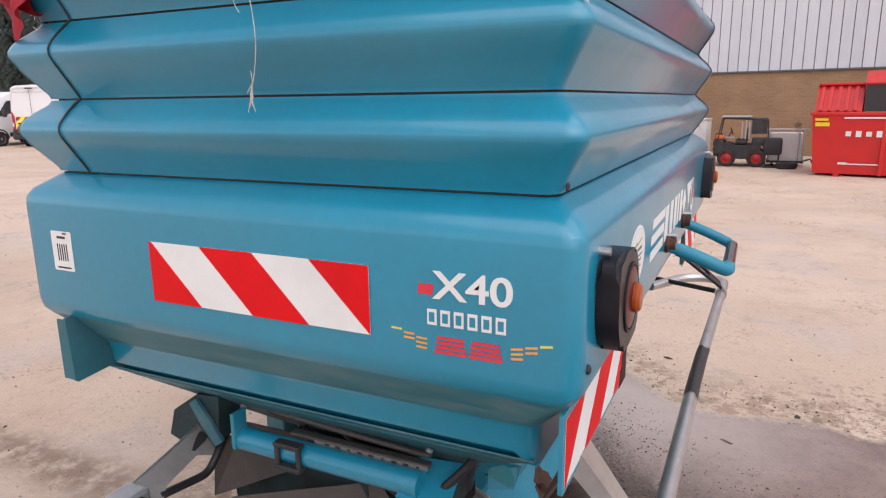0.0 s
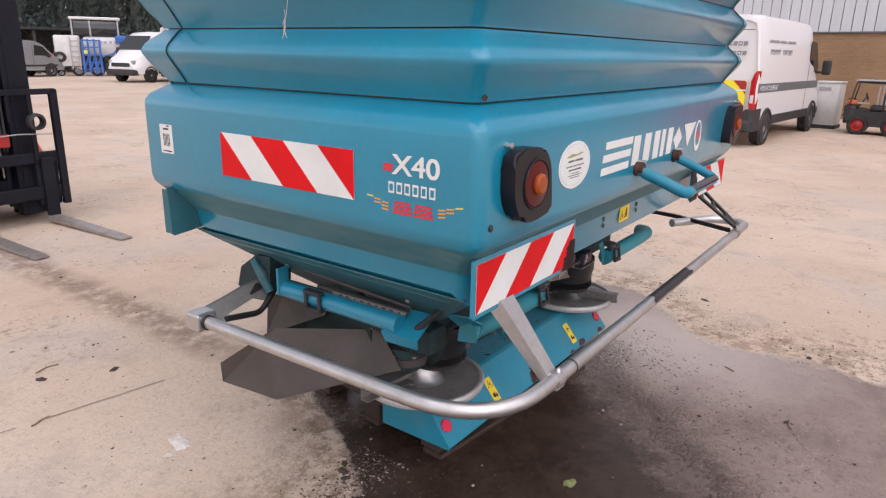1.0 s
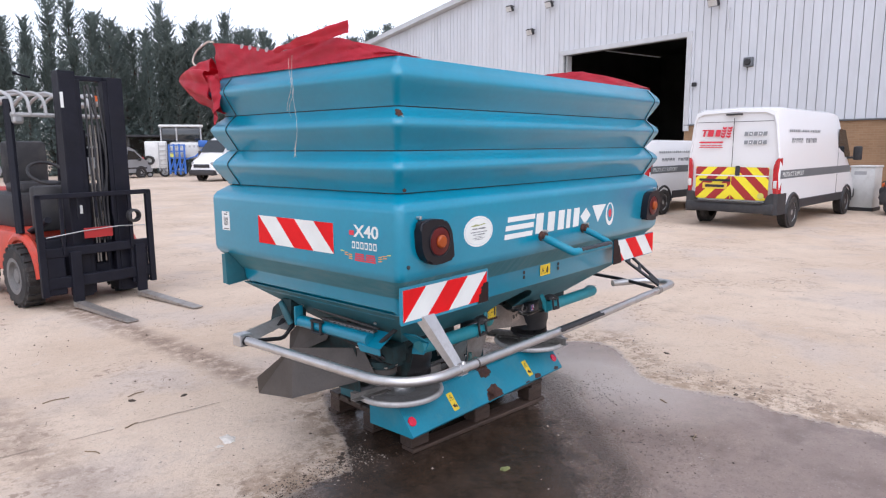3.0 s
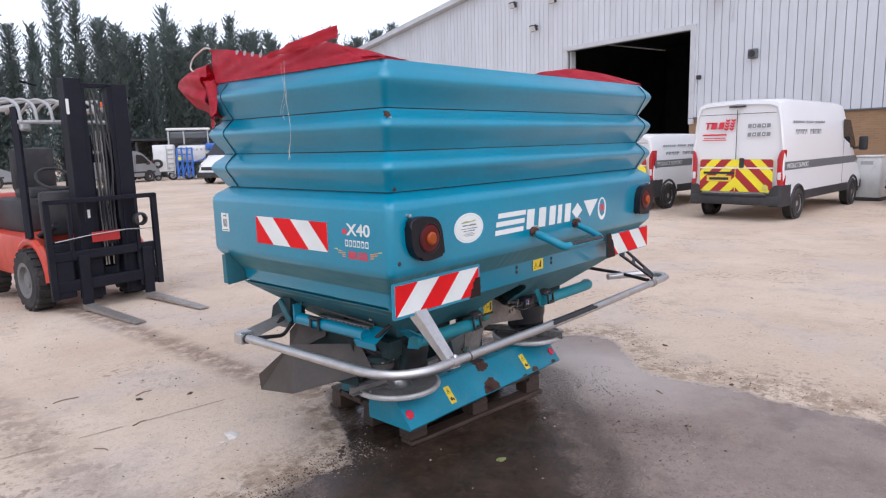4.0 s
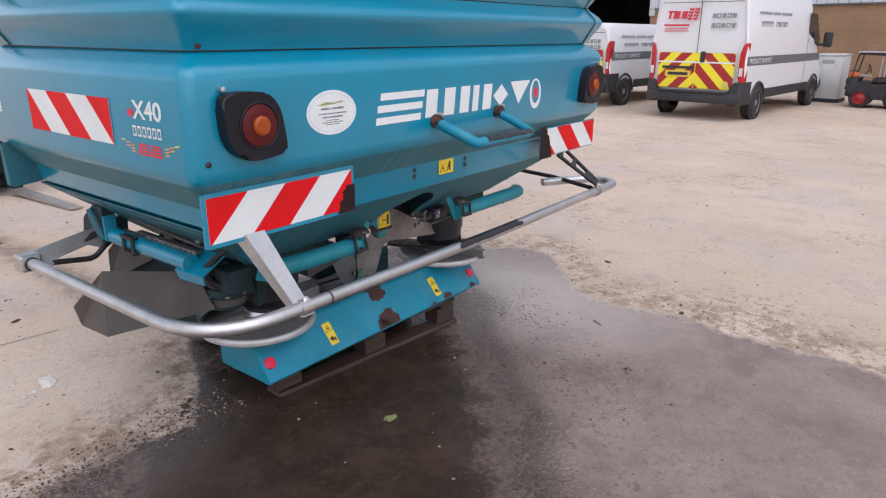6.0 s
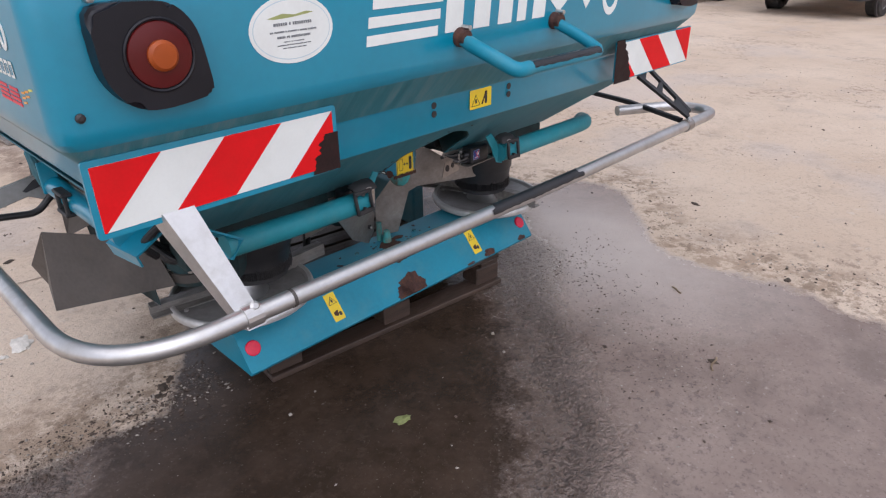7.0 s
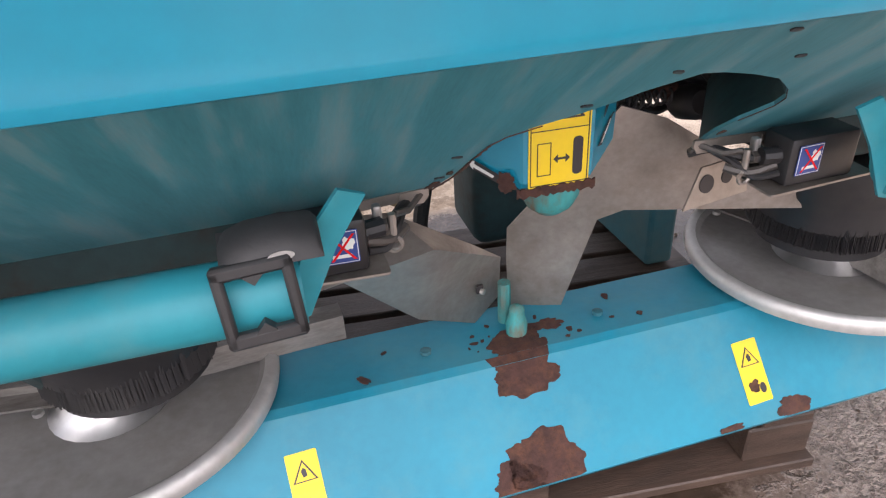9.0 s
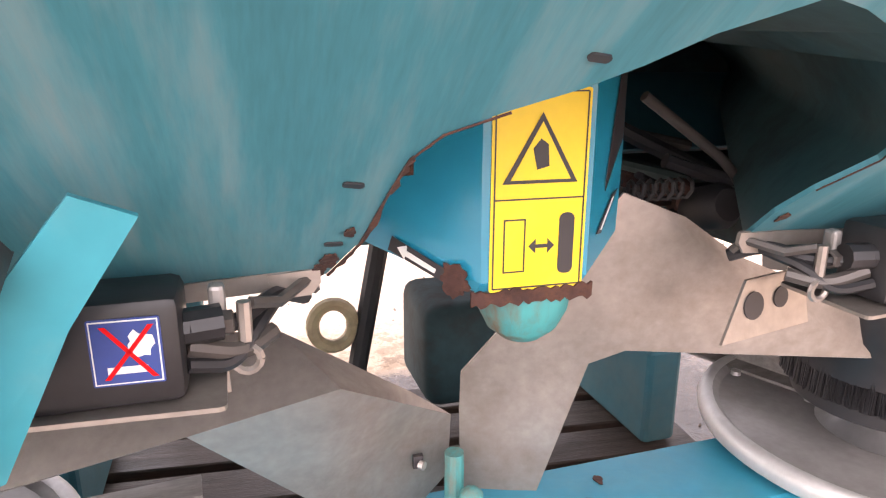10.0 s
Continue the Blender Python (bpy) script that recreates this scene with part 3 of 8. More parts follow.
def build_guard():
    r = 0.0215
    line = bends([(-1.30, 1.02, 0.71), (-1.30, -0.108, 0.726), (0.1, -0.098, 0.709), (0.6, -0.110, 0.722)], 0.26, 10)
    line += bends([(0.6, -0.110, 0.722), (1.285, -0.124, 0.737), (1.285, 0.05, 0.737), (1.02, 0.20, 0.737)], 0.085, 8)[1:]
    g = part("guard_rail", T(line, r, 16), ALU, spreader, "bent galvanised tube guard round the discs", 40)

    def on_tube(x):
        for p, q in zip(line, line[1:]):
            if p.x <= x <= q.x and q.x - p.x > 0.001 and p.y < 0:
                return p.lerp(q, (x - p.x) / (q.x - p.x))
    # worn dark film round the upper part of the tube, ragged at its ends
    rnd = random.Random(17)
    bm = bmesh.new()
    na, nx = 14, 24
    step = [(rnd.uniform(-1, 1), rnd.uniform(-1, 1)) for q in range(na)]
    ends = [(-0.175 + 0.020 * step[q // 4][0] + 0.003 * step[q % na][1], 0.275 + 0.022 * step[q // 4][1] + 0.003 * step[q % na][0]) for q in range(na + 1)]
    low = [rnd.uniform(-9, 9) for q in range(nx + 1)]
    rr = [[], []]
    for lay, rad in enumerate((r + 0.0011, r - 0.001)):
        for q in range(na + 1):
            row = []
            for w in range(nx + 1):
                x = ends[q][0] + (ends[q][1] - ends[q][0]) * w / nx
                a = radians((3 + 0.5 * low[w]) + (174 - low[w]) * q / na)
                c = on_tube(x)
                row.append(bm.verts.new(c + Vector((0, -rad * math.cos(a), rad * math.sin(a)))))
            rr[lay].append(row)
    for lay in (0, 1):
        for q in range(na):
            for w in range(nx):
                bm.faces.new((rr[lay][q][w], rr[lay][q][w + 1], rr[lay][q + 1][w + 1], rr[lay][q + 1][w]))
    part("rail_film", bm, PLASTIC, g, "worn black film on the tube", 60)
    for x in (-0.86,):
        part("tube_joint", T([(x - 0.004, -0.105, 0.7205), (x + 0.004, -0.105, 0.7205)], r + 0.0012, 16), STEEL_DARK, g)
    part("end_cap", B((-1.30, 1.05, 0.712), (0.075, 0.07, 0.062), 0.008), ALU, g)
    part("tube_joint", T([(-1.30, 1.005, 0.709), (-1.30, 1.015, 0.709)], r + 0.004, 16), PLASTIC, g)
    # pressed strut on the left, from under the board to the rail
    bm = bmesh.new()
    sheet(bm, [[(-1.055, 0.03, 0.95), (-0.985, 0.03, 0.95), (-0.94, -0.125, 0.70), (-0.985, -0.125, 0.70)], [(-1.055, 0.03, 0.95), (-0.985, -0.125, 0.70), (-0.995, -0.095, 0.70), (-1.07, 0.07, 0.94)],
               [(-0.985, 0.03, 0.95), (-0.94, -0.125, 0.70), (-0.935, -0.10, 0.70), (-0.975, 0.065, 0.945)]], 0.004)
    st = part("strut", bm, ALU, spreader, "pale pressed metal strut to the guard rail")
    part("strut_bolt", lathe(bmesh.new(), [(0.012, 0), (0.012, 0.005), (0.006, 0.009), (0, 0.009)], 12, frame_of((-0.957, -0.112, 0.745), (1, 0, 0), (0, 0.5, 0.86))), ALU, st)
    part("clamp", T([(-0.985, -0.106, 0.722), (-0.945, -0.106, 0.722)], r + 0.005, 16), ALU, st)
    # pierced dark bracket on the right
    bm = bmesh.new()
    a, b = Vector((0.885, 0.05, 0.925)), Vector((1.02, -0.118, 0.752))
    mb = frame_of(a, (b - a), (1, 0.2, 0.3))
    ln = (b - a).length
    for y0, y1 in ((0.0, 0.018), (0.092, 0.052)):
        plate(bm, [(0, y0 - 0.009), (ln, y1 - 0.009), (ln, y1 + 0.009), (0, y0 + 0.009)], 0.012, mb)
    for q0, q1 in ((0.0, 0.13), (0.36, 0.46), (0.70, 1.0)):
        w0, w1 = 0.004 + 0.016 * q0, 0.088 - 0.038 * q0
        plate(bm, [(ln * q0, w0), (ln * q1, w0), (ln * (q1 - 0.05), w1), (ln * q0, w1)], 0.011, mb)
    br = part("pierced_bracket", bm, PLASTIC, spreader, "dark pierced bracket carrying the rail")
    part("clamp", T([(1.01, -0.1185, 0.7305), (1.05, -0.119, 0.7315)], r + 0.004, 16), STEEL, br)
    part("bracket_bolt", lathe(bmesh.new(), [(0.010, 0), (0.010, 0.006), (0, 0.008)], 8, frame_of((1.02, -0.128, 0.757), (1, 0, 0), (0, 0.6, 0.8))), ALU, br)
    part("stay", T([(1.03, -0.09, 0.745), (1.16, 0.22, 0.745), (1.25, 0.5, 0.735)], 0.012, 8), PLASTIC, br)
    # pierced alloy bracket at the front end of the left side
    m = frame_of((-1.30, 1.03, 0.69), (1, 0.03, 0.01), (0, 0.62, 0.78))
    # two webs join round a rounded three-cornered hole
    edge = [(-0.03, -0.012), (-0.024, 0.05), (0.285, 0.098), (0.30, 0.092), (0.318, 0.015), (0.27, -0.004), (0.262, 0.012), (0.224, 0.034), (0.10, 0.012), (0.07, -0.015)]
    fb = part("end_bracket", P(edge, 0.006, m), ALU_DULL, spreader, "pierced alloy bracket at the rail's end")
    part("bracket_hole", P([(0.215, 0.052), (0.222, 0.046), (0.268, 0.054), (0.280, 0.062), (0.276, 0.078), (0.268, 0.083), (0.255, 0.079)], 0.009, m, -0.0015), INK, fb)
    part("bracket_flange", P([(-0.03, 0), (-0.024, 0.05), (0.285, 0.098), (0.285, 0.104), (-0.03, 0.056)], 0.016, m, -0.016), ALU, fb)
    part("rail_arm", T(bends([(-1.225, 1.035, 0.690), (-1.07, 1.03, 0.668), (-1.025, 1.035, 0.705), (-0.96, 1.05, 0.75)], 0.03), 0.011, 10), PLASTIC, fb)


def build_grip():
    g = part("grip_bar", T(bends([(-0.19, 0.0, 1.205), (-0.186, -0.085, 1.177), (-0.155, -0.176, 1.134), (0.248, -0.172, 1.132), (0.245, -0.09, 1.17), (0.235, 0.0, 1.205)], 0.035, 5), 0.0175, 14), TEAL_WORN, spreader,
             "bent teal grip bar on the back of the hopper", 40)
    for x in (-0.19, 0.235):
        part("bar_foot", lathe(bmesh.new(), [(0.026, 0), (0.026, 0.008), (0.0205, 0.014), (0.0205, 0.03), (0, 0.03)], 16, rear(x, 1.207)), RUST, g, "rusty bar foot")
        part("foot_bolt", lathe(bmesh.new(), [(0.007, 0), (0.007, 0.03), (0, 0.03)], 8, rear(x + 0.012, 1.232)), ALU, g)
    part("bar_sleeve", T(bends([(-0.189, -0.035, 1.194), (-0.186, -0.085, 1.177), (-0.155, -0.176, 1.134), (-0.105, -0.1757, 1.134)], 0.035, 5), 0.0205, 14), TEAL_WORN, g, "teal hose sleeve", 40)
    rnd = random.Random(23)
    bm = bmesh.new()
    na, nx = 10, 20
    ends = [(-0.112 + 0.002 * rnd.uniform(-1, 1), 0.226 + 0.003 * rnd.uniform(-1, 1)) for q in range(na + 1)]
    low = [rnd.uniform(-6, 6) for q in range(nx + 1)]
    lay = [[[bm.verts.new((e0 + (e1 - e0) * w / nx, -0.1745 + 0.0099 * (e0 + (e1 - e0) * w / nx) - rad * math.cos(a), 1.1332 - 0.005 * (e0 + (e1 - e0) * w / nx) + rad * math.sin(a)))
             for w in range(nx + 1) for a in (radians(8 + low[w] + (176 - low[w]) * q / na),)] for q, (e0, e1) in enumerate(ends)] for rad in (0.0190, 0.0165)]
    for rows in lay:
        for q in range(na):
            for w in range(nx):
                bm.faces.new((rows[q][w], rows[q][w + 1], rows[q + 1][w + 1], rows[q + 1][w]))
    part("rubber_grip", bm, GRIP, g, "worn black wrap on the bar", 60)


def spinner(cx, cy, a1, a2, tag, reach):
    m = pose(cx, cy, -0.029)
    d = part("spreading_disc", lathe(bmesh.new(), [(0, 0.366), (0.213, 0.366), (0.229, 0.371), (0.239, 0.381), (0.241, 0.391), (0.2375, 0.400), (0.230, 0.4035), (0.221, 0.400), (0.214, 0.394), (0.12, 0.387), (0.085, 0.386), (0, 0.386)], 64, m),
             ALU_DULL, spreader, "round alloy spreading disc " + tag, 35)
    part("rim_edge", lathe(bmesh.new(), [(0.241, 0.379), (0.2435, 0.391), (0.240, 0.4025), (0.231, 0.4065), (0.2235, 0.4025), (0.231, 0.399), (0.239, 0.390)], 64, m), RIM_ALLOY, d, "pale worn rim of the disc", 60)
    part("centre_cone", lathe(bmesh.new(), [(0.088, 0.387), (0.078, 0.394), (0.060, 0.412), (0.048, 0.438), (0.044, 0.50), (0, 0.50)], 28, m), ALU, d, "pale cone in the disc's centre", 40)
    for k, ang in enumerate((a1, a2)):
        mv = m @ pose(0, 0, 0.398, 0, 0, ang)
        L = reach[k] - 0.05
        u = [(0.018, 0.0), (-0.020, 0.0), (-0.020, 0.044), (0.018, 0.044), (0.018, 0.040), (-0.016, 0.040), (-0.016, 0.004), (0.018, 0.004)]
        bm = loft(bmesh.new(), [[mv @ Vector((xx, yy, zz)) for yy, zz in u] for xx in (0.05, 0.05 + L)])
        part("vane", bm, VANE, d, "grey U-shaped throwing vane")
        for q in (0.09, 0.2):
            part("vane_bolt", lathe(bmesh.new(), [(0.008, 0), (0.008, 0.006), (0, 0.007)], 8, mv @ pose(q, 0.03, 0)), ALU, d)
    rnd = random.Random(5)
    bx, by = cx * 0.915, cy - 0.022
    mb = pose(bx, by, -0.029)
    bm = bmesh.new()
    for k in range(640):
        a = 2 * math.pi * k / 640
        r = 0.111 + rnd.uniform(-0.002, 0.004)
        p = Vector((bx + r * math.cos(a), by + r * math.sin(a), 0.0))
        q = p + Vector((0.005 * math.cos(a) + rnd.uniform(-0.002, 0.002), 0.005 * math.sin(a) + rnd.uniform(-0.002, 0.002), 0))
        tube(bm, [(p.x, p.y, 0.545), (q.x, q.y, 0.446 + rnd.uniform(-0.002, 0.002))], 0.0012, 3)
    brush = tagged(part("brush", bm, BLACK, spreader, "ring of black bristles over the disc"), "", "", "", "stuff")
    part("brush_core", lathe(bmesh.new(), [(0.0, 0.456), (0.106, 0.453), (0.108, 0.545), (0, 0.545)], 32, mb), BLACK, brush, "", 40)
    part("brush_holder", lathe(bmesh.new(), [(0.108, 0.505), (0.118, 0.505), (0.122, 0.55), (0.128, 0.56), (0.128, 0.625), (0, 0.625)], 32, mb), PLASTIC, brush, "", 40)
    part("drive_hub", lathe(bmesh.new(), [(0.05, 0.36), (0.05, 0.366), (0.03, 0.366), (0.03, 0.25), (0, 0.25)], 16, m), STEEL_DARK, d)


def build_chassis():
    prof = [(0.394, 0.186), (0.399, 0.176), (0.72, 0.176), (0.72, 0.28), (0.66, 0.335), (0.525, 0.342), (0.511, 0.336)]
    bm = bmesh.new()
    loft(bm, [[(x, y, z) for y, z in prof] for x in (-0.750, -0.740, 0.697, 0.707)])
    beam = part("rear_beam", bm, TEAL_WORN, spreader, "worn teal bottom beam with rust patches")
    mf = frame_of((0, 0.374, 0.160), (1, 0, 0), (0, 0.137, 0.176))
    mt = frame_of((0, 0.525, 0.3425), (1, 0, 0), (0, 1, -0.05))
    for k, (px, pv, r, ax, seed) in enumerate(((-0.025, 0.062, 0.050, 1.2, 4.2), (0.42, 0.046, 0.02, 1.6, 1.3), (-0.07, 0.048, 0.03, 1.3, 8.8), (0.64, 0.042, 0.012, 2.0, 2.3), (0.30, 0.037, 0.007, 3.5, 3.3))):
        pts = [(x, max(y, 0.0335 - pv)) for x, y in blot(r, seed, 60, 0.26, ax)]
        part("rust_patch", P(pts, 0.0012, mf @ pose(px, pv, 0)), RUST, beam, "flaking brown rust")
    part("rust_patch", P([(x, min(y, 0.0205)) for x, y in blot(0.034, 5.1, 50, 0.26, 1.7)], 0.0014, mf @ pose(-0.022, 0.202, 0)), RUST, beam)
    part("rust_patch", P([(x, max(y, -0.0235)) for x, y in blot(0.036, 6.4, 50, 0.34, 1.5)], 0.0014, mt @ pose(-0.018, 0.024, 0)), RUST, beam)
    part("rust_patch", P([(x, y) for x, y in blot(0.014, 2.9, 40, 0.5, 2.2)], 0.0014, mt @ pose(0.045, 0.055, 0)), RUST, beam)
    part("rust_patch", P([(-0.05, 0), (0.043, 0), (0.047, 0.0152), (-0.058, 0.0152)], 0.0014, frame_of((-0.02, 0.511, 0.336), (1, 0, 0), (0, 0.014, 0.006))), RUST, beam)
    for k in range(34):
        rnd = random.Random(k)
        part("rust_speck", P(blot(rnd.uniform(0.002, 0.007) * (1 if k < 9 else 0.7), k * 1.7, 14, 0.35, rnd.uniform(1, 2)), 0.0012, mt @ pose(rnd.uniform(-0.3, 0.3) if k < 9 else rnd.gauss(-0.01, 0.06), rnd.uniform(0.01, 0.1), 0, 0, 0, rnd.uniform(0, 360))), RUST, beam)
    for px in (-0.16, 0.14):
        part("beam_bolt", lathe(bmesh.new(), [(0.009, 0), (0.009, 0.006), (0, 0.008)], 8, mt @ pose(px, 0.05, 0)), TEAL_DULL, beam)
    for px in (-0.714, 0.664):
        part("round_reflector", lathe(bmesh.new(), [(0.026, 0), (0.026, 0.005), (0.022, 0.008), (0, 0.009)], 24, mf @ pose(px + 0.004, 0.109, 0)), REFLECTOR, beam, "round red reflector")
    for px, tilt in ((-0.375, 2), (0.362, 3)):
        my = mf @ pose(px, 0.118, 0.0005, 0, 0, tilt)
        y = part("safety_label", P(rect(0.046, 0.105, 0.002, 2), 0.0008, my), YELLOW, beam, "upright yellow safety label")
        warning_triangle(y, my @ pose(0, 0.026, 0.0008), 0.036)
        part("pictogram_spot", P(blot(0.011, 3.3, 14, 0.4), 0.0006, my @ pose(-0.004, -0.024, 0.0008)), RUST, y)
        part("pictogram_spot", P(disc(0.006, 0.009, 10, 0.011, -0.03), 0.0006, my, 0.0008), INK, y)
    # column with the tall yellow label
    zc0, zc1 = 0.655, 0.84
    bm = bmesh.new()
    top = [(-0.125, 0.53), (-0.044, 0.4615), (0.048, 0.458), (0.10, 0.50), (0.10, 0.62), (-0.125, 0.62)]
    bot = [(-0.06, 0.52), (-0.045, 0.468), (0.045, 0.464), (0.06, 0.50), (0.06, 0.6), (-0.06, 0.6)]
    loft(bm, [[(x * 0.98, y, zc1 + 0.05) for x, y in top], [(x, y, 0.75) for x, y in top], [(x * 0.985, y, 0.688 if abs(x) > 0.08 else 0.664) for x, y in top], [(x, y, zc0) for x, y in bot]])
    col = part("gearbox_column", bm, TEAL, spreader, "faceted teal column between the outlets")
    ml = frame_of((0.003, 0.4605, 0.735), (1, -0.04, 0), (0, 0, 1))
    lab = part("safety_label", P(rect(0.080, 0.158, 0.002, 2), 0.001, ml, 0.001), YELLOW, col, "tall yellow safety label with two fields")
    my = ml @ pose(0, 0, 0.0022)
    bw, bh, t = 0.0745, 0.1525, 0.0012
    bm = bmesh.new()
    for c, sz in (((0, bh / 2), (bw, t)), ((0, -bh / 2), (bw, t)), ((bw / 2, 0), (t, bh)), ((-bw / 2, 0), (t, bh)), ((0, -0.005), (bw, t))):
        plate(bm, rect(sz[0], sz[1], 0, 0, *c), 0.0004, my)
    part("label_border", bm, INK, lab)
    warning_triangle(lab, my @ pose(0, 0.034, 0), 0.062)
    bm = bmesh.new()
    for c, s in (((-0.0285, -0.042), (0.0012, 0.042)), ((-0.0115, -0.042), (0.0012, 0.042)), ((-0.02, -0.021), (0.018, 0.0012)), ((-0.02, -0.063), (0.018, 0.0012))):
        plate(bm, rect(s[0], s[1], 0, 0, *c), 0.0004, my)
    part("pictogram_box", bm, INK, lab)
    part("pictogram_arrow", P([(-0.008, -0.043), (-0.002, -0.037), (-0.002, -0.0415), (0.008, -0.0415), (0.008, -0.037), (0.014, -0.043), (0.008, -0.049), (0.008, -0.0445), (-0.002, -0.0445), (-0.002, -0.049)], 0.0004, my), INK, lab)
    part("pictogram_bar", P(rect(0.013, 0.05, 0.005, 3, 0.024, -0.042), 0.0004, my), INK, lab)
    part("column_nose", loft(bmesh.new(), [[(0.01 + 0.043 * k * math.cos(a), 0.50 + 0.042 * k * math.sin(a), z) for a in (2 * math.pi * q / 18 for q in range(18))] for k, z in ((1.0, 0.664), (1.0, 0.645), (0.93, 0.628), (0.72, 0.610), (0.4, 0.599))]),
         TEAL_RUSTED, col, "rounded green-teal foot of the column streaked with rust", 40)
    rnd = random.Random(40)
    lo = [(-0.052 + 0.104 * q / 26, -0.006 + rnd.uniform(-0.003, 0.0015)) for q in range(27)]
    hi = [(-0.052 + 0.104 * q / 26, 0.005 + rnd.uniform(-0.002, 0.002)) for q in range(27)]
    part("rust_patch", P(lo + hi[::-1], 0.003, frame_of((0.0, 0.4595, 0.6525), (1, -0.04, 0), (0, 0, 1))), RUST, col, "flaking band of rust")
    mc = frame_of((-0.085, 0.4925, 0.681), (0.073, -0.068, 0), (0, 0, 1))
    part("rust_patch", P(blot(0.012, 5.5, 36, 0.4, 1.1), 0.002, mc @ pose(0.034, -0.016, 0.0002)), RUST, col)
    dec = part("arrow_decal", P([(-0.024, 0.015), (0.031, -0.010), (0.026, -0.0195), (-0.028, 0.003)], 0.0008, mc, 0.0006), INK, col, "black decal with a white arrow")
    part("arrow_mark", P([(-0.019, 0.006), (-0.010, 0.0085), (-0.0105, 0.004), (0.016, -0.008), (0.0145, -0.0115), (-0.012, -0.0005), (-0.0125, -0.004)], 0.0004, mc, 0.0013), WHITE, dec)
    part("rusty_window", P([(-0.026, 0.062), (-0.004, 0.066), (-0.003, 0.090), (-0.024, 0.094)], 0.0012, mc, 0.0004), RUST, col, "rusty brown bare patch")
    mr = frame_of((0.0485, 0.458, 0.75), (0.778, 0.628, 0), (0, 0, 1))
    # flat black wedge laid on the facet in place of a dark slot
    part("slot_wedge", P([(0.047, 0.076), (0.060, 0.08), (0.060, 0.02), (0.026, -0.02), (0.030, 0.004)], 0.0008, mr, 0.0006), INK, col, "flat black wedge standing for a dark slot")
    d2 = part("arrow_decal", P([(0.044, -0.026), (0.056, -0.022), (0.022, -0.055), (0.012, -0.054)], 0.0008, mr, 0.0006), INK, col)
    part("arrow_mark", P([(0.043, -0.029), (0.047, -0.028), (0.023, -0.052), (0.019, -0.052)], 0.0004, mr, 0.0013), WHITE, d2)
    part("pivot_rod", T([(-0.012, 0.615, 0.30), (-0.012, 0.615, 0.415)], 0.011, 10), TEAL_RUSTED, beam)
    part("pivot_lug", lathe(bmesh.new(), [(0.017, 0.335), (0.018, 0.36), (0.013, 0.378), (0.013, 0.388), (0.007, 0.394), (0, 0.395)], 14, pose(-0.006, 0.575, 0)), TEAL_RUSTED, beam, "rusty green pivot lug", 40)
    part("gear_shaft", T([(-0.62, 0.62, 0.24), (0.62, 0.62, 0.24)], 0.05, 14), TEAL_DULL, spreader)
    # pressed legs that stand on the pallet
    for sx in (-0.5, 0.5):
        part("skid_leg", B((sx, 1.08, 0.243), (0.07, 0.3, 0.19), 0.01), TEAL_DULL, spreader)


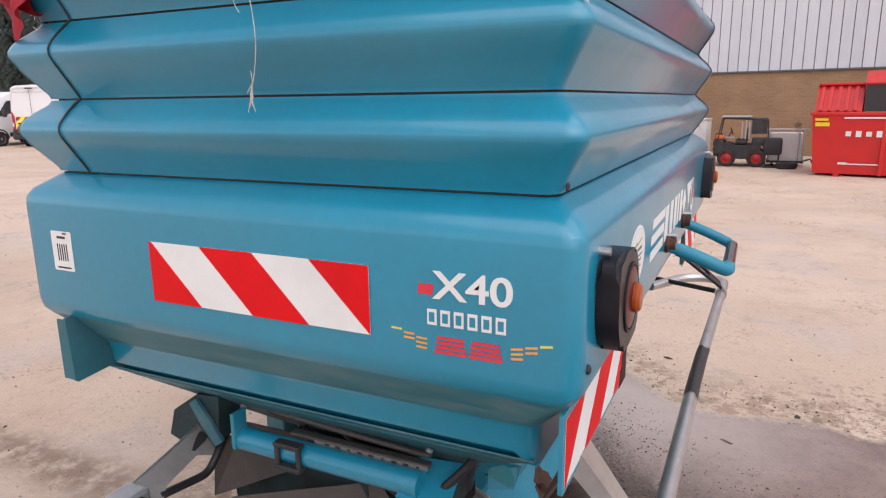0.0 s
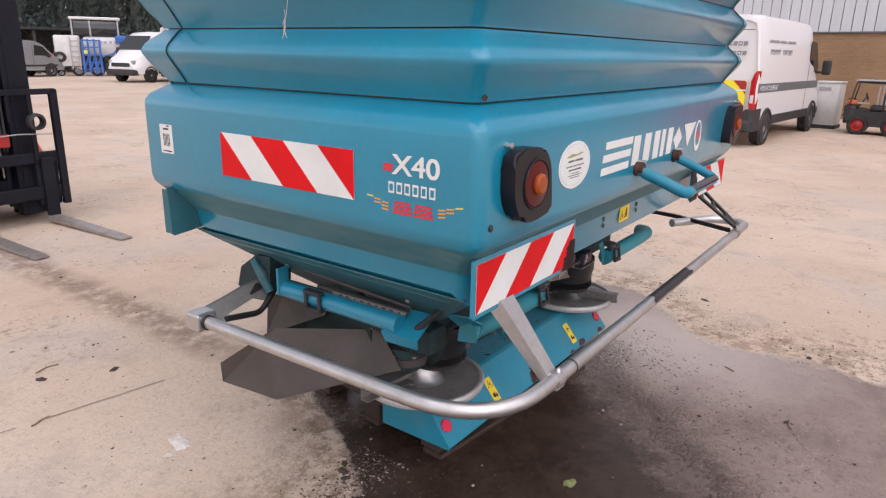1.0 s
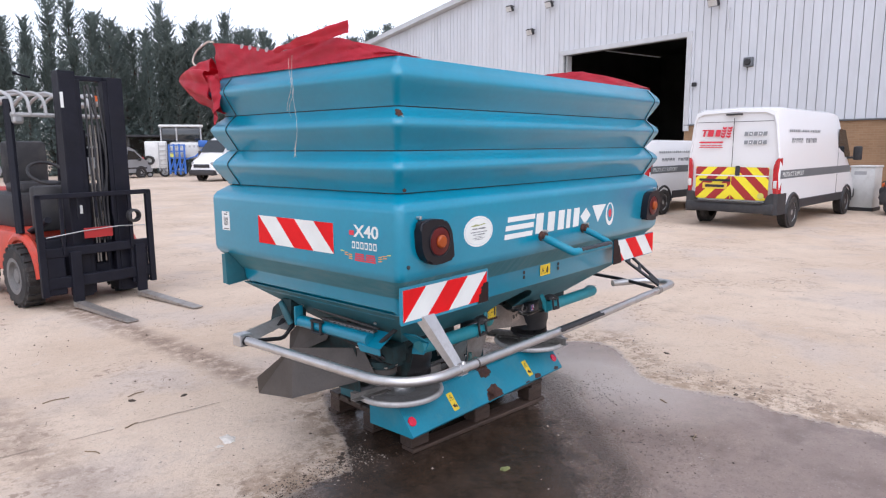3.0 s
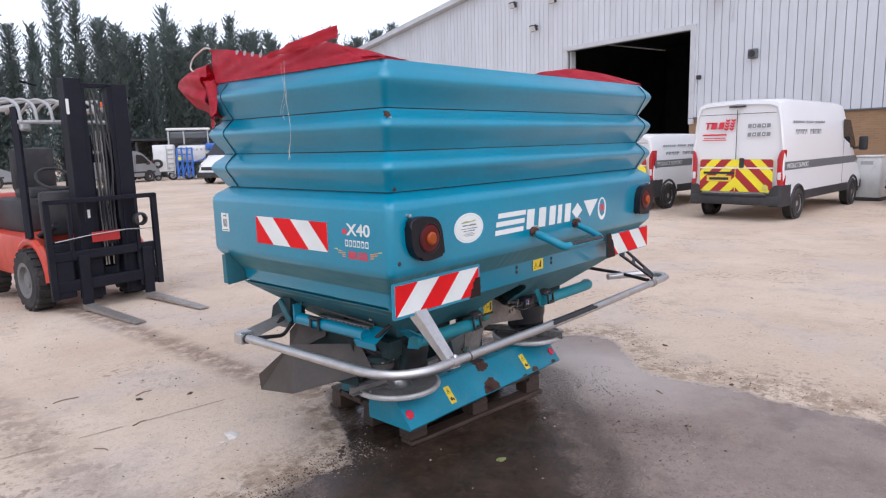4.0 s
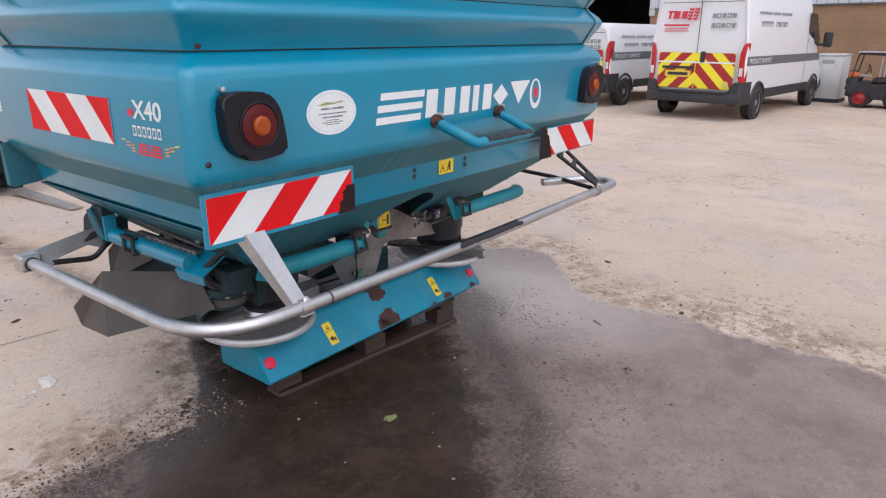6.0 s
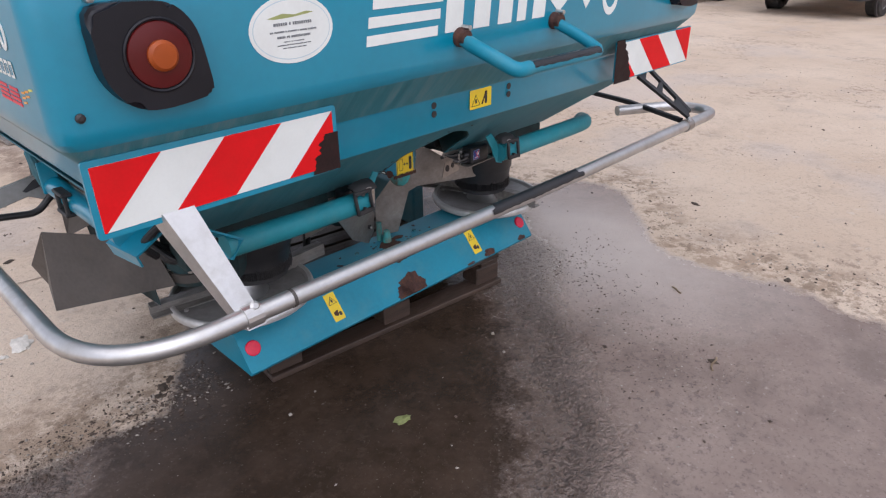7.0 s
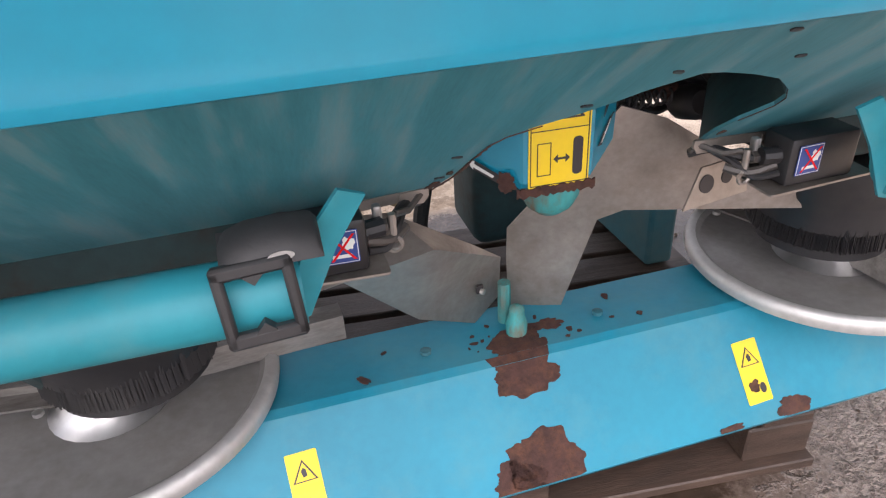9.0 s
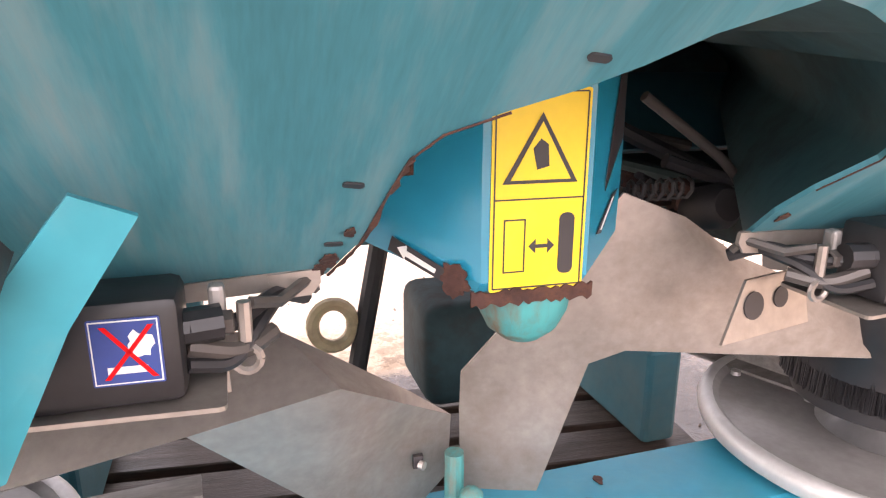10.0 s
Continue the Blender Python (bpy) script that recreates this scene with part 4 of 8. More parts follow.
def build_deflectors():
    bm = bmesh.new()
    k, j, up1, up2, far, faru = (-0.150, 0.52, 0.560), (-0.008, 0.65, 0.442), (-0.195, 0.585, 0.592), (-0.066, 0.60, 0.502), (-0.415, 0.52, 0.512), (-0.36, 0.60, 0.60)
    fl = (-0.275, 0.52, 0.537)
    low, lowl, jl = (-0.062, 0.628, 0.338), (-0.165, 0.59, 0.40), (-0.008, 0.658, 0.362)
    sheet(bm, [[far, fl, up1, faru], [fl, k, up1], [k, j, up2, up1], [k, fl, lowl], [k, lowl, low, jl, j]], 0.003)
    d = part("deflector_plate", bm, STEEL, spreader, "bent grey stainless deflector plate", 34)
    part("square_hole", B((-0.052, 0.622, 0.407), (0.011, 0.006, 0.015), 0, None), INK, d)
    part("hole_bolt", lathe(bmesh.new(), [(0.005, 0), (0.005, 0.006), (0, 0.007)], 8, frame_of((-0.051, 0.618, 0.405), (1, 0.8, 0), (0, 0, 1))), ALU, d)
    bm = bmesh.new()
    k, j, e, jt = (0.176, 0.585, 0.527), (0.006, 0.652, 0.446), (0.140, 0.600, 0.5095), (0.006, 0.648, 0.496)
    top, mid, topr, tip, fr = (0.136, 0.55, 0.712), (0.212, 0.552, 0.682), (0.284, 0.553, 0.635), (0.425, 0.525, 0.575), (0.445, 0.508, 0.515)
    low, jl = (0.088, 0.632, 0.302), (0.012, 0.662, 0.335)
    sheet(bm, [[j, e, k, top, jt], [k, fr, tip, topr, mid, top], [j, jl, low, e]], 0.003)
    part("deflector_plate", bm, STEEL, spreader, "bent grey stainless deflector plate", 34)
    part("plate_lip", T([e, k, fr], 0.0016, 6), ALU, spreader, "bright sheared edge of the plate")
    # wide grey sheets under the left side, toned down for the shade there
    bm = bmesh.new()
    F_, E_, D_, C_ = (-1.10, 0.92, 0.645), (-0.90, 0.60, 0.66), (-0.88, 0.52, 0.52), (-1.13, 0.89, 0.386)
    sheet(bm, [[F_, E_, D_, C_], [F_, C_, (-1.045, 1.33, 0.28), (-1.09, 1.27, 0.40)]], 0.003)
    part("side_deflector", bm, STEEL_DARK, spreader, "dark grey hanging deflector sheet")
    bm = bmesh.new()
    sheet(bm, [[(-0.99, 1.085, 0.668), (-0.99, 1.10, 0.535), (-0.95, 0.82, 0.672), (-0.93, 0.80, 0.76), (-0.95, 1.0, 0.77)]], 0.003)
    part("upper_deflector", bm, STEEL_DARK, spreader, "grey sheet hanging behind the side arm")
    # dark sheet added to stand for the shade behind the side arm
    bm = bmesh.new()
    sheet(bm, [[(-0.93, 1.09, 0.70), (-0.93, 0.62, 0.72), (-0.90, 0.62, 0.42), (-0.92, 1.07, 0.40)], [(-0.92, 1.07, 0.40), (-0.90, 0.80, 0.42), (-0.6, 0.85, 0.40), (-0.6, 1.06, 0.40)]], 0.003)
    part("inner_shade_sheet", bm, SHADE_GRIME, spreader, "dark inner sheet added for the shade under the hopper")
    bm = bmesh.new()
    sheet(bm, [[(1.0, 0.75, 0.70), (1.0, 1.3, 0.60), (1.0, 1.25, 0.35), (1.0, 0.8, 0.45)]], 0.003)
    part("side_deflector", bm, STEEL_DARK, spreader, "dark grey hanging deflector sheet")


def arm(s):
    """Teal tube arm with rubber latch, flat lever and actuator box. s: -1 left, 1 right."""
    line = [(0.328, 0.285, 0.694), (0.80, 0.285, 0.694), (0.93, 0.30, 0.689), (0.99, 0.36, 0.674)] if s > 0 else [(-0.328, 0.285, 0.694), (-0.60, 0.285, 0.697), (-0.815, 0.287, 0.704)]
    a = part("fold_arm", T(bends(line, 0.08, 5), 0.0345, 18), TEAL_FADED, spreader, "faded turquoise tube arm above the disc", 40)
    if s < 0:
        bm = bmesh.new()
        sheet(bm, [[(-0.775, 0.248, 0.728), (-0.865, 0.255, 0.785), (-0.885, 0.33, 0.785), (-0.80, 0.33, 0.715)], [(-0.775, 0.248, 0.728), (-0.80, 0.33, 0.715), (-0.825, 0.32, 0.668), (-0.81, 0.256, 0.672)]], 0.006)
        part("arm_bracket", bm, TEAL_WORN, a, "flat teal bracket at the arm's end")
    # rubber latch: a frame with a waisted opening
    m = frame_of((s * 0.364, 0.244, 0.712), (1, 0, 0.05 * -s), (0, 0.16, 1))
    bm = bmesh.new()
    for c, sz in (((-0.0285, 0), (0.010, 0.074)), ((0.0285, 0), (0.010, 0.074)), ((0, 0.031), (0.067, 0.013)), ((0, -0.031), (0.067, 0.014))):
        box(bm, (c[0], c[1], 0), (sz[0], sz[1], 0.012), 0.003, m, 1)
    for q in (-1, 1):
        plate(bm, [(-0.009, q * 0.026), (0.009, q * 0.026), (0, q * 0.017)], 0.012, m, -0.006)
    latch = part("rubber_latch", bm, RUBBER, a, "black rubber latch", 40)
    part("latch_flap", loft(bmesh.new(), [[(s * x, 0.246, 0.742), (s * x, 0.250, 0.756 + d), (s * x, 0.264, 0.767 + d), (s * x, 0.286, 0.769 + d), (s * x, 0.289, 0.758), (s * x, 0.266, 0.748)] for x, d in ((0.306, -0.010), (0.311, -0.003), (0.335, 0.0), (0.366, -0.002), (0.382, -0.008), (0.390, -0.016))]), RUBBER, latch, "folded black rubber flap", 50)
    part("latch_plate", P(disc(0.011, 0.0042, 16), 0.0015, frame_of((s * 0.340, 0.2475, 0.749), (1, 0, 0), (0, 0.25, 1))), ALU_DULL, latch)
    bm = bmesh.new()
    sheet(bm, [[(s * 0.261, 0.297, 0.769), (s * 0.285, 0.292, 0.780), (s * 0.319, 0.292, 0.738), (s * 0.293, 0.297, 0.722)], [(s * 0.293, 0.297, 0.722), (s * 0.319, 0.292, 0.738), (s * 0.352, 0.292, 0.648), (s * 0.326, 0.297, 0.655)]], 0.005)
    part("flat_lever", bm, TEAL_FADED, a, "flat faded turquoise lever")
    # actuator box with blue label, fixed to a pierced plate
    bx = part("actuator_box", B((s * 0.305, 0.385, 0.679), (0.10, 0.05, 0.062), 0.006), PLASTIC, spreader, "black actuator box with a small blue label", 40)
    ml = frame_of((s * 0.283, 0.3595, 0.682), (1, 0.05 * s, 0), (0, 0, 1))
    lab = part("blue_label", P(rect(0.036, 0.038, 0.001, 2), 0.0008, ml), BLUE_LABEL, bx)
    part("label_rim", P(rect(0.034, 0.036), 0.0003, ml, 0.0007), WHITE, lab)
    part("label_field", P(rect(0.0325, 0.0345), 0.0003, ml, 0.0009), BLUE_LABEL, lab)
    part("printed_spot", P(blot(0.007, 1.7, 14, 0.5), 0.0003, ml @ pose(0.006, 0.004, 0.0012)), WHITE, lab)
    part("printed_spot", P(rect(0.02, 0.004, 0, 0, 0, -0.01), 0.0003, ml, 0.0012), WHITE, lab)
    for q in (-1, 1):
        part("cross_stroke", P(slanted(0, -0.015, 0.003, 0.03, q * 0.8), 0.0003, ml, 0.0014), RED, lab)
    if s > 0:
        mp = frame_of((s * 0.24, 0.455, 0.592), (s, 0.12, 0.05), (0, 0.1, 1))
        pl = part("pierced_plate", P([(-0.06, 0), (0.05, 0), (0.045, 0.035), (0.03, 0.055), (-0.03, 0.055)], 0.003, mp), STEEL, bx, "grey pierced mounting plate")
        for cx, cy, r in ((-0.022, 0.03, 0.012), (0.012, 0.032, 0.009)):
            part("plate_hole", P(disc(r, r * 1.1, 16, cx, cy), 0.006, mp, -0.0015), INK, pl)
    else:
        part("notched_tab", P([(-0.016, -0.014), (-0.004, -0.014), (-0.003, -0.010), (0.013, -0.010), (0.012, 0.012), (-0.004, 0.012)], 0.003, frame_of((-0.247, 0.428, 0.628), (1, 0, 0), (0, 0, 1))), STEEL, bx)
    part("cable", T(bends([(s * 0.255, 0.375, 0.685), (s * 0.225, 0.40, 0.675), (s * 0.20, 0.43, 0.685), (s * 0.18, 0.45, 0.672)], 0.02), 0.0058, 8), BLACK, bx)
    part("cable", T(bends([(s * 0.255, 0.38, 0.672), (s * 0.225, 0.39, 0.66), (s * 0.205, 0.41, 0.665)], 0.015), 0.006, 8), STEEL_DARK, bx)
    part("gland", T([(s * 0.262, 0.38, 0.684), (s * 0.235, 0.385, 0.684)], 0.011, 10), PLASTIC, bx)
    part("clevis", B((s * 0.237, 0.40, 0.690), (0.010, 0.012, 0.026), 0.003), ALU_DULL, bx)
    part("fixing_strip", P(rect(0.135, 0.013, 0.003, 3), 0.002, frame_of((s * 0.239, 0.4335, 0.6885), (1, 0, -0.05 * s), (0, -0.1, 1))), STEEL, bx, "grey fixing strip under the plate's edge")
    for tx, tz in ((0.288, 0.682), (0.188, 0.689)):
        part("fixing_tab", P([(-0.017, 0.008), (-0.017, -0.001), (-0.010, -0.010), (0.010, -0.010), (0.017, -0.002), (0.017, 0.008)], 0.0025, frame_of((s * tx, 0.4315, tz), (1, 0, -0.05 * s), (0, -0.1, 1))), STEEL, bx)
    part("lock_nut", lathe(bmesh.new(), [(0.006, -0.004), (0.008, -0.003), (0.008, 0.003), (0.006, 0.004), (0, 0.004)], 6, pose(s * 0.232, 0.393, 0.680, 0, 90, 0)), STEEL_DARK, bx)
    part("lever_eye", T([(s * 0.222 + 0.008 * math.cos(q * 0.5236), 0.392, 0.655 + 0.008 * math.sin(q * 0.5236)) for q in range(13)], 0.0028, 6), STEEL, bx)
    part("pull_rod", T([(s * 0.222, 0.394, 0.66), (s * 0.222, 0.394, 0.692)], 0.0045, 8), STEEL, bx)
    part("lever_link", T([(s * 0.218, 0.396, 0.690), (s * 0.200, 0.41, 0.684), (s * 0.18, 0.432, 0.690), (s * 0.174, 0.44, 0.68)], 0.004, 6), STEEL_DARK, bx)
    part("cable", T(bends([(s * 0.255, 0.372, 0.664), (s * 0.23, 0.385, 0.655), (s * 0.215, 0.40, 0.672), (s * 0.20, 0.43, 0.680)], 0.012), 0.0045, 7), BLACK, bx)
    part("base_tray", P(rect(0.15, 0.09, 0.004, 2), 0.003, frame_of((s * 0.31, 0.40, 0.644), (1, 0, 0.04 * s), (0, 1, 0))), STEEL, bx)


def build_side_gear():
    # teal tube along the left side with its latch and end bracket
    a = part("fold_arm", T([(-1.02, 0.955, 0.768), (-1.02, 0.41, 0.768)], 0.031, 16), TEAL, spreader, "teal tube arm along the side", 40)
    part("arm_bracket", B((-1.03, 0.945, 0.80), (0.05, 0.012, 0.10), 0.003), TEAL_WORN, a)
    bm = bmesh.new()
    sheet(bm, [[(-1.055, 0.46, 0.745), (-0.96, 0.44, 0.80), (-0.93, 0.34, 0.79), (-1.03, 0.335, 0.735)], [(-1.055, 0.46, 0.745), (-1.03, 0.335, 0.735), (-1.02, 0.34, 0.70), (-1.045, 0.45, 0.71)]], 0.006)
    part("arm_bracket", bm, TEAL, a, "flat teal end bracket")
    bm = bmesh.new()
    for c, sz in (((-1.055, 0.80, 0.772), (0.012, 0.014, 0.066)), ((-1.055, 0.735, 0.772), (0.012, 0.014, 0.066)), ((-1.05, 0.7675, 0.802), (0.03, 0.08, 0.012)), ((-1.05, 0.7675, 0.741), (0.03, 0.08, 0.012))):
        box(bm, c, sz, 0.003, None, 1)
    part("rubber_latch", bm, RUBBER, a, "black rubber latch frame")
    tray = part("slotted_bar", B((-0.990, 0.60, 0.802), (0.026, 0.40, 0.012), 0.004), STEEL_DARK, a, "dark slotted bar above the arm")
    part("bar_edge", B((-1.0045, 0.56, 0.800), (0.003, 0.32, 0.009)), ALU_DULL, tray)
    for k in range(9):
        part("bar_hole", B((-1.0065, 0.425 + 0.032 * k, 0.800), (0.002, 0.014 if k % 3 else 0.007, 0.005)), INK, tray)
    part("stay_rod", T([(-0.96, 0.90, 0.83), (-0.95, 0.42, 0.80)], 0.008, 8), STEEL_DARK, a)
    fbx = part("front_box", loft(bmesh.new(), [[(x, y, z) for y, z in ((1.215, 0.72), (1.19, 0.80), (1.10, 0.862), (1.02, 0.87), (1.03, 0.74), (1.12, 0.69))] for x in (-1.02, -0.92)]), SHADE_GRIME, spreader, "dark teal six-sided box at the front of the arm")
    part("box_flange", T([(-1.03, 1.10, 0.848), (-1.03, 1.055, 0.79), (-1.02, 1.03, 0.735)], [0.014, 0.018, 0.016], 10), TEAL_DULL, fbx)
    part("drop_bracket", B((-0.74, 0.60, 0.60), (0.20, 0.20, 0.13), 0.02), SHADE_GRIME, spreader, "dark outlet bracket above the disc", 40)
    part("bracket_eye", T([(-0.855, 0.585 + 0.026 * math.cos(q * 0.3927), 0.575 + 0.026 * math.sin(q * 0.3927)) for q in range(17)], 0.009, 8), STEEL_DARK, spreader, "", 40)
    mo = part("hydraulic_motor", lathe(bmesh.new(), [(0.0, 0.50), (0.062, 0.50), (0.07, 0.51), (0.07, 0.56), (0.082, 0.565), (0.082, 0.59), (0.06, 0.60), (0.0, 0.60)], 28, pose(-0.80, 0.56, 0)), SHADE_GRIME, spreader, "dark round hydraulic motor above the disc", 40)
    part("motor_ring", lathe(bmesh.new(), [(0.071, 0.518), (0.075, 0.520), (0.075, 0.548), (0.071, 0.550)], 28, pose(-0.80, 0.56, 0)), STEEL_DARK, mo, "dull steel ring", 40)
    for q in range(6):
        part("motor_bolt", lathe(bmesh.new(), [(0.008, 0.565), (0.008, 0.556), (0, 0.556)], 8, pose(-0.80 + 0.073 * math.cos(q * 1.047), 0.56 + 0.073 * math.sin(q * 1.047), 0)), STEEL, mo)
    for k, (ya, za) in enumerate(((0.50, 0.60), (0.47, 0.585), (0.53, 0.61))):
        part("hose", T(bends([(-0.83, ya, za), (-0.90, ya - 0.03, 0.62 + 0.02 * k), (-0.94, 0.62 + 0.05 * k, 0.70), (-0.88, 0.85, 0.75)], 0.06), 0.010, 8), BLACK, spreader, "black rubber hose")
    part("drop_pipe", T([(-0.70, 0.46, 0.66), (-0.68, 0.50, 0.57), (-0.655, 0.55, 0.46)], [0.03, 0.03, 0.024], 12), SHADE_GRIME, spreader)
    part("valve_block", B((-0.84, 0.44, 0.655), (0.10, 0.10, 0.09), 0.012), SHADE_GRIME, spreader, "dark valve block by the disc", 40)
    for k, pts in enumerate((((-0.95, 0.42, 0.68), (-1.0, 0.38, 0.74), (-0.96, 0.30, 0.82), (-0.85, 0.30, 0.86)), ((-0.93, 0.5, 0.68), (-0.97, 0.55, 0.73), (-0.9, 0.7, 0.78)),
                             ((-0.2, 0.5, 0.9), (0.1, 0.75, 0.82), (0.35, 0.7, 0.7)))):
        part("hose", T(bends(pts, 0.08), 0.011, 8), BLACK, spreader, "black rubber hose")
    # gusset plate under the front corner
    m = frame_of((0, 1.30, 0), (1, 0, 0), (0, 0, 1))
    cp = part("corner_panel", P([(-1.224, 0.950), (-1.216, 0.944), (-1.085, 0.956), (-1.092, 1.022), (-1.140, 1.075), (-1.205, 1.120), (-1.230, 1.118)], 0.006, m), TEAL_DULL, spreader, "dark teal gusset plate under the hopper's front corner")
    part("panel_flange", B((-1.221, 1.318, 1.03), (0.005, 0.04, 0.16), 0.002), TEAL_DULL, cp)
    part("frame_post", B((0.35, 1.38, 0.75), (0.09, 0.09, 1.1), 0.01), TEAL_DULL, spreader)
    part("frame_post", B((-0.35, 1.38, 0.75), (0.09, 0.09, 1.1), 0.01), TEAL_DULL, spreader)
    part("frame_bar", B((0, 1.38, 0.5), (0.8, 0.08, 0.08), 0.01), TEAL_DULL, spreader)
    # rods and springs seen inside the arch
    part("agitator_rod", T(bends([(0.185, 0.6, 0.80), (0.30, 0.6, 0.725), (0.335, 0.605, 0.685), (0.37, 0.61, 0.66)], 0.03), 0.0058, 10), STEEL_DARK, spreader, "dull bent agitator rod", 40)
    part("agitator_rod", T([(0.02, 0.85, 0.80), (0.40, 0.80, 0.72)], 0.008, 8), STEEL_DARK, spreader)
    rnd = random.Random(21)
    for k in range(7):
        x, y, z = rnd.uniform(0.18, 0.30), rnd.uniform(0.60, 0.68), rnd.uniform(0.665, 0.73)
        pts = [(x + 0.04 * q * rnd.uniform(0.6, 1.2) - 0.04, y + rnd.uniform(-0.02, 0.02), z - 0.006 * q + rnd.uniform(-0.014, 0.014)) for q in range(5)]
        part("hose", T(bends(pts, 0.02, 4), rnd.uniform(0.006, 0.012), 7), BLACK if k % 3 else RUST, spreader)
    part("pivot_boss", lathe(bmesh.new(), [(0.022, -0.03), (0.026, -0.02), (0.026, 0.02), (0.018, 0.03), (0, 0.03)], 18, frame_of((0.29, 0.61, 0.675), (1, 0, 0), (0, 0.3, 1))), BLACK, spreader, "black pivot boss", 40)
    part("rust_patch", P(blot(0.03, 3.9, 40, 0.3, 0.7), 0.002, frame_of((0.47, 0.72, 0.76), (1, 0, 0), (0, 0.2, 1))), RUST, spreader)
    sp = [(0.14 + 0.0016 * k, 0.56 + 0.010 * math.sin(k * 0.9), 0.71 + 0.010 * math.cos(k * 0.9)) for k in range(50)]
    part("return_spring", T(sp, 0.0022, 5), BLACK, spreader, "small coil spring")
    part("hydraulic_pipe", T([(0.03, 1.1, 0.62), (0.012, 1.1, 0.536), (-0.035, 1.1, 0.30), (-0.05, 1.1, 0.16)], 0.018, 10), BLACK, spreader, "black hydraulic pipe")
    part("drive_housing", B((0.160, 1.14, 0.32), (0.16, 0.2, 0.20), 0.03, None, 3), SHADE_GRIME, spreader, "dark drive housing", 40)
    part("shaft_flange", T([(-0.076 + 0.036 * math.cos(a), 1.1, 0.386 + 0.04 * math.sin(a)) for a in (math.pi * t / 10 for t in range(21))], 0.012, 8), mat("cream_plastic", (0.42, 0.34, 0.2), 0.5, 0, 0.2, 12, 80, 0.05, (0.12, 0.09, 0.06), 0.6, 14), spreader)


def tarp_sheet(pts_fn, nu, nv):
    bm = bmesh.new()
    g = [[bm.verts.new(pts_fn(u / nu, v / nv)) for v in range(nv + 1)] for u in range(nu + 1)]
    for u in range(nu):
        for v in range(nv):
            bm.faces.new((g[u][v], g[u + 1][v], g[u + 1][v + 1], g[u][v + 1]))
    bmesh.ops.solidify(bm, geom=list(bm.faces), thickness=0.004)
    return bm


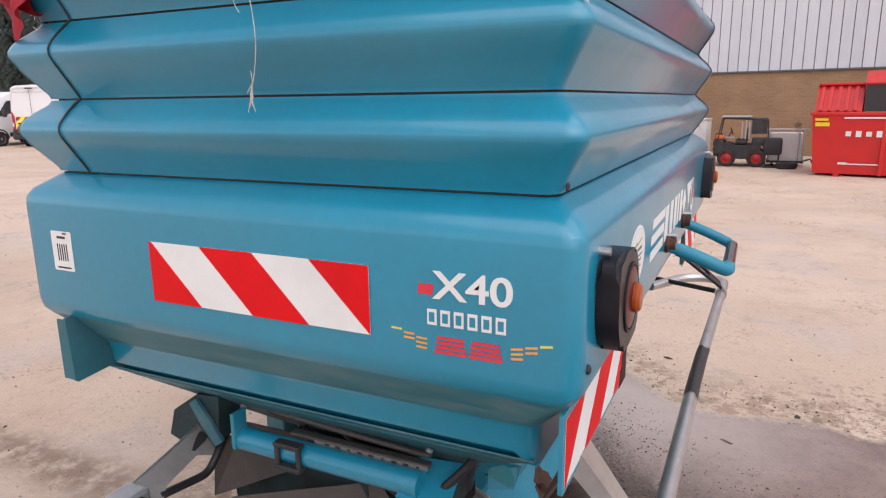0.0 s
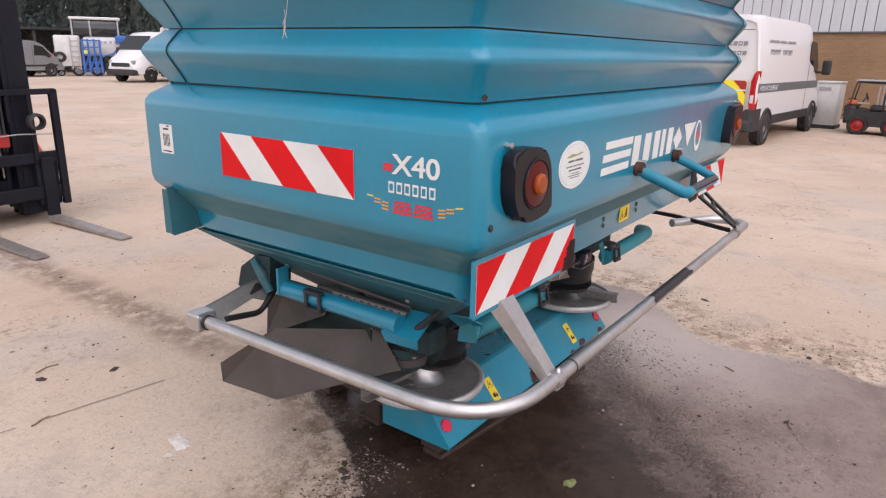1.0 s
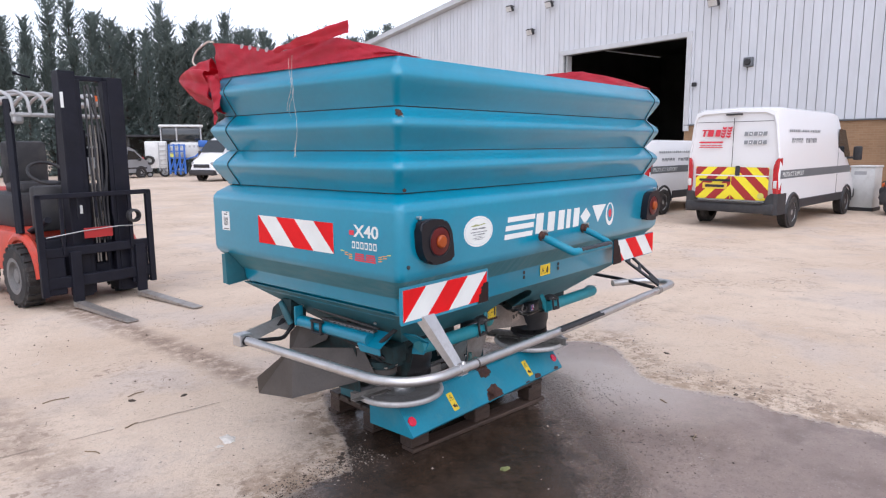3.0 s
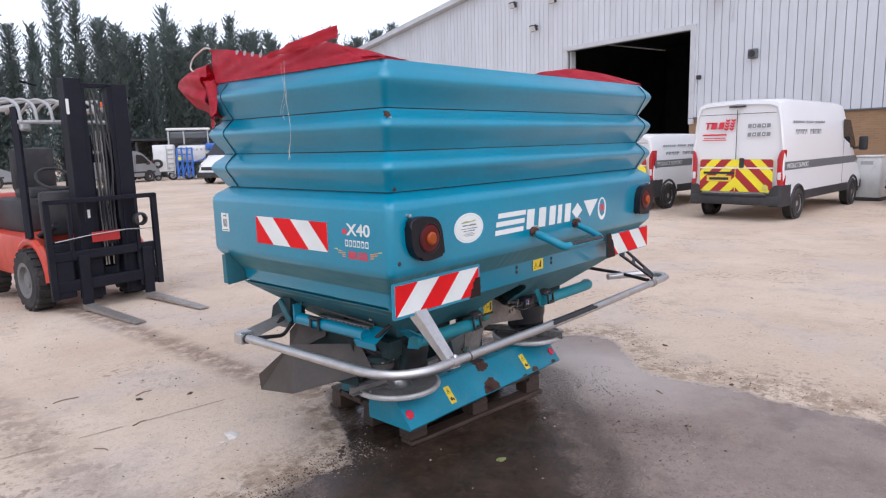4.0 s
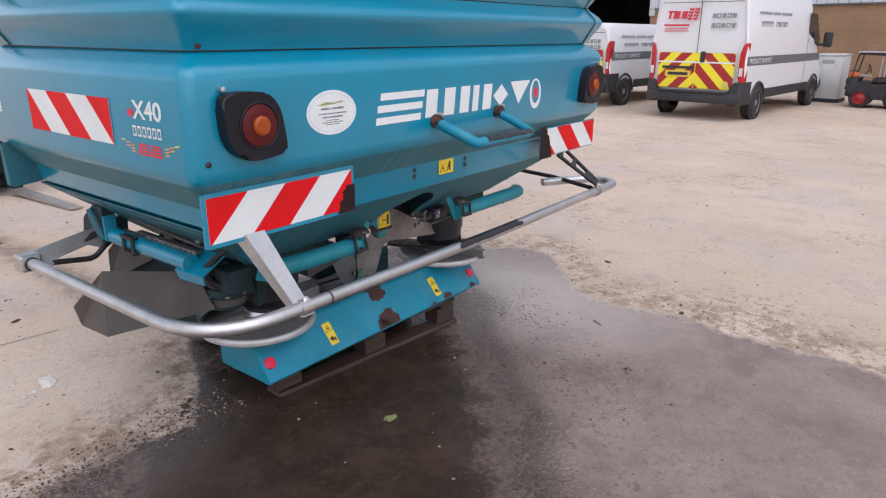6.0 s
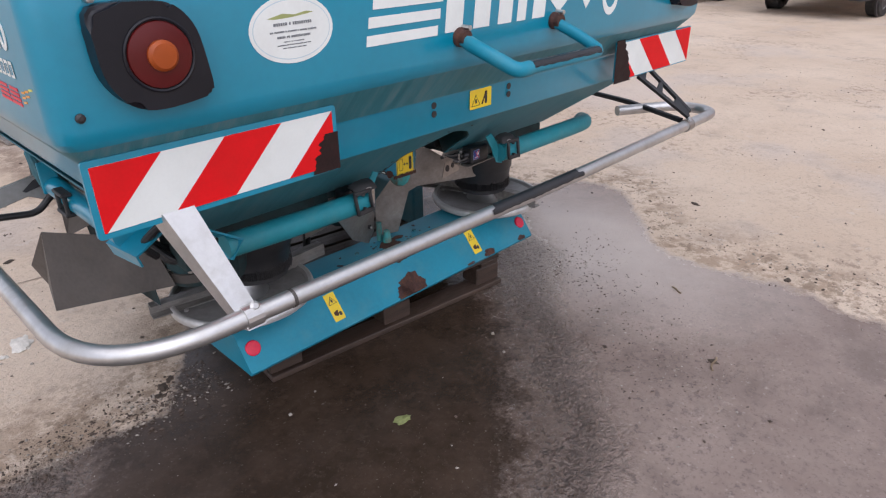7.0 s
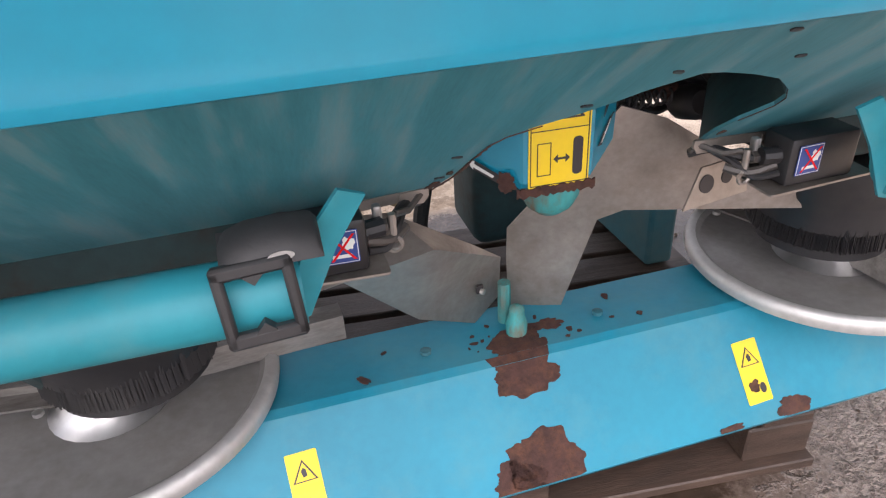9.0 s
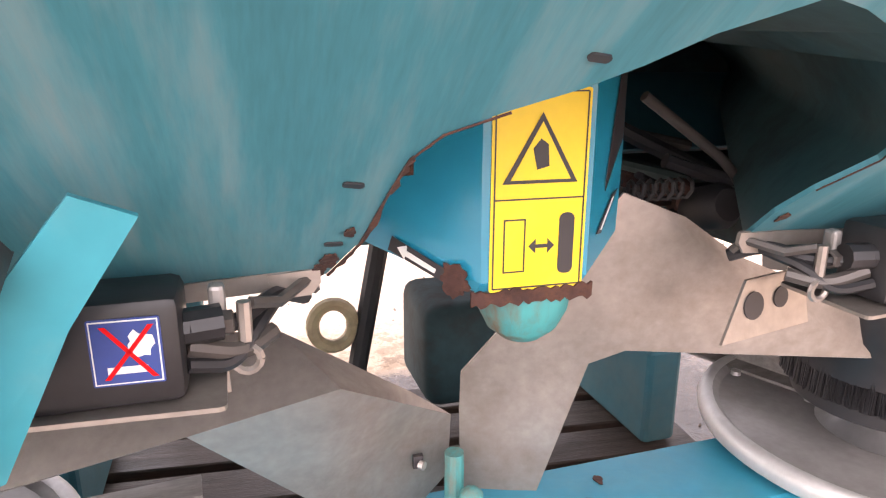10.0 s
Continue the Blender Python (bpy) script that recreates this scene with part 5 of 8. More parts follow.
def build_tarp():
    tarp = thing("tarpaulin_cover", "crumpled red tarpaulin hopper cover folded back along the rim", "tarpaulin", (X0 + 0.1, 0.7, 2.02))
    o = Vector((X0 + 0.1, 0.7, 2.02))

    def along(table, y):
        for (ya, za), (yb, zb) in zip(table, table[1:]):
            if y <= yb:
                return za + (zb - za) * (y - ya) / (yb - ya)
        return table[-1][1]

    crest = [(0.06, 2.035), (0.26, 2.092), (0.45, 2.136), (0.62, 2.128), (0.86, 2.112), (1.03, 2.148), (1.24, 2.19), (1.42, 2.21)]

    def lay(u, v):
        # u along the side from the back corner to the front, v from the rim up to the crest and down behind it
        y = 0.06 + (1.30 + 0.08 * min(1, v * 2)) * u
        top = along(crest, y)
        f = v / 0.5 if v < 0.5 else (1 - v) / 0.5 * 0.75 + 0.25
        crease = 0.012 * noise.noise((y * 9 + 6 * v, v * 4, 0.3)) + 0.0045 * noise.noise((y * 26 - 14 * v, v * 7, 5.3))
        x = X0 + 0.052 + 0.03 * min(1, v * 2) + 0.26 * max(0, v - 0.5) + crease * 1.6 * min(1, v * 5)
        z = 2.024 + (top - 2.024) * f + crease * 0.3 * min(1, v * 5)
        return Vector((x, y, z)) - o
    main = part("folded_sheet", tarp_sheet(lay, 90, 20), TARP, tarp, "", 60)

    def flap(u, v):
        # stiff strip folded back on itself, ending in a square-cut tip
        y = 0.86 - 0.54 * u + 0.012 * v
        z = 2.118 + 0.07 * u - (0.016 + 0.034 * min(1, u * 1.4)) * v + 0.004 * noise.noise((u * 9, v * 4, 1.5))
        x = X0 + 0.045 + 0.012 * v - 0.02 * math.sin(math.pi * u) + 0.008 * noise.noise((u * 6, v * 3, 9))
        return Vector((x, y, z)) - o
    part("loose_flap", tarp_sheet(flap, 30, 6), TARP, main, "", 60)

    def roll(u, v):
        a = 2 * math.pi * v
        fold = 1 + 0.20 * math.cos(7 * a + 2 * u) * (1 - 0.5 * u) + 0.12 * noise.noise((u * 5, math.cos(a) * 2, math.sin(a) * 2))
        r = (0.115 * math.cos(0.5 * math.pi * u) ** 0.8 + 0.004) * fold
        return Vector((X0 + 0.07 + r * math.cos(a) * 0.75 - 0.02 * u, 1.36 + 0.40 * u + 0.05 * math.sin(a) * (1 - u), 1.985 + 0.052 * u + r * math.sin(a))) - o
    part("gathered_end", tarp_sheet(roll, 22, 56), TARP, tarp, "", 60)

    def hang(u, v):
        # loose end that drops over the front corner of the top ring
        y = 1.255 + 0.015 * u + (0.235 - 0.12 * u) * v
        fold = 0.012 * math.sin(9 * v + 3 * u) + 0.010 * noise.noise((u * 6, v * 5, 2))
        return Vector((X0 - 0.012 + 0.022 * u * (1 - u) + 0.06 * v * v + fold, y, 2.035 - 0.235 * u * (0.72 + 0.4 * v) + 0.012 * noise.noise((v * 6, 3, u)))) - o
    part("hanging_end", tarp_sheet(hang, 22, 22), TARP, tarp, "", 60)

    far_crest = [(0.06, 2.035), (0.30, 2.115), (0.55, 2.175), (0.82, 2.18), (1.10, 2.13), (1.42, 2.16)]

    def right(u, v):
        y = 0.06 + 1.32 * u
        top = along(far_crest, y)
        f = v / 0.5 if v < 0.5 else (1 - v) / 0.5 * 0.8 + 0.2
        crease = 0.012 * noise.noise((y * 8 + 5 * v, v * 4, 7.3)) + 0.005 * noise.noise((y * 24 - 12 * v, v * 7, 2.3))
        x = X1 - 0.06 - 0.03 * min(1, v * 2) - 0.26 * max(0, v - 0.5) - crease * 1.6 * min(1, v * 5)
        return Vector((x, y, 2.024 + (top - 2.024) * f + crease * 0.3 * min(1, v * 5))) - o
    part("far_fold", tarp_sheet(right, 70, 16), TARP, tarp, "", 60)
    rnd = random.Random(2)
    # frayed pale strings and a loop of rope
    for k, (yy, z0, z1) in enumerate(((0.645, 2.07, 1.62), (0.66, 2.06, 1.83), (0.635, 1.97, 1.80))):
        pts = [(X0 - 0.005 - 0.004 * k, yy + 0.016 * math.sin(7 * t + 1.3 * k) * (0.3 + t) + 0.012 * k * t, z0 + (z1 - z0) * t) for t in (q / 20 for q in range(21))]
        part("tie_string", T([Vector(p) - o for p in pts], [(0.0017 - 0.0006 * abs(math.sin(q * 1.7))) * (0.62, 0.5, 0.45)[k] for q in range(21)], 5), STRING, tarp, "thin pale tie string")
    for k in range(6):
        r2 = random.Random(60 + k)
        zz = r2.uniform(1.625, 1.68)
        part("frayed_strand", T([Vector(p) - o for p in ((X0 - 0.006, 0.645, zz + 0.02), (X0 - 0.009, 0.645 + r2.uniform(-0.008, 0.008), zz), (X0 - 0.007, 0.645 + r2.uniform(-0.012, 0.012), zz - 0.02))], 0.0008, 4), STRING, tarp)
    part("tie_rope", T([Vector(p) - o for p in bends([(X0 + 0.05, 1.50, 2.08), (X0 + 0.04, 1.60, 2.12), (X0 + 0.05, 1.57, 2.18), (X0 + 0.06, 1.45, 2.222), (X0 + 0.06, 1.40, 2.21)], 0.06)], 0.005, 6), STRING, tarp, "pale rope loop")
    for k in range(5):
        part("eyelet", lathe(bmesh.new(), [(0.006, 0), (0.013, 0.002), (0.013, 0.004), (0.006, 0.005)], 10, Matrix.Translation(Vector((X0 + 0.07, 0.87 + 0.07 * k, 2.118 + 0.012 * k)) - o) @ pose(0, 0, 0, 0, -80, 0)), ALU, tarp)


def build_pallet():
    p = thing("pallet", "wet dark wooden pallet under the spreader", "pallet", (0, 0.89, 0), -6)
    deck = part("deck_board", B((0, 0, 0), (1.14, 0.095, 0.02), 0.003, None, 1), WOOD_WET, p)
    deck.matrix_basis = pose(0, -0.352, 0.134)
    for k in range(1, 7):
        again(deck, pose(0, -0.352 + 0.1173 * k, 0.134, 0, 0, 0.3 * (-1) ** k))
    rim = part("bottom_board", B((0, 0, 0), (1.14, 0.10, 0.022), 0.003, None, 1), WOOD_WET, p)
    rim.matrix_basis = pose(0, -0.37, 0.0115)
    for y in (0, 0.37):
        again(rim, pose(0, y, 0.0115))
    top = part("stringer_board", B((0, 0, 0), (0.10, 0.80, 0.02), 0.003, None, 1), WOOD_WET, p)
    top.matrix_basis = pose(-0.51, 0, 0.113)
    for x in (0, 0.51):
        again(top, pose(x, 0, 0.113))
    blk = part("block", B((0, 0, 0), (0.13, 0.10, 0.080), 0.004, None, 1), WOOD_WET, p)
    blk.matrix_basis = pose(-0.50, -0.35, 0.063)
    for x in (-0.50, 0, 0.50):
        for y in (-0.35, 0, 0.35):
            if (x, y) != (-0.50, -0.35):
                again(blk, pose(x, y, 0.063))


build_hopper()
build_tiers()
hazard_board("hazard_board", side(0.688, 1.272, X0 - 0.0035), 1, 0.571, 0.136, 0, 0.003)
hazard_board("hazard_board", rear(-0.889, 1.012, 0.033), -1, 0.565, 0.136, 1)
hazard_board("hazard_board", rear(0.978, 1.008, 0.033), 1, 0.565, 0.136, -1, 0.008)
tail_lamp(-1.037, False)
tail_lamp(1.085, True)
build_marks()
build_guard()
build_grip()
spinner(-0.627, 0.615, 172, 4, "under the left outlet", (0.30, 0.35))
spinner(0.60, 0.585, -83, 112, "under the right outlet", (0.27, 0.33))
build_chassis()
build_deflectors()
arm(-1)
arm(1)
build_side_gear()
build_tarp()
build_pallet()


# ---- materials of the yard ----
CLAD = mat("white_profiled_cladding", (0.62, 0.64, 0.67), 0.5, 0, 0.05, 0.6, 8, 0.02, (0.45, 0.45, 0.45), 0.35, 0.8, (1, 1, 0.2), 0.03)
CLAD_GAP = mat("cladding_joint", (0.13, 0.135, 0.14), 0.7, 0, 0.1, 2, 20, 0)
TRIM = mat("pale_flashing", (0.55, 0.56, 0.57), 0.5, 0, 0.08, 2, 30, 0.02)
DARK_IN = mat("shade_dark_interior", (0.05, 0.048, 0.045), 0.9, 0, 0.3, 1, 10, 0.05)
VAN_WHITE = mat("white_van_paint", (0.74, 0.74, 0.74), 0.3, 0, 0.02, 1, 30, 0.0, (0.62, 0.60, 0.57), 0.15, 1.0, coat=0.3)
MARK_GREY = mat("grey_livery_film", (0.24, 0.25, 0.26), 0.4, 0, 0.08, 3, 50, 0)
VAN_GREY = mat("grey_stripe_film", (0.13, 0.14, 0.15), 0.4, 0, 0.08, 3, 50, 0)
TRIM_BLACK = mat("black_bumper_plastic", (0.025, 0.025, 0.028), 0.6, 0, 0.2, 6, 90, 0.04, (0.1, 0.09, 0.08), 0.4, 4)
TYRE = mat("tyre_rubber", (0.02, 0.019, 0.019), 0.8, 0, 0.25, 8, 80, 0.1, (0.12, 0.10, 0.085), 0.5, 6)
RIM = mat("silver_wheel", (0.42, 0.42, 0.42), 0.4, 0.7, 0.1, 8, 60, 0.02, (0.2, 0.19, 0.18), 0.4, 8)
CAR_GLASS = mat("dark_car_glass", (0.02, 0.024, 0.026), 0.06, 0, 0.05, 2, 20, 0, spec=0.8)
CHEV_YELLOW = mat("yellow_chevron_film", (0.85, 0.72, 0.02), 0.4, 0, 0.04, 6, 60, 0)
CHEV_RED = mat("maroon_chevron_film", (0.36, 0.02, 0.02), 0.4, 0, 0.06, 6, 60, 0)
LAMP_RED = mat("red_vehicle_lamp", (0.42, 0.01, 0.015), 0.15, 0, 0.1, 10, 60, 0.02, coat=0.5)
PLATE_YELLOW = mat("yellow_plate", (0.75, 0.52, 0.05), 0.4, 0, 0.05, 9, 60, 0)
SILVER = mat("silver_car_paint", (0.33, 0.35, 0.37), 0.28, 0.5, 0.05, 2, 60, 0, coat=0.4)
FORK_RED = mat("orange_red_forklift_paint", (0.50, 0.045, 0.02), 0.4, 0, 0.12, 4, 50, 0.03, (0.2, 0.08, 0.06), 0.4, 5)
FORK_RIM = mat("dusty_grey_rim", (0.17, 0.165, 0.16), 0.7, 0, 0.25, 8, 60, 0.05, (0.09, 0.08, 0.07), 0.6, 8)
FORK_DARK = mat("dark_mast_steel", (0.007, 0.0075, 0.014), 0.55, 0, 0.25, 5, 60, 0.05, (0.022, 0.022, 0.027), 0.4, 6, spec=0.25)
FORK_STEEL = mat("worn_fork_steel", (0.42, 0.39, 0.36), 0.45, 0.7, 0.25, 6, 60, 0.06, (0.14, 0.10, 0.075), 0.7, 6)
SKIP_RED = mat("red_skip_paint", (0.56, 0.014, 0.012), 0.38, 0, 0.08, 1.5, 30, 0.02, (0.34, 0.03, 0.025), 0.4, 2)
BARK = mat("conifer_bark", (0.07, 0.05, 0.04), 0.9, 0, 0.3, 6, 40, 0.3)
NEEDLES = mat("conifer_foliage", (0.115, 0.155, 0.150), 0.75, 0, 0.45, 1.2, 9, 0, per_object=0.25)
def let_light_through(m, share, col):
    """Mix in light that shines through thin leaves."""
    n, l = m.node_tree.nodes, m.node_tree.links
    tr, mx = n.new("ShaderNodeBsdfTranslucent"), n.new("ShaderNodeMixShader")
    tr.inputs["Color"].default_value = (*col, 1)
    mx.inputs[0].default_value = share
    l.new(n["Principled BSDF"].outputs[0], mx.inputs[1])
    l.new(tr.outputs[0], mx.inputs[2])
    l.new(mx.outputs[0], n["Material Output"].inputs[0])


let_light_through(NEEDLES, 0.5, (0.24, 0.27, 0.23))
TANK_WHITE = mat("white_tank_plastic", (0.62, 0.62, 0.60), 0.4, 0, 0.06, 2, 30, 0.02, (0.4, 0.38, 0.35), 0.4, 3)
FRAME_BLUE = mat("blue_frame_paint", (0.03, 0.12, 0.42), 0.45, 0, 0.1, 4, 40, 0.02)
ORANGE_PAINT = mat("orange_plastic", (0.7, 0.14, 0.03), 0.4, 0, 0.1, 6, 50, 0)
TWINE_TAN = mat("tan_bucket_plastic", (0.34, 0.24, 0.15), 0.6, 0, 0.15, 6, 60, 0.02)
GREY_BOX = mat("grey_bin_plastic", (0.38, 0.38, 0.38), 0.5, 0, 0.1, 3, 40, 0.02, (0.25, 0.24, 0.22), 0.4, 3)


def brick_material():
    m = bpy.data.materials.new("tan_brickwork")
    m.use_nodes = True
    n, l = m.node_tree.nodes, m.node_tree.links
    b = n["Principled BSDF"]
    tc = n.new("ShaderNodeTexCoord")
    mp = n.new("ShaderNodeMapping")
    mp.inputs["Rotation"].default_value = (radians(90), 0, 0)
    l.new(tc.outputs["Object"], mp.inputs[0])
    br = n.new("ShaderNodeTexBrick")
    br.inputs["Color1"].default_value, br.inputs["Color2"].default_value, br.inputs["Mortar"].default_value = (0.345, 0.212, 0.118, 1), (0.305, 0.184, 0.100, 1), (0.345, 0.235, 0.145, 1)
    br.inputs["Scale"].default_value, br.inputs["Mortar Size"].default_value = 1.0, 0.006
    br.inputs["Brick Width"].default_value, br.inputs["Row Height"].default_value = 0.225, 0.075
    l.new(mp.outputs[0], br.inputs[0])
    ns = n.new("ShaderNodeTexNoise")
    ns.inputs["Scale"].default_value, ns.inputs["Detail"].default_value = 0.9, 6
    l.new(tc.outputs["Object"], ns.inputs[0])
    tone = n.new("ShaderNodeMapRange")
    for key, v in (("From Min", 0.3), ("From Max", 0.7), ("To Min", 0.84), ("To Max", 1.14)):
        tone.inputs[key].default_value = v
    l.new(ns.outputs["Fac"], tone.inputs[0])
    mx = n.new("ShaderNodeVectorMath")
    mx.operation = "SCALE"
    l.new(br.outputs[0], mx.inputs[0])
    l.new(tone.outputs[0], mx.inputs["Scale"])
    l.new(mx.outputs[0], b.inputs["Base Color"])
    b.inputs["Roughness"].default_value = 0.9
    bp = n.new("ShaderNodeBump")
    bp.inputs["Strength"].default_value, bp.inputs["Distance"].default_value = 0.4, 0.01
    l.new(br.outputs["Fac"], bp.inputs["Height"])
    bp.invert = True
    l.new(bp.outputs[0], b.inputs["Normal"])
    return m


BRICK = brick_material()


# ---- warehouse ----
def build_warehouse():
    w = thing("warehouse", "warehouse with white cladding over tan brickwork and an open doorway", "building", (22, 0, -0.2), 78)
    S0, S1, APEX, ZA, SL = -34.0, 36.0, 9.0, 11.3, 0.111
    D0, D1, DT, BZ = 8.95, 15.6, 6.05, 2.6

    def top(s):
        return ZA - SL * abs(s - APEX)

    def wall_poly(a, b, z0):
        pts = [(a, z0), (b, z0), (b, top(b))]
        if a < APEX < b:
            pts.append((APEX, top(APEX)))
        return pts + [(a, top(a))]
    face = frame_of((0, 0, 0), (-1, 0, 0), (0, 0, 1))
    flip = lambda pts: [(-x, y) for x, y in pts][::-1]
    bm = bmesh.new()
    plate(bm, flip(wall_poly(S0, D0, BZ)), 0.16, face, -0.20)
    plate(bm, flip(wall_poly(D1, S1, BZ)), 0.16, face, -0.20)
    plate(bm, flip(wall_poly(D0, D1, DT)), 0.16, face, -0.20)
    part("wall", bm, CLAD_GAP, w, "grey sheeting rails and joints behind the cladding")
    for a, b in ((S0, D0), (D1, S1)):
        part("brick_wall", B(((a + b) / 2, -0.14, BZ / 2), (b - a, 0.26, BZ)), BRICK, w, "tan brick plinth wall")
        part("drip_flashing", B(((a + b) / 2, 0.03, BZ + 0.03), (b - a, 0.1, 0.05), 0.01), CLAD_GAP, w)
    # cladding sheets, one by one
    pitch, s = 0.316, S0
    while s < S1 - 0.2:
        e = min(s + pitch - 0.026, S1)
        z0 = BZ + 0.06
        if s < D1 and e > D0:
            z0 = DT + 0.22
        if not (s < D0 < e or s < D1 < e):
            bm = bmesh.new()
            plate(bm, flip(wall_poly(s, e, z0)), 0.04, face, -0.04)
            part("cladding_sheet", bm, CLAD, w)
        else:
            for a, b, zz in ((s, min(e, D0 if s < D0 < e else D1), BZ + 0.06 if s < D0 < e else DT + 0.22), (max(s, D0 if s < D0 < e else D1), e, DT + 0.22 if s < D0 < e else BZ + 0.06)):
                if b - a > 0.03:
                    part("cladding_sheet", P(flip(wall_poly(a, b, zz)), 0.04, face, -0.04), CLAD, w)
        s += pitch
    # door frame and lining
    for c, sz in (((D0 - 0.09, 0.02, DT / 2 + 0.05 + BZ * 0.45), (0.22, 0.12, DT - BZ * 0.9)), ((D1 + 0.09, 0.02, DT / 2 + 0.05), (0.22, 0.12, DT + 0.1)), (((D0 + D1) / 2, 0.02, DT + 0.12), (D1 - D0 + 0.4, 0.12, 0.2))):
        part("door_trim", B(c, sz, 0.01), TRIM, w)
    for x in (D0 + 0.05, D1 - 0.05):
        part("door_jamb", B((x, -0.3, DT / 2), (0.1, 0.3, DT)), TRIM, w)
    # interior behind the doorway; near-black wall colour stands for its unlit shade
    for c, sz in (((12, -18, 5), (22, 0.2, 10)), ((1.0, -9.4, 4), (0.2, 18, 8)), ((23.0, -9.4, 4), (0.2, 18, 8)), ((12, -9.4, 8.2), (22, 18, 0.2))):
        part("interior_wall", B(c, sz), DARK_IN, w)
    # roof slopes
    for a, b in ((S0 - 0.4, APEX), (APEX, S1 + 0.4)):
        pts = [(a, top(a) + 0.02), (b, top(b) + 0.02), (b, top(b) + 0.3), (a, top(a) + 0.3)]
        part("roof", P(flip(pts), 40.0, face, -39.6), TRIM, w, "shallow pitched sheet roof with grey verge flashing")
    for x in (S0, S1):
        part("end_wall", B((x, -20, top(x) / 2), (0.2, 39.6, top(x))), CLAD, w)
    # fixtures
    for x, z in ((17.6, 7.4), (19.1, 8.75), (16.33, 8.5), (7.76, 7.15)):
        lamp = part("flood_lamp", B((0, 0, 0), (0.42, 0.16, 0.30), 0.03, pose(x, 0.30, z, -25)), TRIM_BLACK, w, "small dark floodlight on a bracket")
        part("lamp_bracket", T([(x, 0, z + 0.14), (x, 0.16, z + 0.10), (x, 0.26, z)], 0.035, 8), TRIM_BLACK, lamp)
        part("lamp_glass", B((0, 0.085, 0), (0.36, 0.012, 0.24), 0, pose(x, 0.30, z, -25)), TANK_WHITE, lamp, "pale lamp glass")
    part("rainwater_pipe", T([(7.24, 0.06, 6.9), (7.24, 0.06, 6.1)], 0.03, 8), TRIM, w)
    vent = part("wall_vent", B((6.36, 0.08, 4.84), (0.34, 0.16, 0.34), 0.03), VAN_GREY, w, "square wall vent with a round cowl")
    part("vent_cowl", lathe(bmesh.new(), [(0.12, 0.15), (0.12, 0.2), (0.1, 0.23), (0, 0.23)], 20, frame_of((6.36, 0, 4.84), (-1, 0, 0), (0, 0, 1))), TRIM_BLACK, vent)
    part("sensor", B((8.55, 0.08, 4.2), (0.16, 0.14, 0.16), 0.03), TRIM_BLACK, w)


# ---- vehicles ----
def wheel(parent, x, y, r, wdt=0.22, rim=None):
    """Road wheel at (x, y), axle along local y, outside away from the middle."""
    sgn = 1 if y > 0 else -1
    m = pose(x, y, r, -90 * sgn)
    wh = part("wheel", lathe(bmesh.new(), [(r * 0.6, -wdt / 2), (r * 0.93, -wdt / 2), (r, -wdt * 0.36), (r, wdt * 0.36), (r * 0.93, wdt / 2), (r * 0.66, wdt / 2), (r * 0.62, wdt * 0.40)], 28, m), TYRE, parent, "black road wheel", 40)
    part("rim", lathe(bmesh.new(), [(r * 0.63, wdt * 0.42), (r * 0.6, wdt * 0.36), (r * 0.5, wdt * 0.22), (r * 0.3, wdt * 0.26), (r * 0.2, wdt * 0.38), (r * 0.12, wdt * 0.42), (0, wdt * 0.42)], 24, m), rim or RIM, wh, "", 40)
    return wh


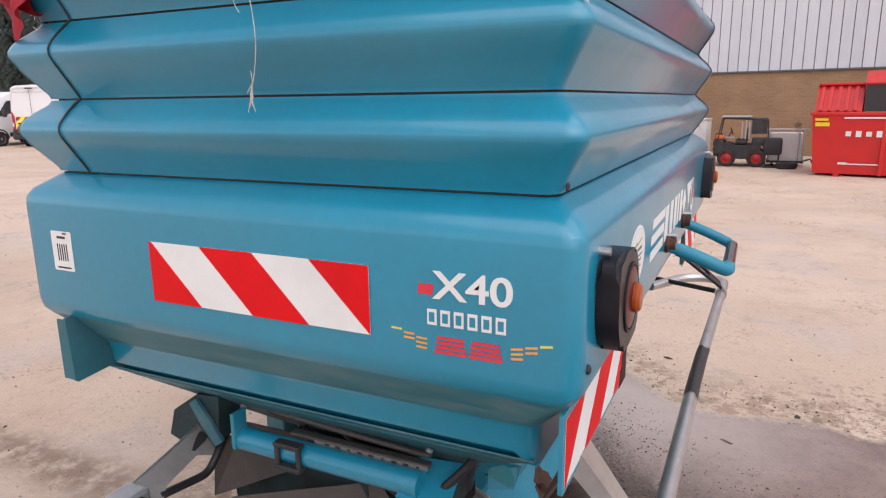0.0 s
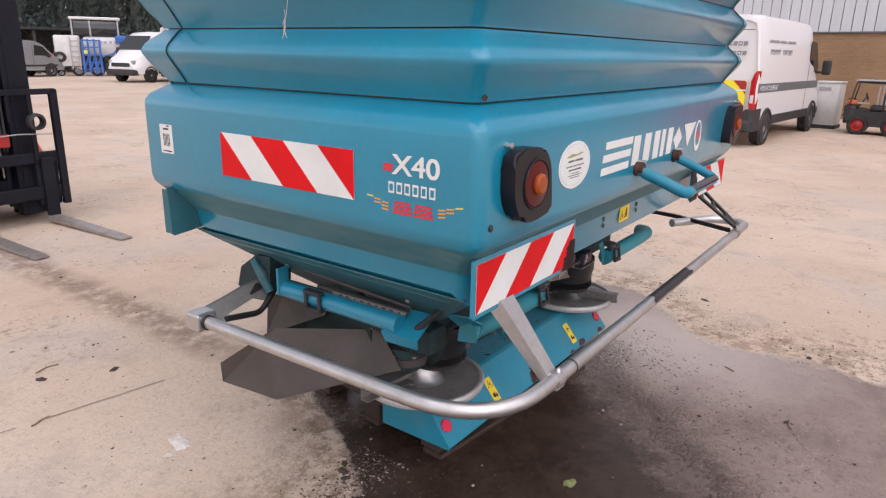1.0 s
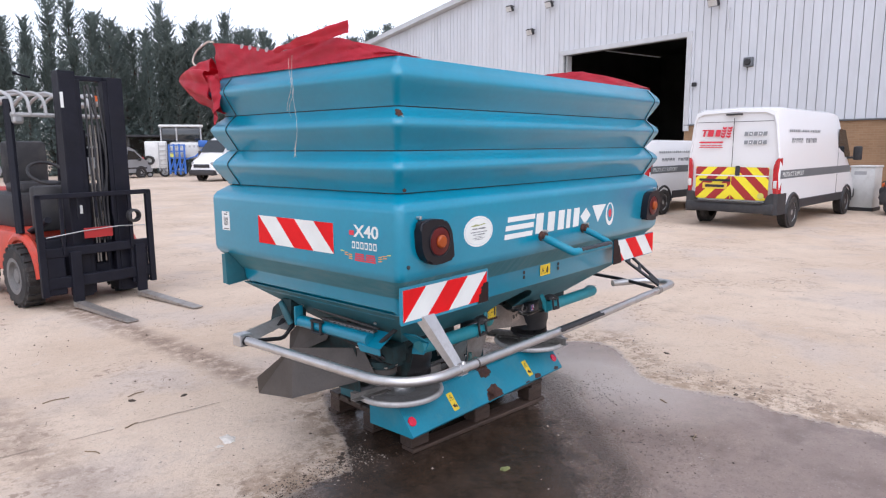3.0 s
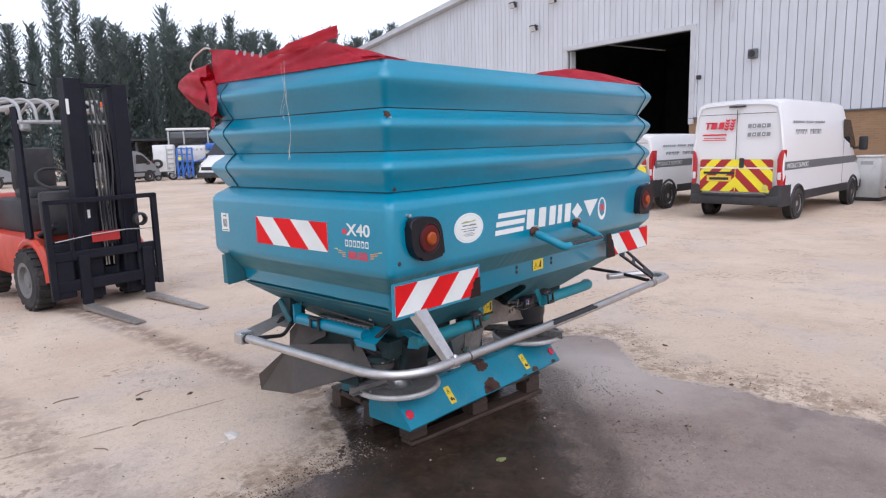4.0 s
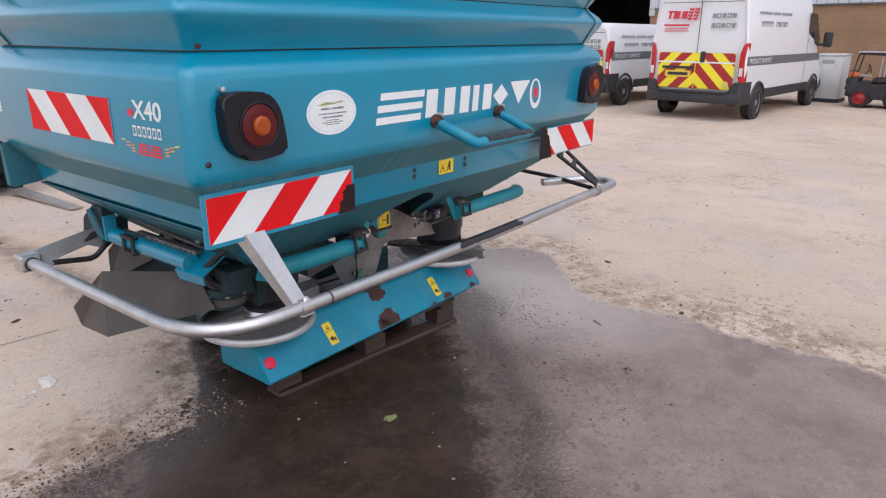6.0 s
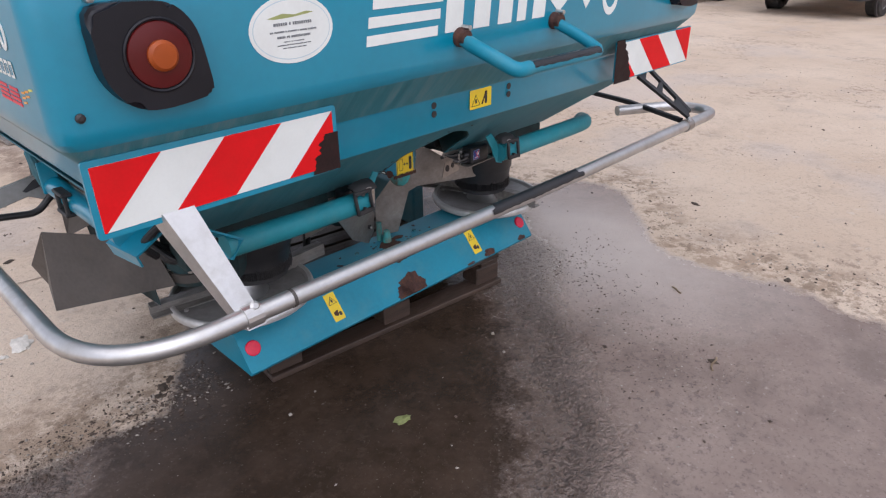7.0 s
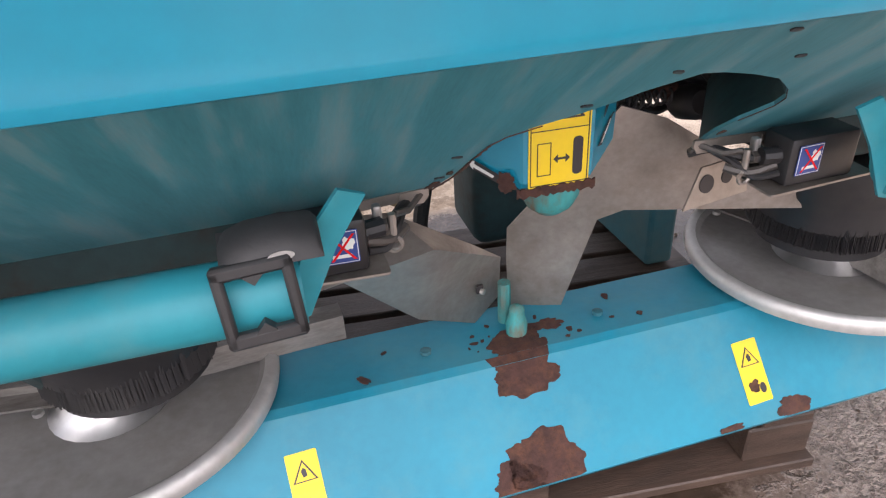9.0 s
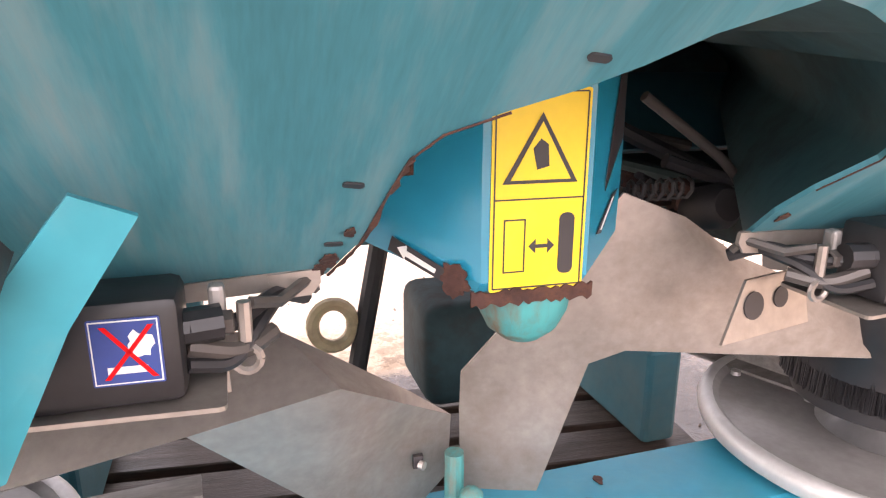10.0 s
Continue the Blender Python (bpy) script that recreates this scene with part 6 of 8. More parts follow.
def van(loc, rz, length=5.9, height=2.5, axle=0.98, base=3.78, livery=True, paint=None, label="", screen=True, chevron=True):
    """Panel van; local x runs forward from the rear axle's middle."""
    paint = paint or VAN_WHITE
    v = thing("panel_van", label, "van", loc, rz, "vans in the yard")
    xr, xf, hw = -axle, length - axle, 1.01
    k = height / 2.5

    def sec(x, z0, z1, w0, w1, r=0.12):
        zb = z0 + 0.5 * (z1 - z0)
        pts = [(-w0, z0), (w0, z0), (w0 + 0.02, zb * 0.8), (w0 + 0.01, zb)]
        pts += [(w1 + 0.0, z1 - r * 1.6), (w1 - r * 0.35, z1 - r * 0.45), (w1 - r * 1.3, z1 - 0.01), (0, z1 + 0.02)]
        half = pts[1:]
        ring_ = half + [(-a, b) for a, b in half[-2::-1]]
        return [(x, a, b) for a, b in ring_]
    rings = [sec(xr + 0.10, 0.5, 2.44 * k, hw - 0.05, 0.87, 0.16), sec(xr + 0.05, 0.5, 2.40 * k, hw - 0.03, 0.89, 0.16), sec(xr + 0.07, 0.46, 2.46 * k, hw - 0.005, 0.925, 0.15), sec(xr + 0.22, 0.44, 2.50 * k, hw, 0.945, 0.13), sec(xr + 0.6, 0.42, 2.51 * k, hw, 0.945),
             sec(xf - 2.3, 0.42, 2.5 * k, hw, 0.94), sec(xf - 1.85, 0.42, 2.46 * k, hw, 0.92), sec(xf - 1.45, 0.42, 2.28 * k, hw, 0.86), sec(xf - 0.85, 0.42, 1.62 * k, hw, 0.88, 0.1),
             sec(xf - 0.62, 0.42, 1.38, hw - 0.01, 0.90, 0.1), sec(xf - 0.2, 0.42, 1.20, hw - 0.08, 0.84, 0.1), sec(xf, 0.45, 0.95, hw - 0.2, 0.74, 0.1)]
    part("body", loft(bmesh.new(), rings), paint, v, "painted panel van body", 30)
    rb = frame_of((xr + 0.045, 0, 0), (0, -1, 0), (0, 0, 1))
    # rear doors: seam, hinges, chevrons, plate, lamps, bumper
    part("door_gap", P(rect(0.014, 1.62 * k + 0.1, 0, 0, 0, 1.42 * k + 0.02), 0.004, rb, -0.001), INK, v)
    part("door_gap", P(rect(1.66, 0.012, 0, 0, 0, 2.22 * k), 0.004, rb, -0.001), INK, v)
    part("brake_lamp", B((xr + 0.03, 0.0, 2.37 * k), (0.06, 0.36, 0.04), 0.01), TRIM_BLACK, v)
    if chevron:
        pan = part("chevron_panel", P(rect(1.62, 0.72, 0.02, 3, 0, 1.0), 0.003, rb, 0.001), CHEV_YELLOW, v, "yellow and maroon chevron panel")
        for sgn in (-1, 1):
            base_ = [(0.008, 0.64), (0.81, 0.64), (0.81, 1.36), (0.008, 1.36)] if sgn > 0 else [(-0.81, 0.64), (-0.008, 0.64), (-0.008, 1.36), (-0.81, 1.36)]
            for q in range(9):
                k0 = 0.64 + q * 0.46 - 0.12
                poly = cut_band(base_, k0, k0 + 0.23, sgn, 1)
                if len(poly) > 2:
                    part("chevron_band", P(poly, 0.002, rb, 0.004), CHEV_RED, pan)
        part("chevron_split", P(rect(1.62, 0.03, 0, 0, 0, 1.17), 0.002, rb, 0.0055), paint, pan)
        pl = part("number_plate", P(rect(0.56, 0.13, 0.01, 2, -0.36, 0.93), 0.012, rb, 0.006), PLATE_YELLOW, v, "yellow number plate with a plain bar")
        part("printed_bar", P(rect(0.44, 0.06, 0, 0, -0.36, 0.93), 0.002, rb, 0.0185), INK, pl)
        part("plate_lamp_bar", P(rect(0.7, 0.05, 0.01, 2, -0.36, 1.06), 0.03, rb, 0.004), TRIM_BLACK, v)
        part("door_pull", P(rect(0.1, 0.22, 0.03, 3, 0.14, 1.28), 0.02, rb, 0.004), TRIM_BLACK, v)
        part("round_sticker", P(disc(0.07, 0.07, 18, 0.66, 0.74), 0.002, rb, 0.006), LIME, v)
    for sgn in (-1, 1):
        tl = part("tail_light", loft(bmesh.new(), [[(xr + dx, sgn * yy, z) for dx, yy in ((0.03, hw - 0.115 + in_ * 0.8), (0.028, hw - 0.03), (0.07, hw + 0.006), (0.19, hw + 0.014), (0.19, hw - 0.06), (0.09, hw - 0.115 + in_ * 0.8))]
                                                   for z, in_ in ((0.80, 0.03), (0.92, 0.0), (1.36, 0.0), (1.50, 0.05), (1.56, 0.10))]), LAMP_RED, v, "tall red tail light with a clear band", 30)
        part("clear_band", B((xr + 0.026, sgn * (hw - 0.065), 1.00), (0.02, 0.07, 0.16), 0.008), TANK_WHITE, tl)
    bp_ = part("bumper", B((xr + 0.02, 0, 0.47), (0.26, 1.96, 0.22), 0.05), TRIM_BLACK, v, "black rear bumper", 40)
    part("bumper_step", B((xr - 0.02, 0, 0.585), (0.24, 1.5, 0.03), 0.01), TRIM_BLACK, bp_)
    for sgn in (-1, 1):
        part("bumper_corner", loft(bmesh.new(), [[(xr + dx, sgn * yy, z) for dx, yy in ((-0.05, hw - 0.24 + in_), (-0.03, hw - 0.05), (0.04, hw + 0.012), (0.52, hw + 0.018), (0.52, hw - 0.1), (0.10, hw - 0.24 + in_))]
                                                 for z, in_ in ((0.34, 0.0), (0.62, 0.0), (0.76, 0.06), (0.80, 0.12))]), TRIM_BLACK, bp_, "", 30)
    part("front_bumper", B((xf - 0.1, 0, 0.5), (0.42, 1.84, 0.3), 0.08), TRIM_BLACK, v, "", 40)
    part("grille", B((xf - 0.03, 0, 0.86), (0.1, 1.2, 0.2), 0.03), TRIM_BLACK, v)
    for sgn in (-1, 1):
        part("headlight", B((xf - 0.18, sgn * 0.72, 0.98), (0.3, 0.22, 0.22), 0.06), RIM, v, "", 40)
    for sgn in (-1, 1):
        y = sgn * (hw + 0.016)
        ms = frame_of((0, y, 0), (-sgn * -1 if False else (1 if sgn < 0 else -1), 0, 0), (0, 0, 1))
        q = 1 if sgn < 0 else -1
        part("side_skirt", B(((xr + xf) / 2 - 0.1, sgn * (hw + 0.0), 0.52), (base - 0.85, 0.06, 0.2), 0.02), TRIM_BLACK, v)
        st = part("side_stripe", P([(q * (xr + 0.1), 1.12), (q * (xf - 1.0), 1.12), (q * (xf - 1.0), 1.30), (q * (xr + 0.1), 1.30)][::q], 0.003, ms, 0.002), VAN_GREY, v, "dark grey stripe along the side") if livery else None
        glass = [(xf - 2.05, 1.42 * k), (xf - 1.0, 1.42 * k), (xf - 1.02, 1.52 * k), (xf - 1.55, 2.08 * k), (xf - 2.05, 2.10 * k)]
        part("side_window", P([(q * a, b) for a, b in glass][::q], 0.012, ms @ pose(0, 0, -0.05 - 0.0, 0, 0, 0), 0.012), CAR_GLASS, v, "dark cab side window")
        mirror = part("mirror", B((xf - 1.12, sgn * (hw + 0.2), 1.52 * k), (0.12, 0.2, 0.36), 0.04), TRIM_BLACK, v, "black door mirror", 40)
        part("mirror_arm", T([(xf - 1.1, sgn * hw * 0.95, 1.40 * k), (xf - 1.1, sgn * (hw + 0.16), 1.42 * k)], 0.03, 8), TRIM_BLACK, mirror)
        part("door_gap", P(rect(0.012, 1.5 * k, 0, 0, q * (xf - 2.1), 0.5 + 0.75 * k), 0.003, ms, 0.001), INK, v)
        if livery:
            part("side_lettering", moved(lettering("PRODUCT SUPPORT", 0.10), ms @ pose(q * (xr + 0.22) if q > 0 else -(xr + 1.6), 1.16, 0.006)), WHITE, st)
            z0 = 1.80 * k
            rows = [(q * (xr + 0.62 + 0.115 * e), z0 + 0.24, 0.075 if e not in (6, 11) else 0.015, 0.055) for e in range(18)]
            rows += [(q * (xr + 0.80 + 0.15 * e), z0 - 0.02, 0.115, 0.20) for e in range(5)] + [(q * (xr + 1.72 + 0.155 * e), z0, 0.12, 0.16) for e in range(5)]
            rows += [(q * (xf - 1.75), 0.98, 0.42, 0.05), (q * (xf - 2.3), 0.84, 0.7, 0.02)]
            bars(v, ms @ pose(0, 0, -0.035), rows, MARK_GREY)
            bars(v, ms @ pose(0, 0, -0.033), [(q * (xr + 0.80 + 0.15 * e), z0 - 0.02, 0.055, 0.11) for e in range(5)] + [(q * (xr + 1.72 + 0.155 * e), z0 + 0.01, 0.05, 0.07) for e in (0, 2, 4)], paint)
    if livery:
        for dx, w_ in ((-0.70, 0.045), (-0.60, 0.13), (-0.42, 0.11)):
            part("red_mark", P(slanted(dx - 0.18 * 2.0, 1.92 * k, w_, 0.15, 0.18), 0.003, rb, 0.001), PINK, v)
        part("red_mark", P(slanted(-0.74 - 0.36, 1.92 * k + 0.125, 0.19, 0.03, 0.18), 0.003, rb, 0.001), PINK, v)
        bars(v, rb, [(-0.50, 1.80 * k, 0.55, 0.035), (-0.5, 1.73 * k, 0.5, 0.018), (-0.5, 1.69 * k, 0.55, 0.018)], PINK)
        for q in range(4):
            for e in (0, 1):
                cx_, cz_ = -0.235 + 0.12 * e + 0.012 * q, 1.885 * k + 0.062 * q
                for sg in (-1, 1):
                    part("leaf_mark", P([(cx_, cz_), (cx_ + sg * 0.05, cz_ + 0.03), (cx_ + sg * 0.045, cz_ + 0.07), (cx_, cz_ + 0.045)][::sg], 0.003, rb, 0.001), PINK, v)
        for zc, wide in ((1.965, 0.50), (1.79, 0.50)):
            for q in range(5):
                part("grey_mark", P(slanted(0.24 + q * wide / 5 - 0.1 * zc * k, zc * k - 0.04, wide / 5 - 0.022, 0.085, 0.1), 0.003, rb, 0.001), MARK_GREY, v)
                if q % 2:
                    part("mark_gap", P(slanted(0.265 + q * wide / 5 - 0.1 * zc * k, zc * k - 0.015, wide / 5 - 0.07, 0.035, 0.1), 0.003, rb, 0.002), paint, v)
    # windscreen
    sc = [(xf - 1.42, -0.78, 2.24 * k), (xf - 1.42, 0.78, 2.24 * k), (xf - 0.82, 0.85, 1.58 * k), (xf - 0.82, -0.85, 1.58 * k)]
    off = Vector((0.035, 0, 0.05))
    part("windscreen", loft(bmesh.new(), [[Vector(p) + off * 0.4 for p in sc], [Vector(p) + off for p in sc]]), CAR_GLASS, v, "dark windscreen")
    for x in (0, base):
        for sgn in (-1, 1):
            wheel(v, x, sgn * (hw - 0.085), 0.345, 0.24)
            part("wheel_arch", T([(x + 0.42 * math.cos(a), sgn * (hw + 0.006), 0.345 + 0.42 * math.sin(a)) for a in (math.pi * t / 14 for t in range(15))], 0.035, 6), TRIM_BLACK, v)
            part("arch_shadow", lathe(bmesh.new(), [(0.40, 0), (0.40, 0.03), (0, 0.03)], 28, pose(x, sgn * (hw - 0.022), 0.36, -90 * sgn)), INK, v)
    return v


def silver_van(loc, rz):
    """Silver mid-size van seen from its side; local x forward, origin on the ground at its middle."""
    c = thing("silver_van", "silver mid-size van parked by the trees", "van", loc, rz)
    w = 0.92
    out = [(-2.45, 0.35), (2.35, 0.35), (2.45, 0.6), (2.38, 0.92), (1.85, 1.14), (1.12, 1.78), (0.75, 1.94), (0.3, 1.98), (-2.2, 1.98), (-2.42, 1.9), (-2.5, 1.0)]
    bm = bmesh.new()
    loft(bm, [[(x * s, y, 0.35 + (z - 0.35) * (1 if s == 1 else 0.985)) for x, z in out] for y, s in ((-w, 0.985), (-w + 0.06, 1), (w - 0.06, 1), (w, 0.985))])
    part("body", bm, SILVER, c, "silver painted van body", 25)
    for sgn in (-1, 1):
        m = frame_of((0, sgn * (w + 0.004), 0), (-sgn, 0, 0), (0, 0, 1))
        for win in ([(1.62, 1.16), (1.08, 1.66), (0.62, 1.74), (0.55, 1.16)],):
            pts = [(-sgn * a, b) for a, b in win]
            part("side_window", P(pts, 0.01, m, -0.002), CAR_GLASS, c, "dark side window")
        part("door_gap", P(rect(0.012, 1.3, 0, 0, -sgn * 0.48, 1.1), 0.003, m, 0.001), INK, c)
        part("body_rub", P(rect(3.9, 0.10, 0, 0, 0, 0.62), 0.012, m, 0.0), TRIM_BLACK, c)
        part("mirror", B((1.35, sgn * (w + 0.12), 1.15), (0.12, 0.2, 0.16), 0.04), TRIM_BLACK, c)
        for x in (-1.5, 1.5):
            wheel(c, x, sgn * (w - 0.075), 0.33, 0.22)
            part("arch_shadow", lathe(bmesh.new(), [(0.40, 0), (0.40, 0.02), (0, 0.02)], 24, pose(x, sgn * (w - 0.014), 0.35, -90 * sgn)), INK, c)
    part("windscreen", P(rect(1.5, 0.86), 0.01, frame_of((1.515, 0, 1.47), (0, -1, 0), (-0.73, 0, 0.64))), CAR_GLASS, c, "dark windscreen")
    return c


def forklift():
    f = thing("forklift_truck", "orange-red forklift truck with a dark mast and lowered forks", "forklift", (-0.14, 5.70, fall(-0.14, 5.9)), 3.0)
    # forks, local -y is ahead
    for x in (-0.28, 0.42):
        bm = bmesh.new()
        loft(bm, [[(x - 0.055, y, z0), (x + 0.055, y, z0), (x + 0.055, y, z1), (x - 0.055, y, z1)] for y, z0, z1 in ((-1.16, 0.035, 0.045), (-1.0, 0.03, 0.05), (-0.06, 0.03, 0.075), (0.0, 0.03, 0.09))])
        tine = part("fork", bm, FORK_STEEL, f, "worn steel fork tine near the ground")
        part("fork_shank", B((x, -0.02, 0.35), (0.11, 0.045, 0.54), 0.006, None, 1), FORK_DARK, tine, "dark upright of the fork")
    # carriage and load backrest
    car = part("carriage", B((-0.02, 0.02, 0.30), (1.16, 0.07, 0.12), 0.01), FORK_DARK, f, "dark carriage plate")
    part("carriage_bar", B((-0.02, 0.02, 0.62), (1.16, 0.06, 0.1), 0.01), FORK_DARK, car)
    bm = bmesh.new()
    for x in (-0.6, 0.56):
        box(bm, (x, -0.01, 0.70), (0.065, 0.05, 1.06), 0.006)
    box(bm, (-0.02, -0.01, 1.21), (1.2, 0.05, 0.05), 0.006)
    for x in (-0.38, 0.34):
        box(bm, (x, -0.01, 0.9), (0.03, 0.03, 0.6))
    for x in (-0.2, -0.02, 0.16):
        box(bm, (x, -0.005, 1.08), (0.022, 0.022, 0.24))
    part("load_backrest", bm, FORK_DARK, f, "dark welded load backrest")
    for x in (-0.47, 0.43):
        part("lift_bracket", B((x, 0.03, 0.42), (0.2, 0.06, 0.5), 0.02), FORK_DARK, car)
    part("warning_plate", B((-0.02, -0.02, 0.80), (0.30, 0.02, 0.11), 0.004), CHEV_RED, car, "red plate on the carriage")
    part("cross_wire", T([(-0.55, -0.03, 0.79), (-0.2, -0.045, 0.83), (0.2, -0.045, 0.85), (0.5, -0.03, 0.83)], 0.006, 6), RIM, car)
    part("hose_reel", lathe(bmesh.new(), [(0.05, -0.04), (0.075, -0.03), (0.075, 0.03), (0.05, 0.04)], 18, pose(0.37, -0.04, 0.95, 90)), TRIM_BLACK, car)
    # mast: nested channels, cross heads, cylinders, chains
    mast = part("mast", B((-0.165, 0.16, 1.30), (0.17, 0.17, 2.40), 0.008), FORK_DARK, f, "tall dark double mast")
    part("mast_channel", B((0.330, 0.16, 1.28), (0.17, 0.17, 2.36), 0.008), FORK_DARK, mast)
    for x in (-0.062, 0.227):
        part("inner_channel", B((x, 0.14, 1.27), (0.05, 0.11, 2.3), 0.005), FORK_DARK, mast)
    for z, d in ((2.44, 0.05), (1.65, 0.10), (0.35, 0.14)):
        part("cross_head", B((0.083, 0.20, z), (0.66 if d < 0.1 else 0.48, 0.06, d), 0.008), FORK_DARK, mast)
    for x in (-0.01, 0.17):
        part("lift_cylinder", T([(x, 0.19, 0.25), (x, 0.19, 1.9)], 0.032, 12), FORK_DARK, mast)
    for x in (0.03, 0.06, 0.115):
        part("lift_chain", B((x, 0.15, 1.2), (0.014, 0.012, 1.5)), FORK_STEEL, mast)
    for k in range(4):
        part("hose", T(bends([(0.02 + 0.045 * k, 0.12, 2.36), (0.0 + 0.06 * k, 0.08, 1.7), (0.03 + 0.04 * k, 0.09, 1.1), (0.05 + 0.03 * k, 0.06, 0.7)], 0.2), 0.011, 7), TRIM_BLACK, mast, "black hydraulic hose")
    for x in (-0.42, 0.40):
        part("tilt_cylinder", T([(x, 0.22, 0.95), (x, 0.75, 0.78)], 0.035, 10), FORK_DARK, mast, "dark tilt cylinder")
    part("hose", T(bends([(0.05, 0.13, 2.38), (0.14, 0.10, 1.9), (0.2, 0.1, 1.5), (0.08, 0.1, 1.0)], 0.2), 0.014, 8), TRIM_BLACK, mast)
    part("mast_label", B((-0.15, 0.07, 1.05), (0.05, 0.005, 0.09)), WHITE, mast)
    part("mast_label", B((-0.235, 0.07, 2.2), (0.03, 0.004, 0.16)), WHITE, mast)
    # chassis
    ch = part("chassis", B((-0.02, 1.45, 0.55), (1.06, 1.6, 0.5), 0.06), FORK_RED, f, "orange-red chassis", 40)
    part("front_axle", B((-0.02, 0.5, 0.45), (0.8, 0.3, 0.55), 0.03), FORK_DARK, f, "", 40)
    part("counterweight", B((-0.02, 2.3, 0.75), (1.08, 0.55, 0.95), 0.12), FORK_RED, f, "orange-red counterweight", 40)
    part("hood", B((-0.02, 1.65, 0.98), (0.8, 0.9, 0.42), 0.08), TRIM_BLACK, f, "", 40)
    part("dash", B((-0.02, 0.55, 1.05), (0.85, 0.16, 0.5), 0.05), TRIM_BLACK, f, "", 40)
    for sgn in (-1, 1):
        part("mudguard", T([(-0.02 + sgn * 0.53, 0.62 + 0.42 * math.cos(a), 0.34 + 0.42 * math.sin(a)) for a in (math.pi * t / 10 for t in range(11))], 0.05, 8), FORK_RED, ch)
    for x, y, r in ((-0.55, 0.62, 0.335), (0.51, 0.62, 0.335), (-0.5, 2.1, 0.27), (0.46, 2.1, 0.27)):
        m = pose(x, y, r, 0, -90 if x < 0 else 90)
        wh = part("wheel", lathe(bmesh.new(), [(r * 0.55, -0.11), (r * 0.9, -0.11), (r, -0.08), (r, 0.08), (r * 0.9, 0.11), (r * 0.6, 0.11)], 28, m), TYRE, f, "chunky black tyre", 40)
        part("rim", lathe(bmesh.new(), [(r * 0.60, 0.112), (r * 0.47, 0.108), (r * 0.44, 0.06), (r * 0.3, 0.04), (r * 0.22, 0.09), (0, 0.09)], 22, m), [FORK_RIM], wh, "", 40)
        bm = bmesh.new()
        for q in range(20):
            box(bm, (r * 1.0, 0, 0), (0.03, 0.05, 0.2), 0, m @ pose(0, 0, 0, 0, 0, 18 * q))
        part("tyre_tread", bm, TYRE, wh)
    # seat, steering wheel, guard
    st = part("seat", B((-0.02, 1.55, 1.24), (0.5, 0.5, 0.14), 0.05), TRIM_BLACK, f, "black seat", 40)
    part("seat_back", B((-0.02, 1.80, 1.52), (0.5, 0.14, 0.55), 0.06), TRIM_BLACK, st, "", 40)
    part("steering_wheel", T([(-0.10 + 0.2 * math.cos(a), 0.95 + 0.16 * math.sin(a), 1.42 + 0.12 * math.sin(a)) for a in (math.pi * t / 10 for t in range(21))], 0.018, 8), TRIM_BLACK, f)
    g = part("overhead_guard", T([(-0.58, 0.55, 0.8), (-0.52, 0.72, 2.22)], 0.045, 8), FORK_DARK, f, "dark overhead guard with curved bars")
    part("guard_post", T([(0.54, 0.55, 0.8), (0.48, 0.72, 2.22)], 0.045, 8), FORK_DARK, g)
    for x in (-0.55, 0.51):
        part("guard_post", T([(x, 2.15, 1.0), (x * 0.95, 1.95, 2.22)], 0.04, 8), FORK_DARK, g)
        part("guard_rail", T([(x * 0.95, 0.70, 2.22), (x * 0.95, 2.0, 2.22)], 0.035, 8), GREY_BOX, g)
    for q in range(7):
        x = -0.50 + 0.16 * q
        part("guard_bar", T(bends([(x, 0.62, 2.06), (x, 0.66, 2.24), (x, 0.95, 2.33), (x, 1.7, 2.33), (x, 1.98, 2.22)], 0.12, 5), 0.018, 8), GREY_BOX, g)
    part("front_rail", T([(-0.53, 0.63, 2.06), (0.49, 0.63, 2.06)], 0.022, 8), GREY_BOX, g)
    part("beacon", T([(0.42, 0.70, 2.24), (0.42, 0.70, 2.30)], 0.04, 12), ORANGE_PAINT, g)
    part("work_light", B((-0.46, 0.66, 2.02), (0.12, 0.08, 0.12), 0.03), RIM, g)
    part("mirror_arm", T([(-0.45, 0.25, 2.42), (-0.62, 0.2, 2.45)], 0.012, 6), FORK_DARK, g)


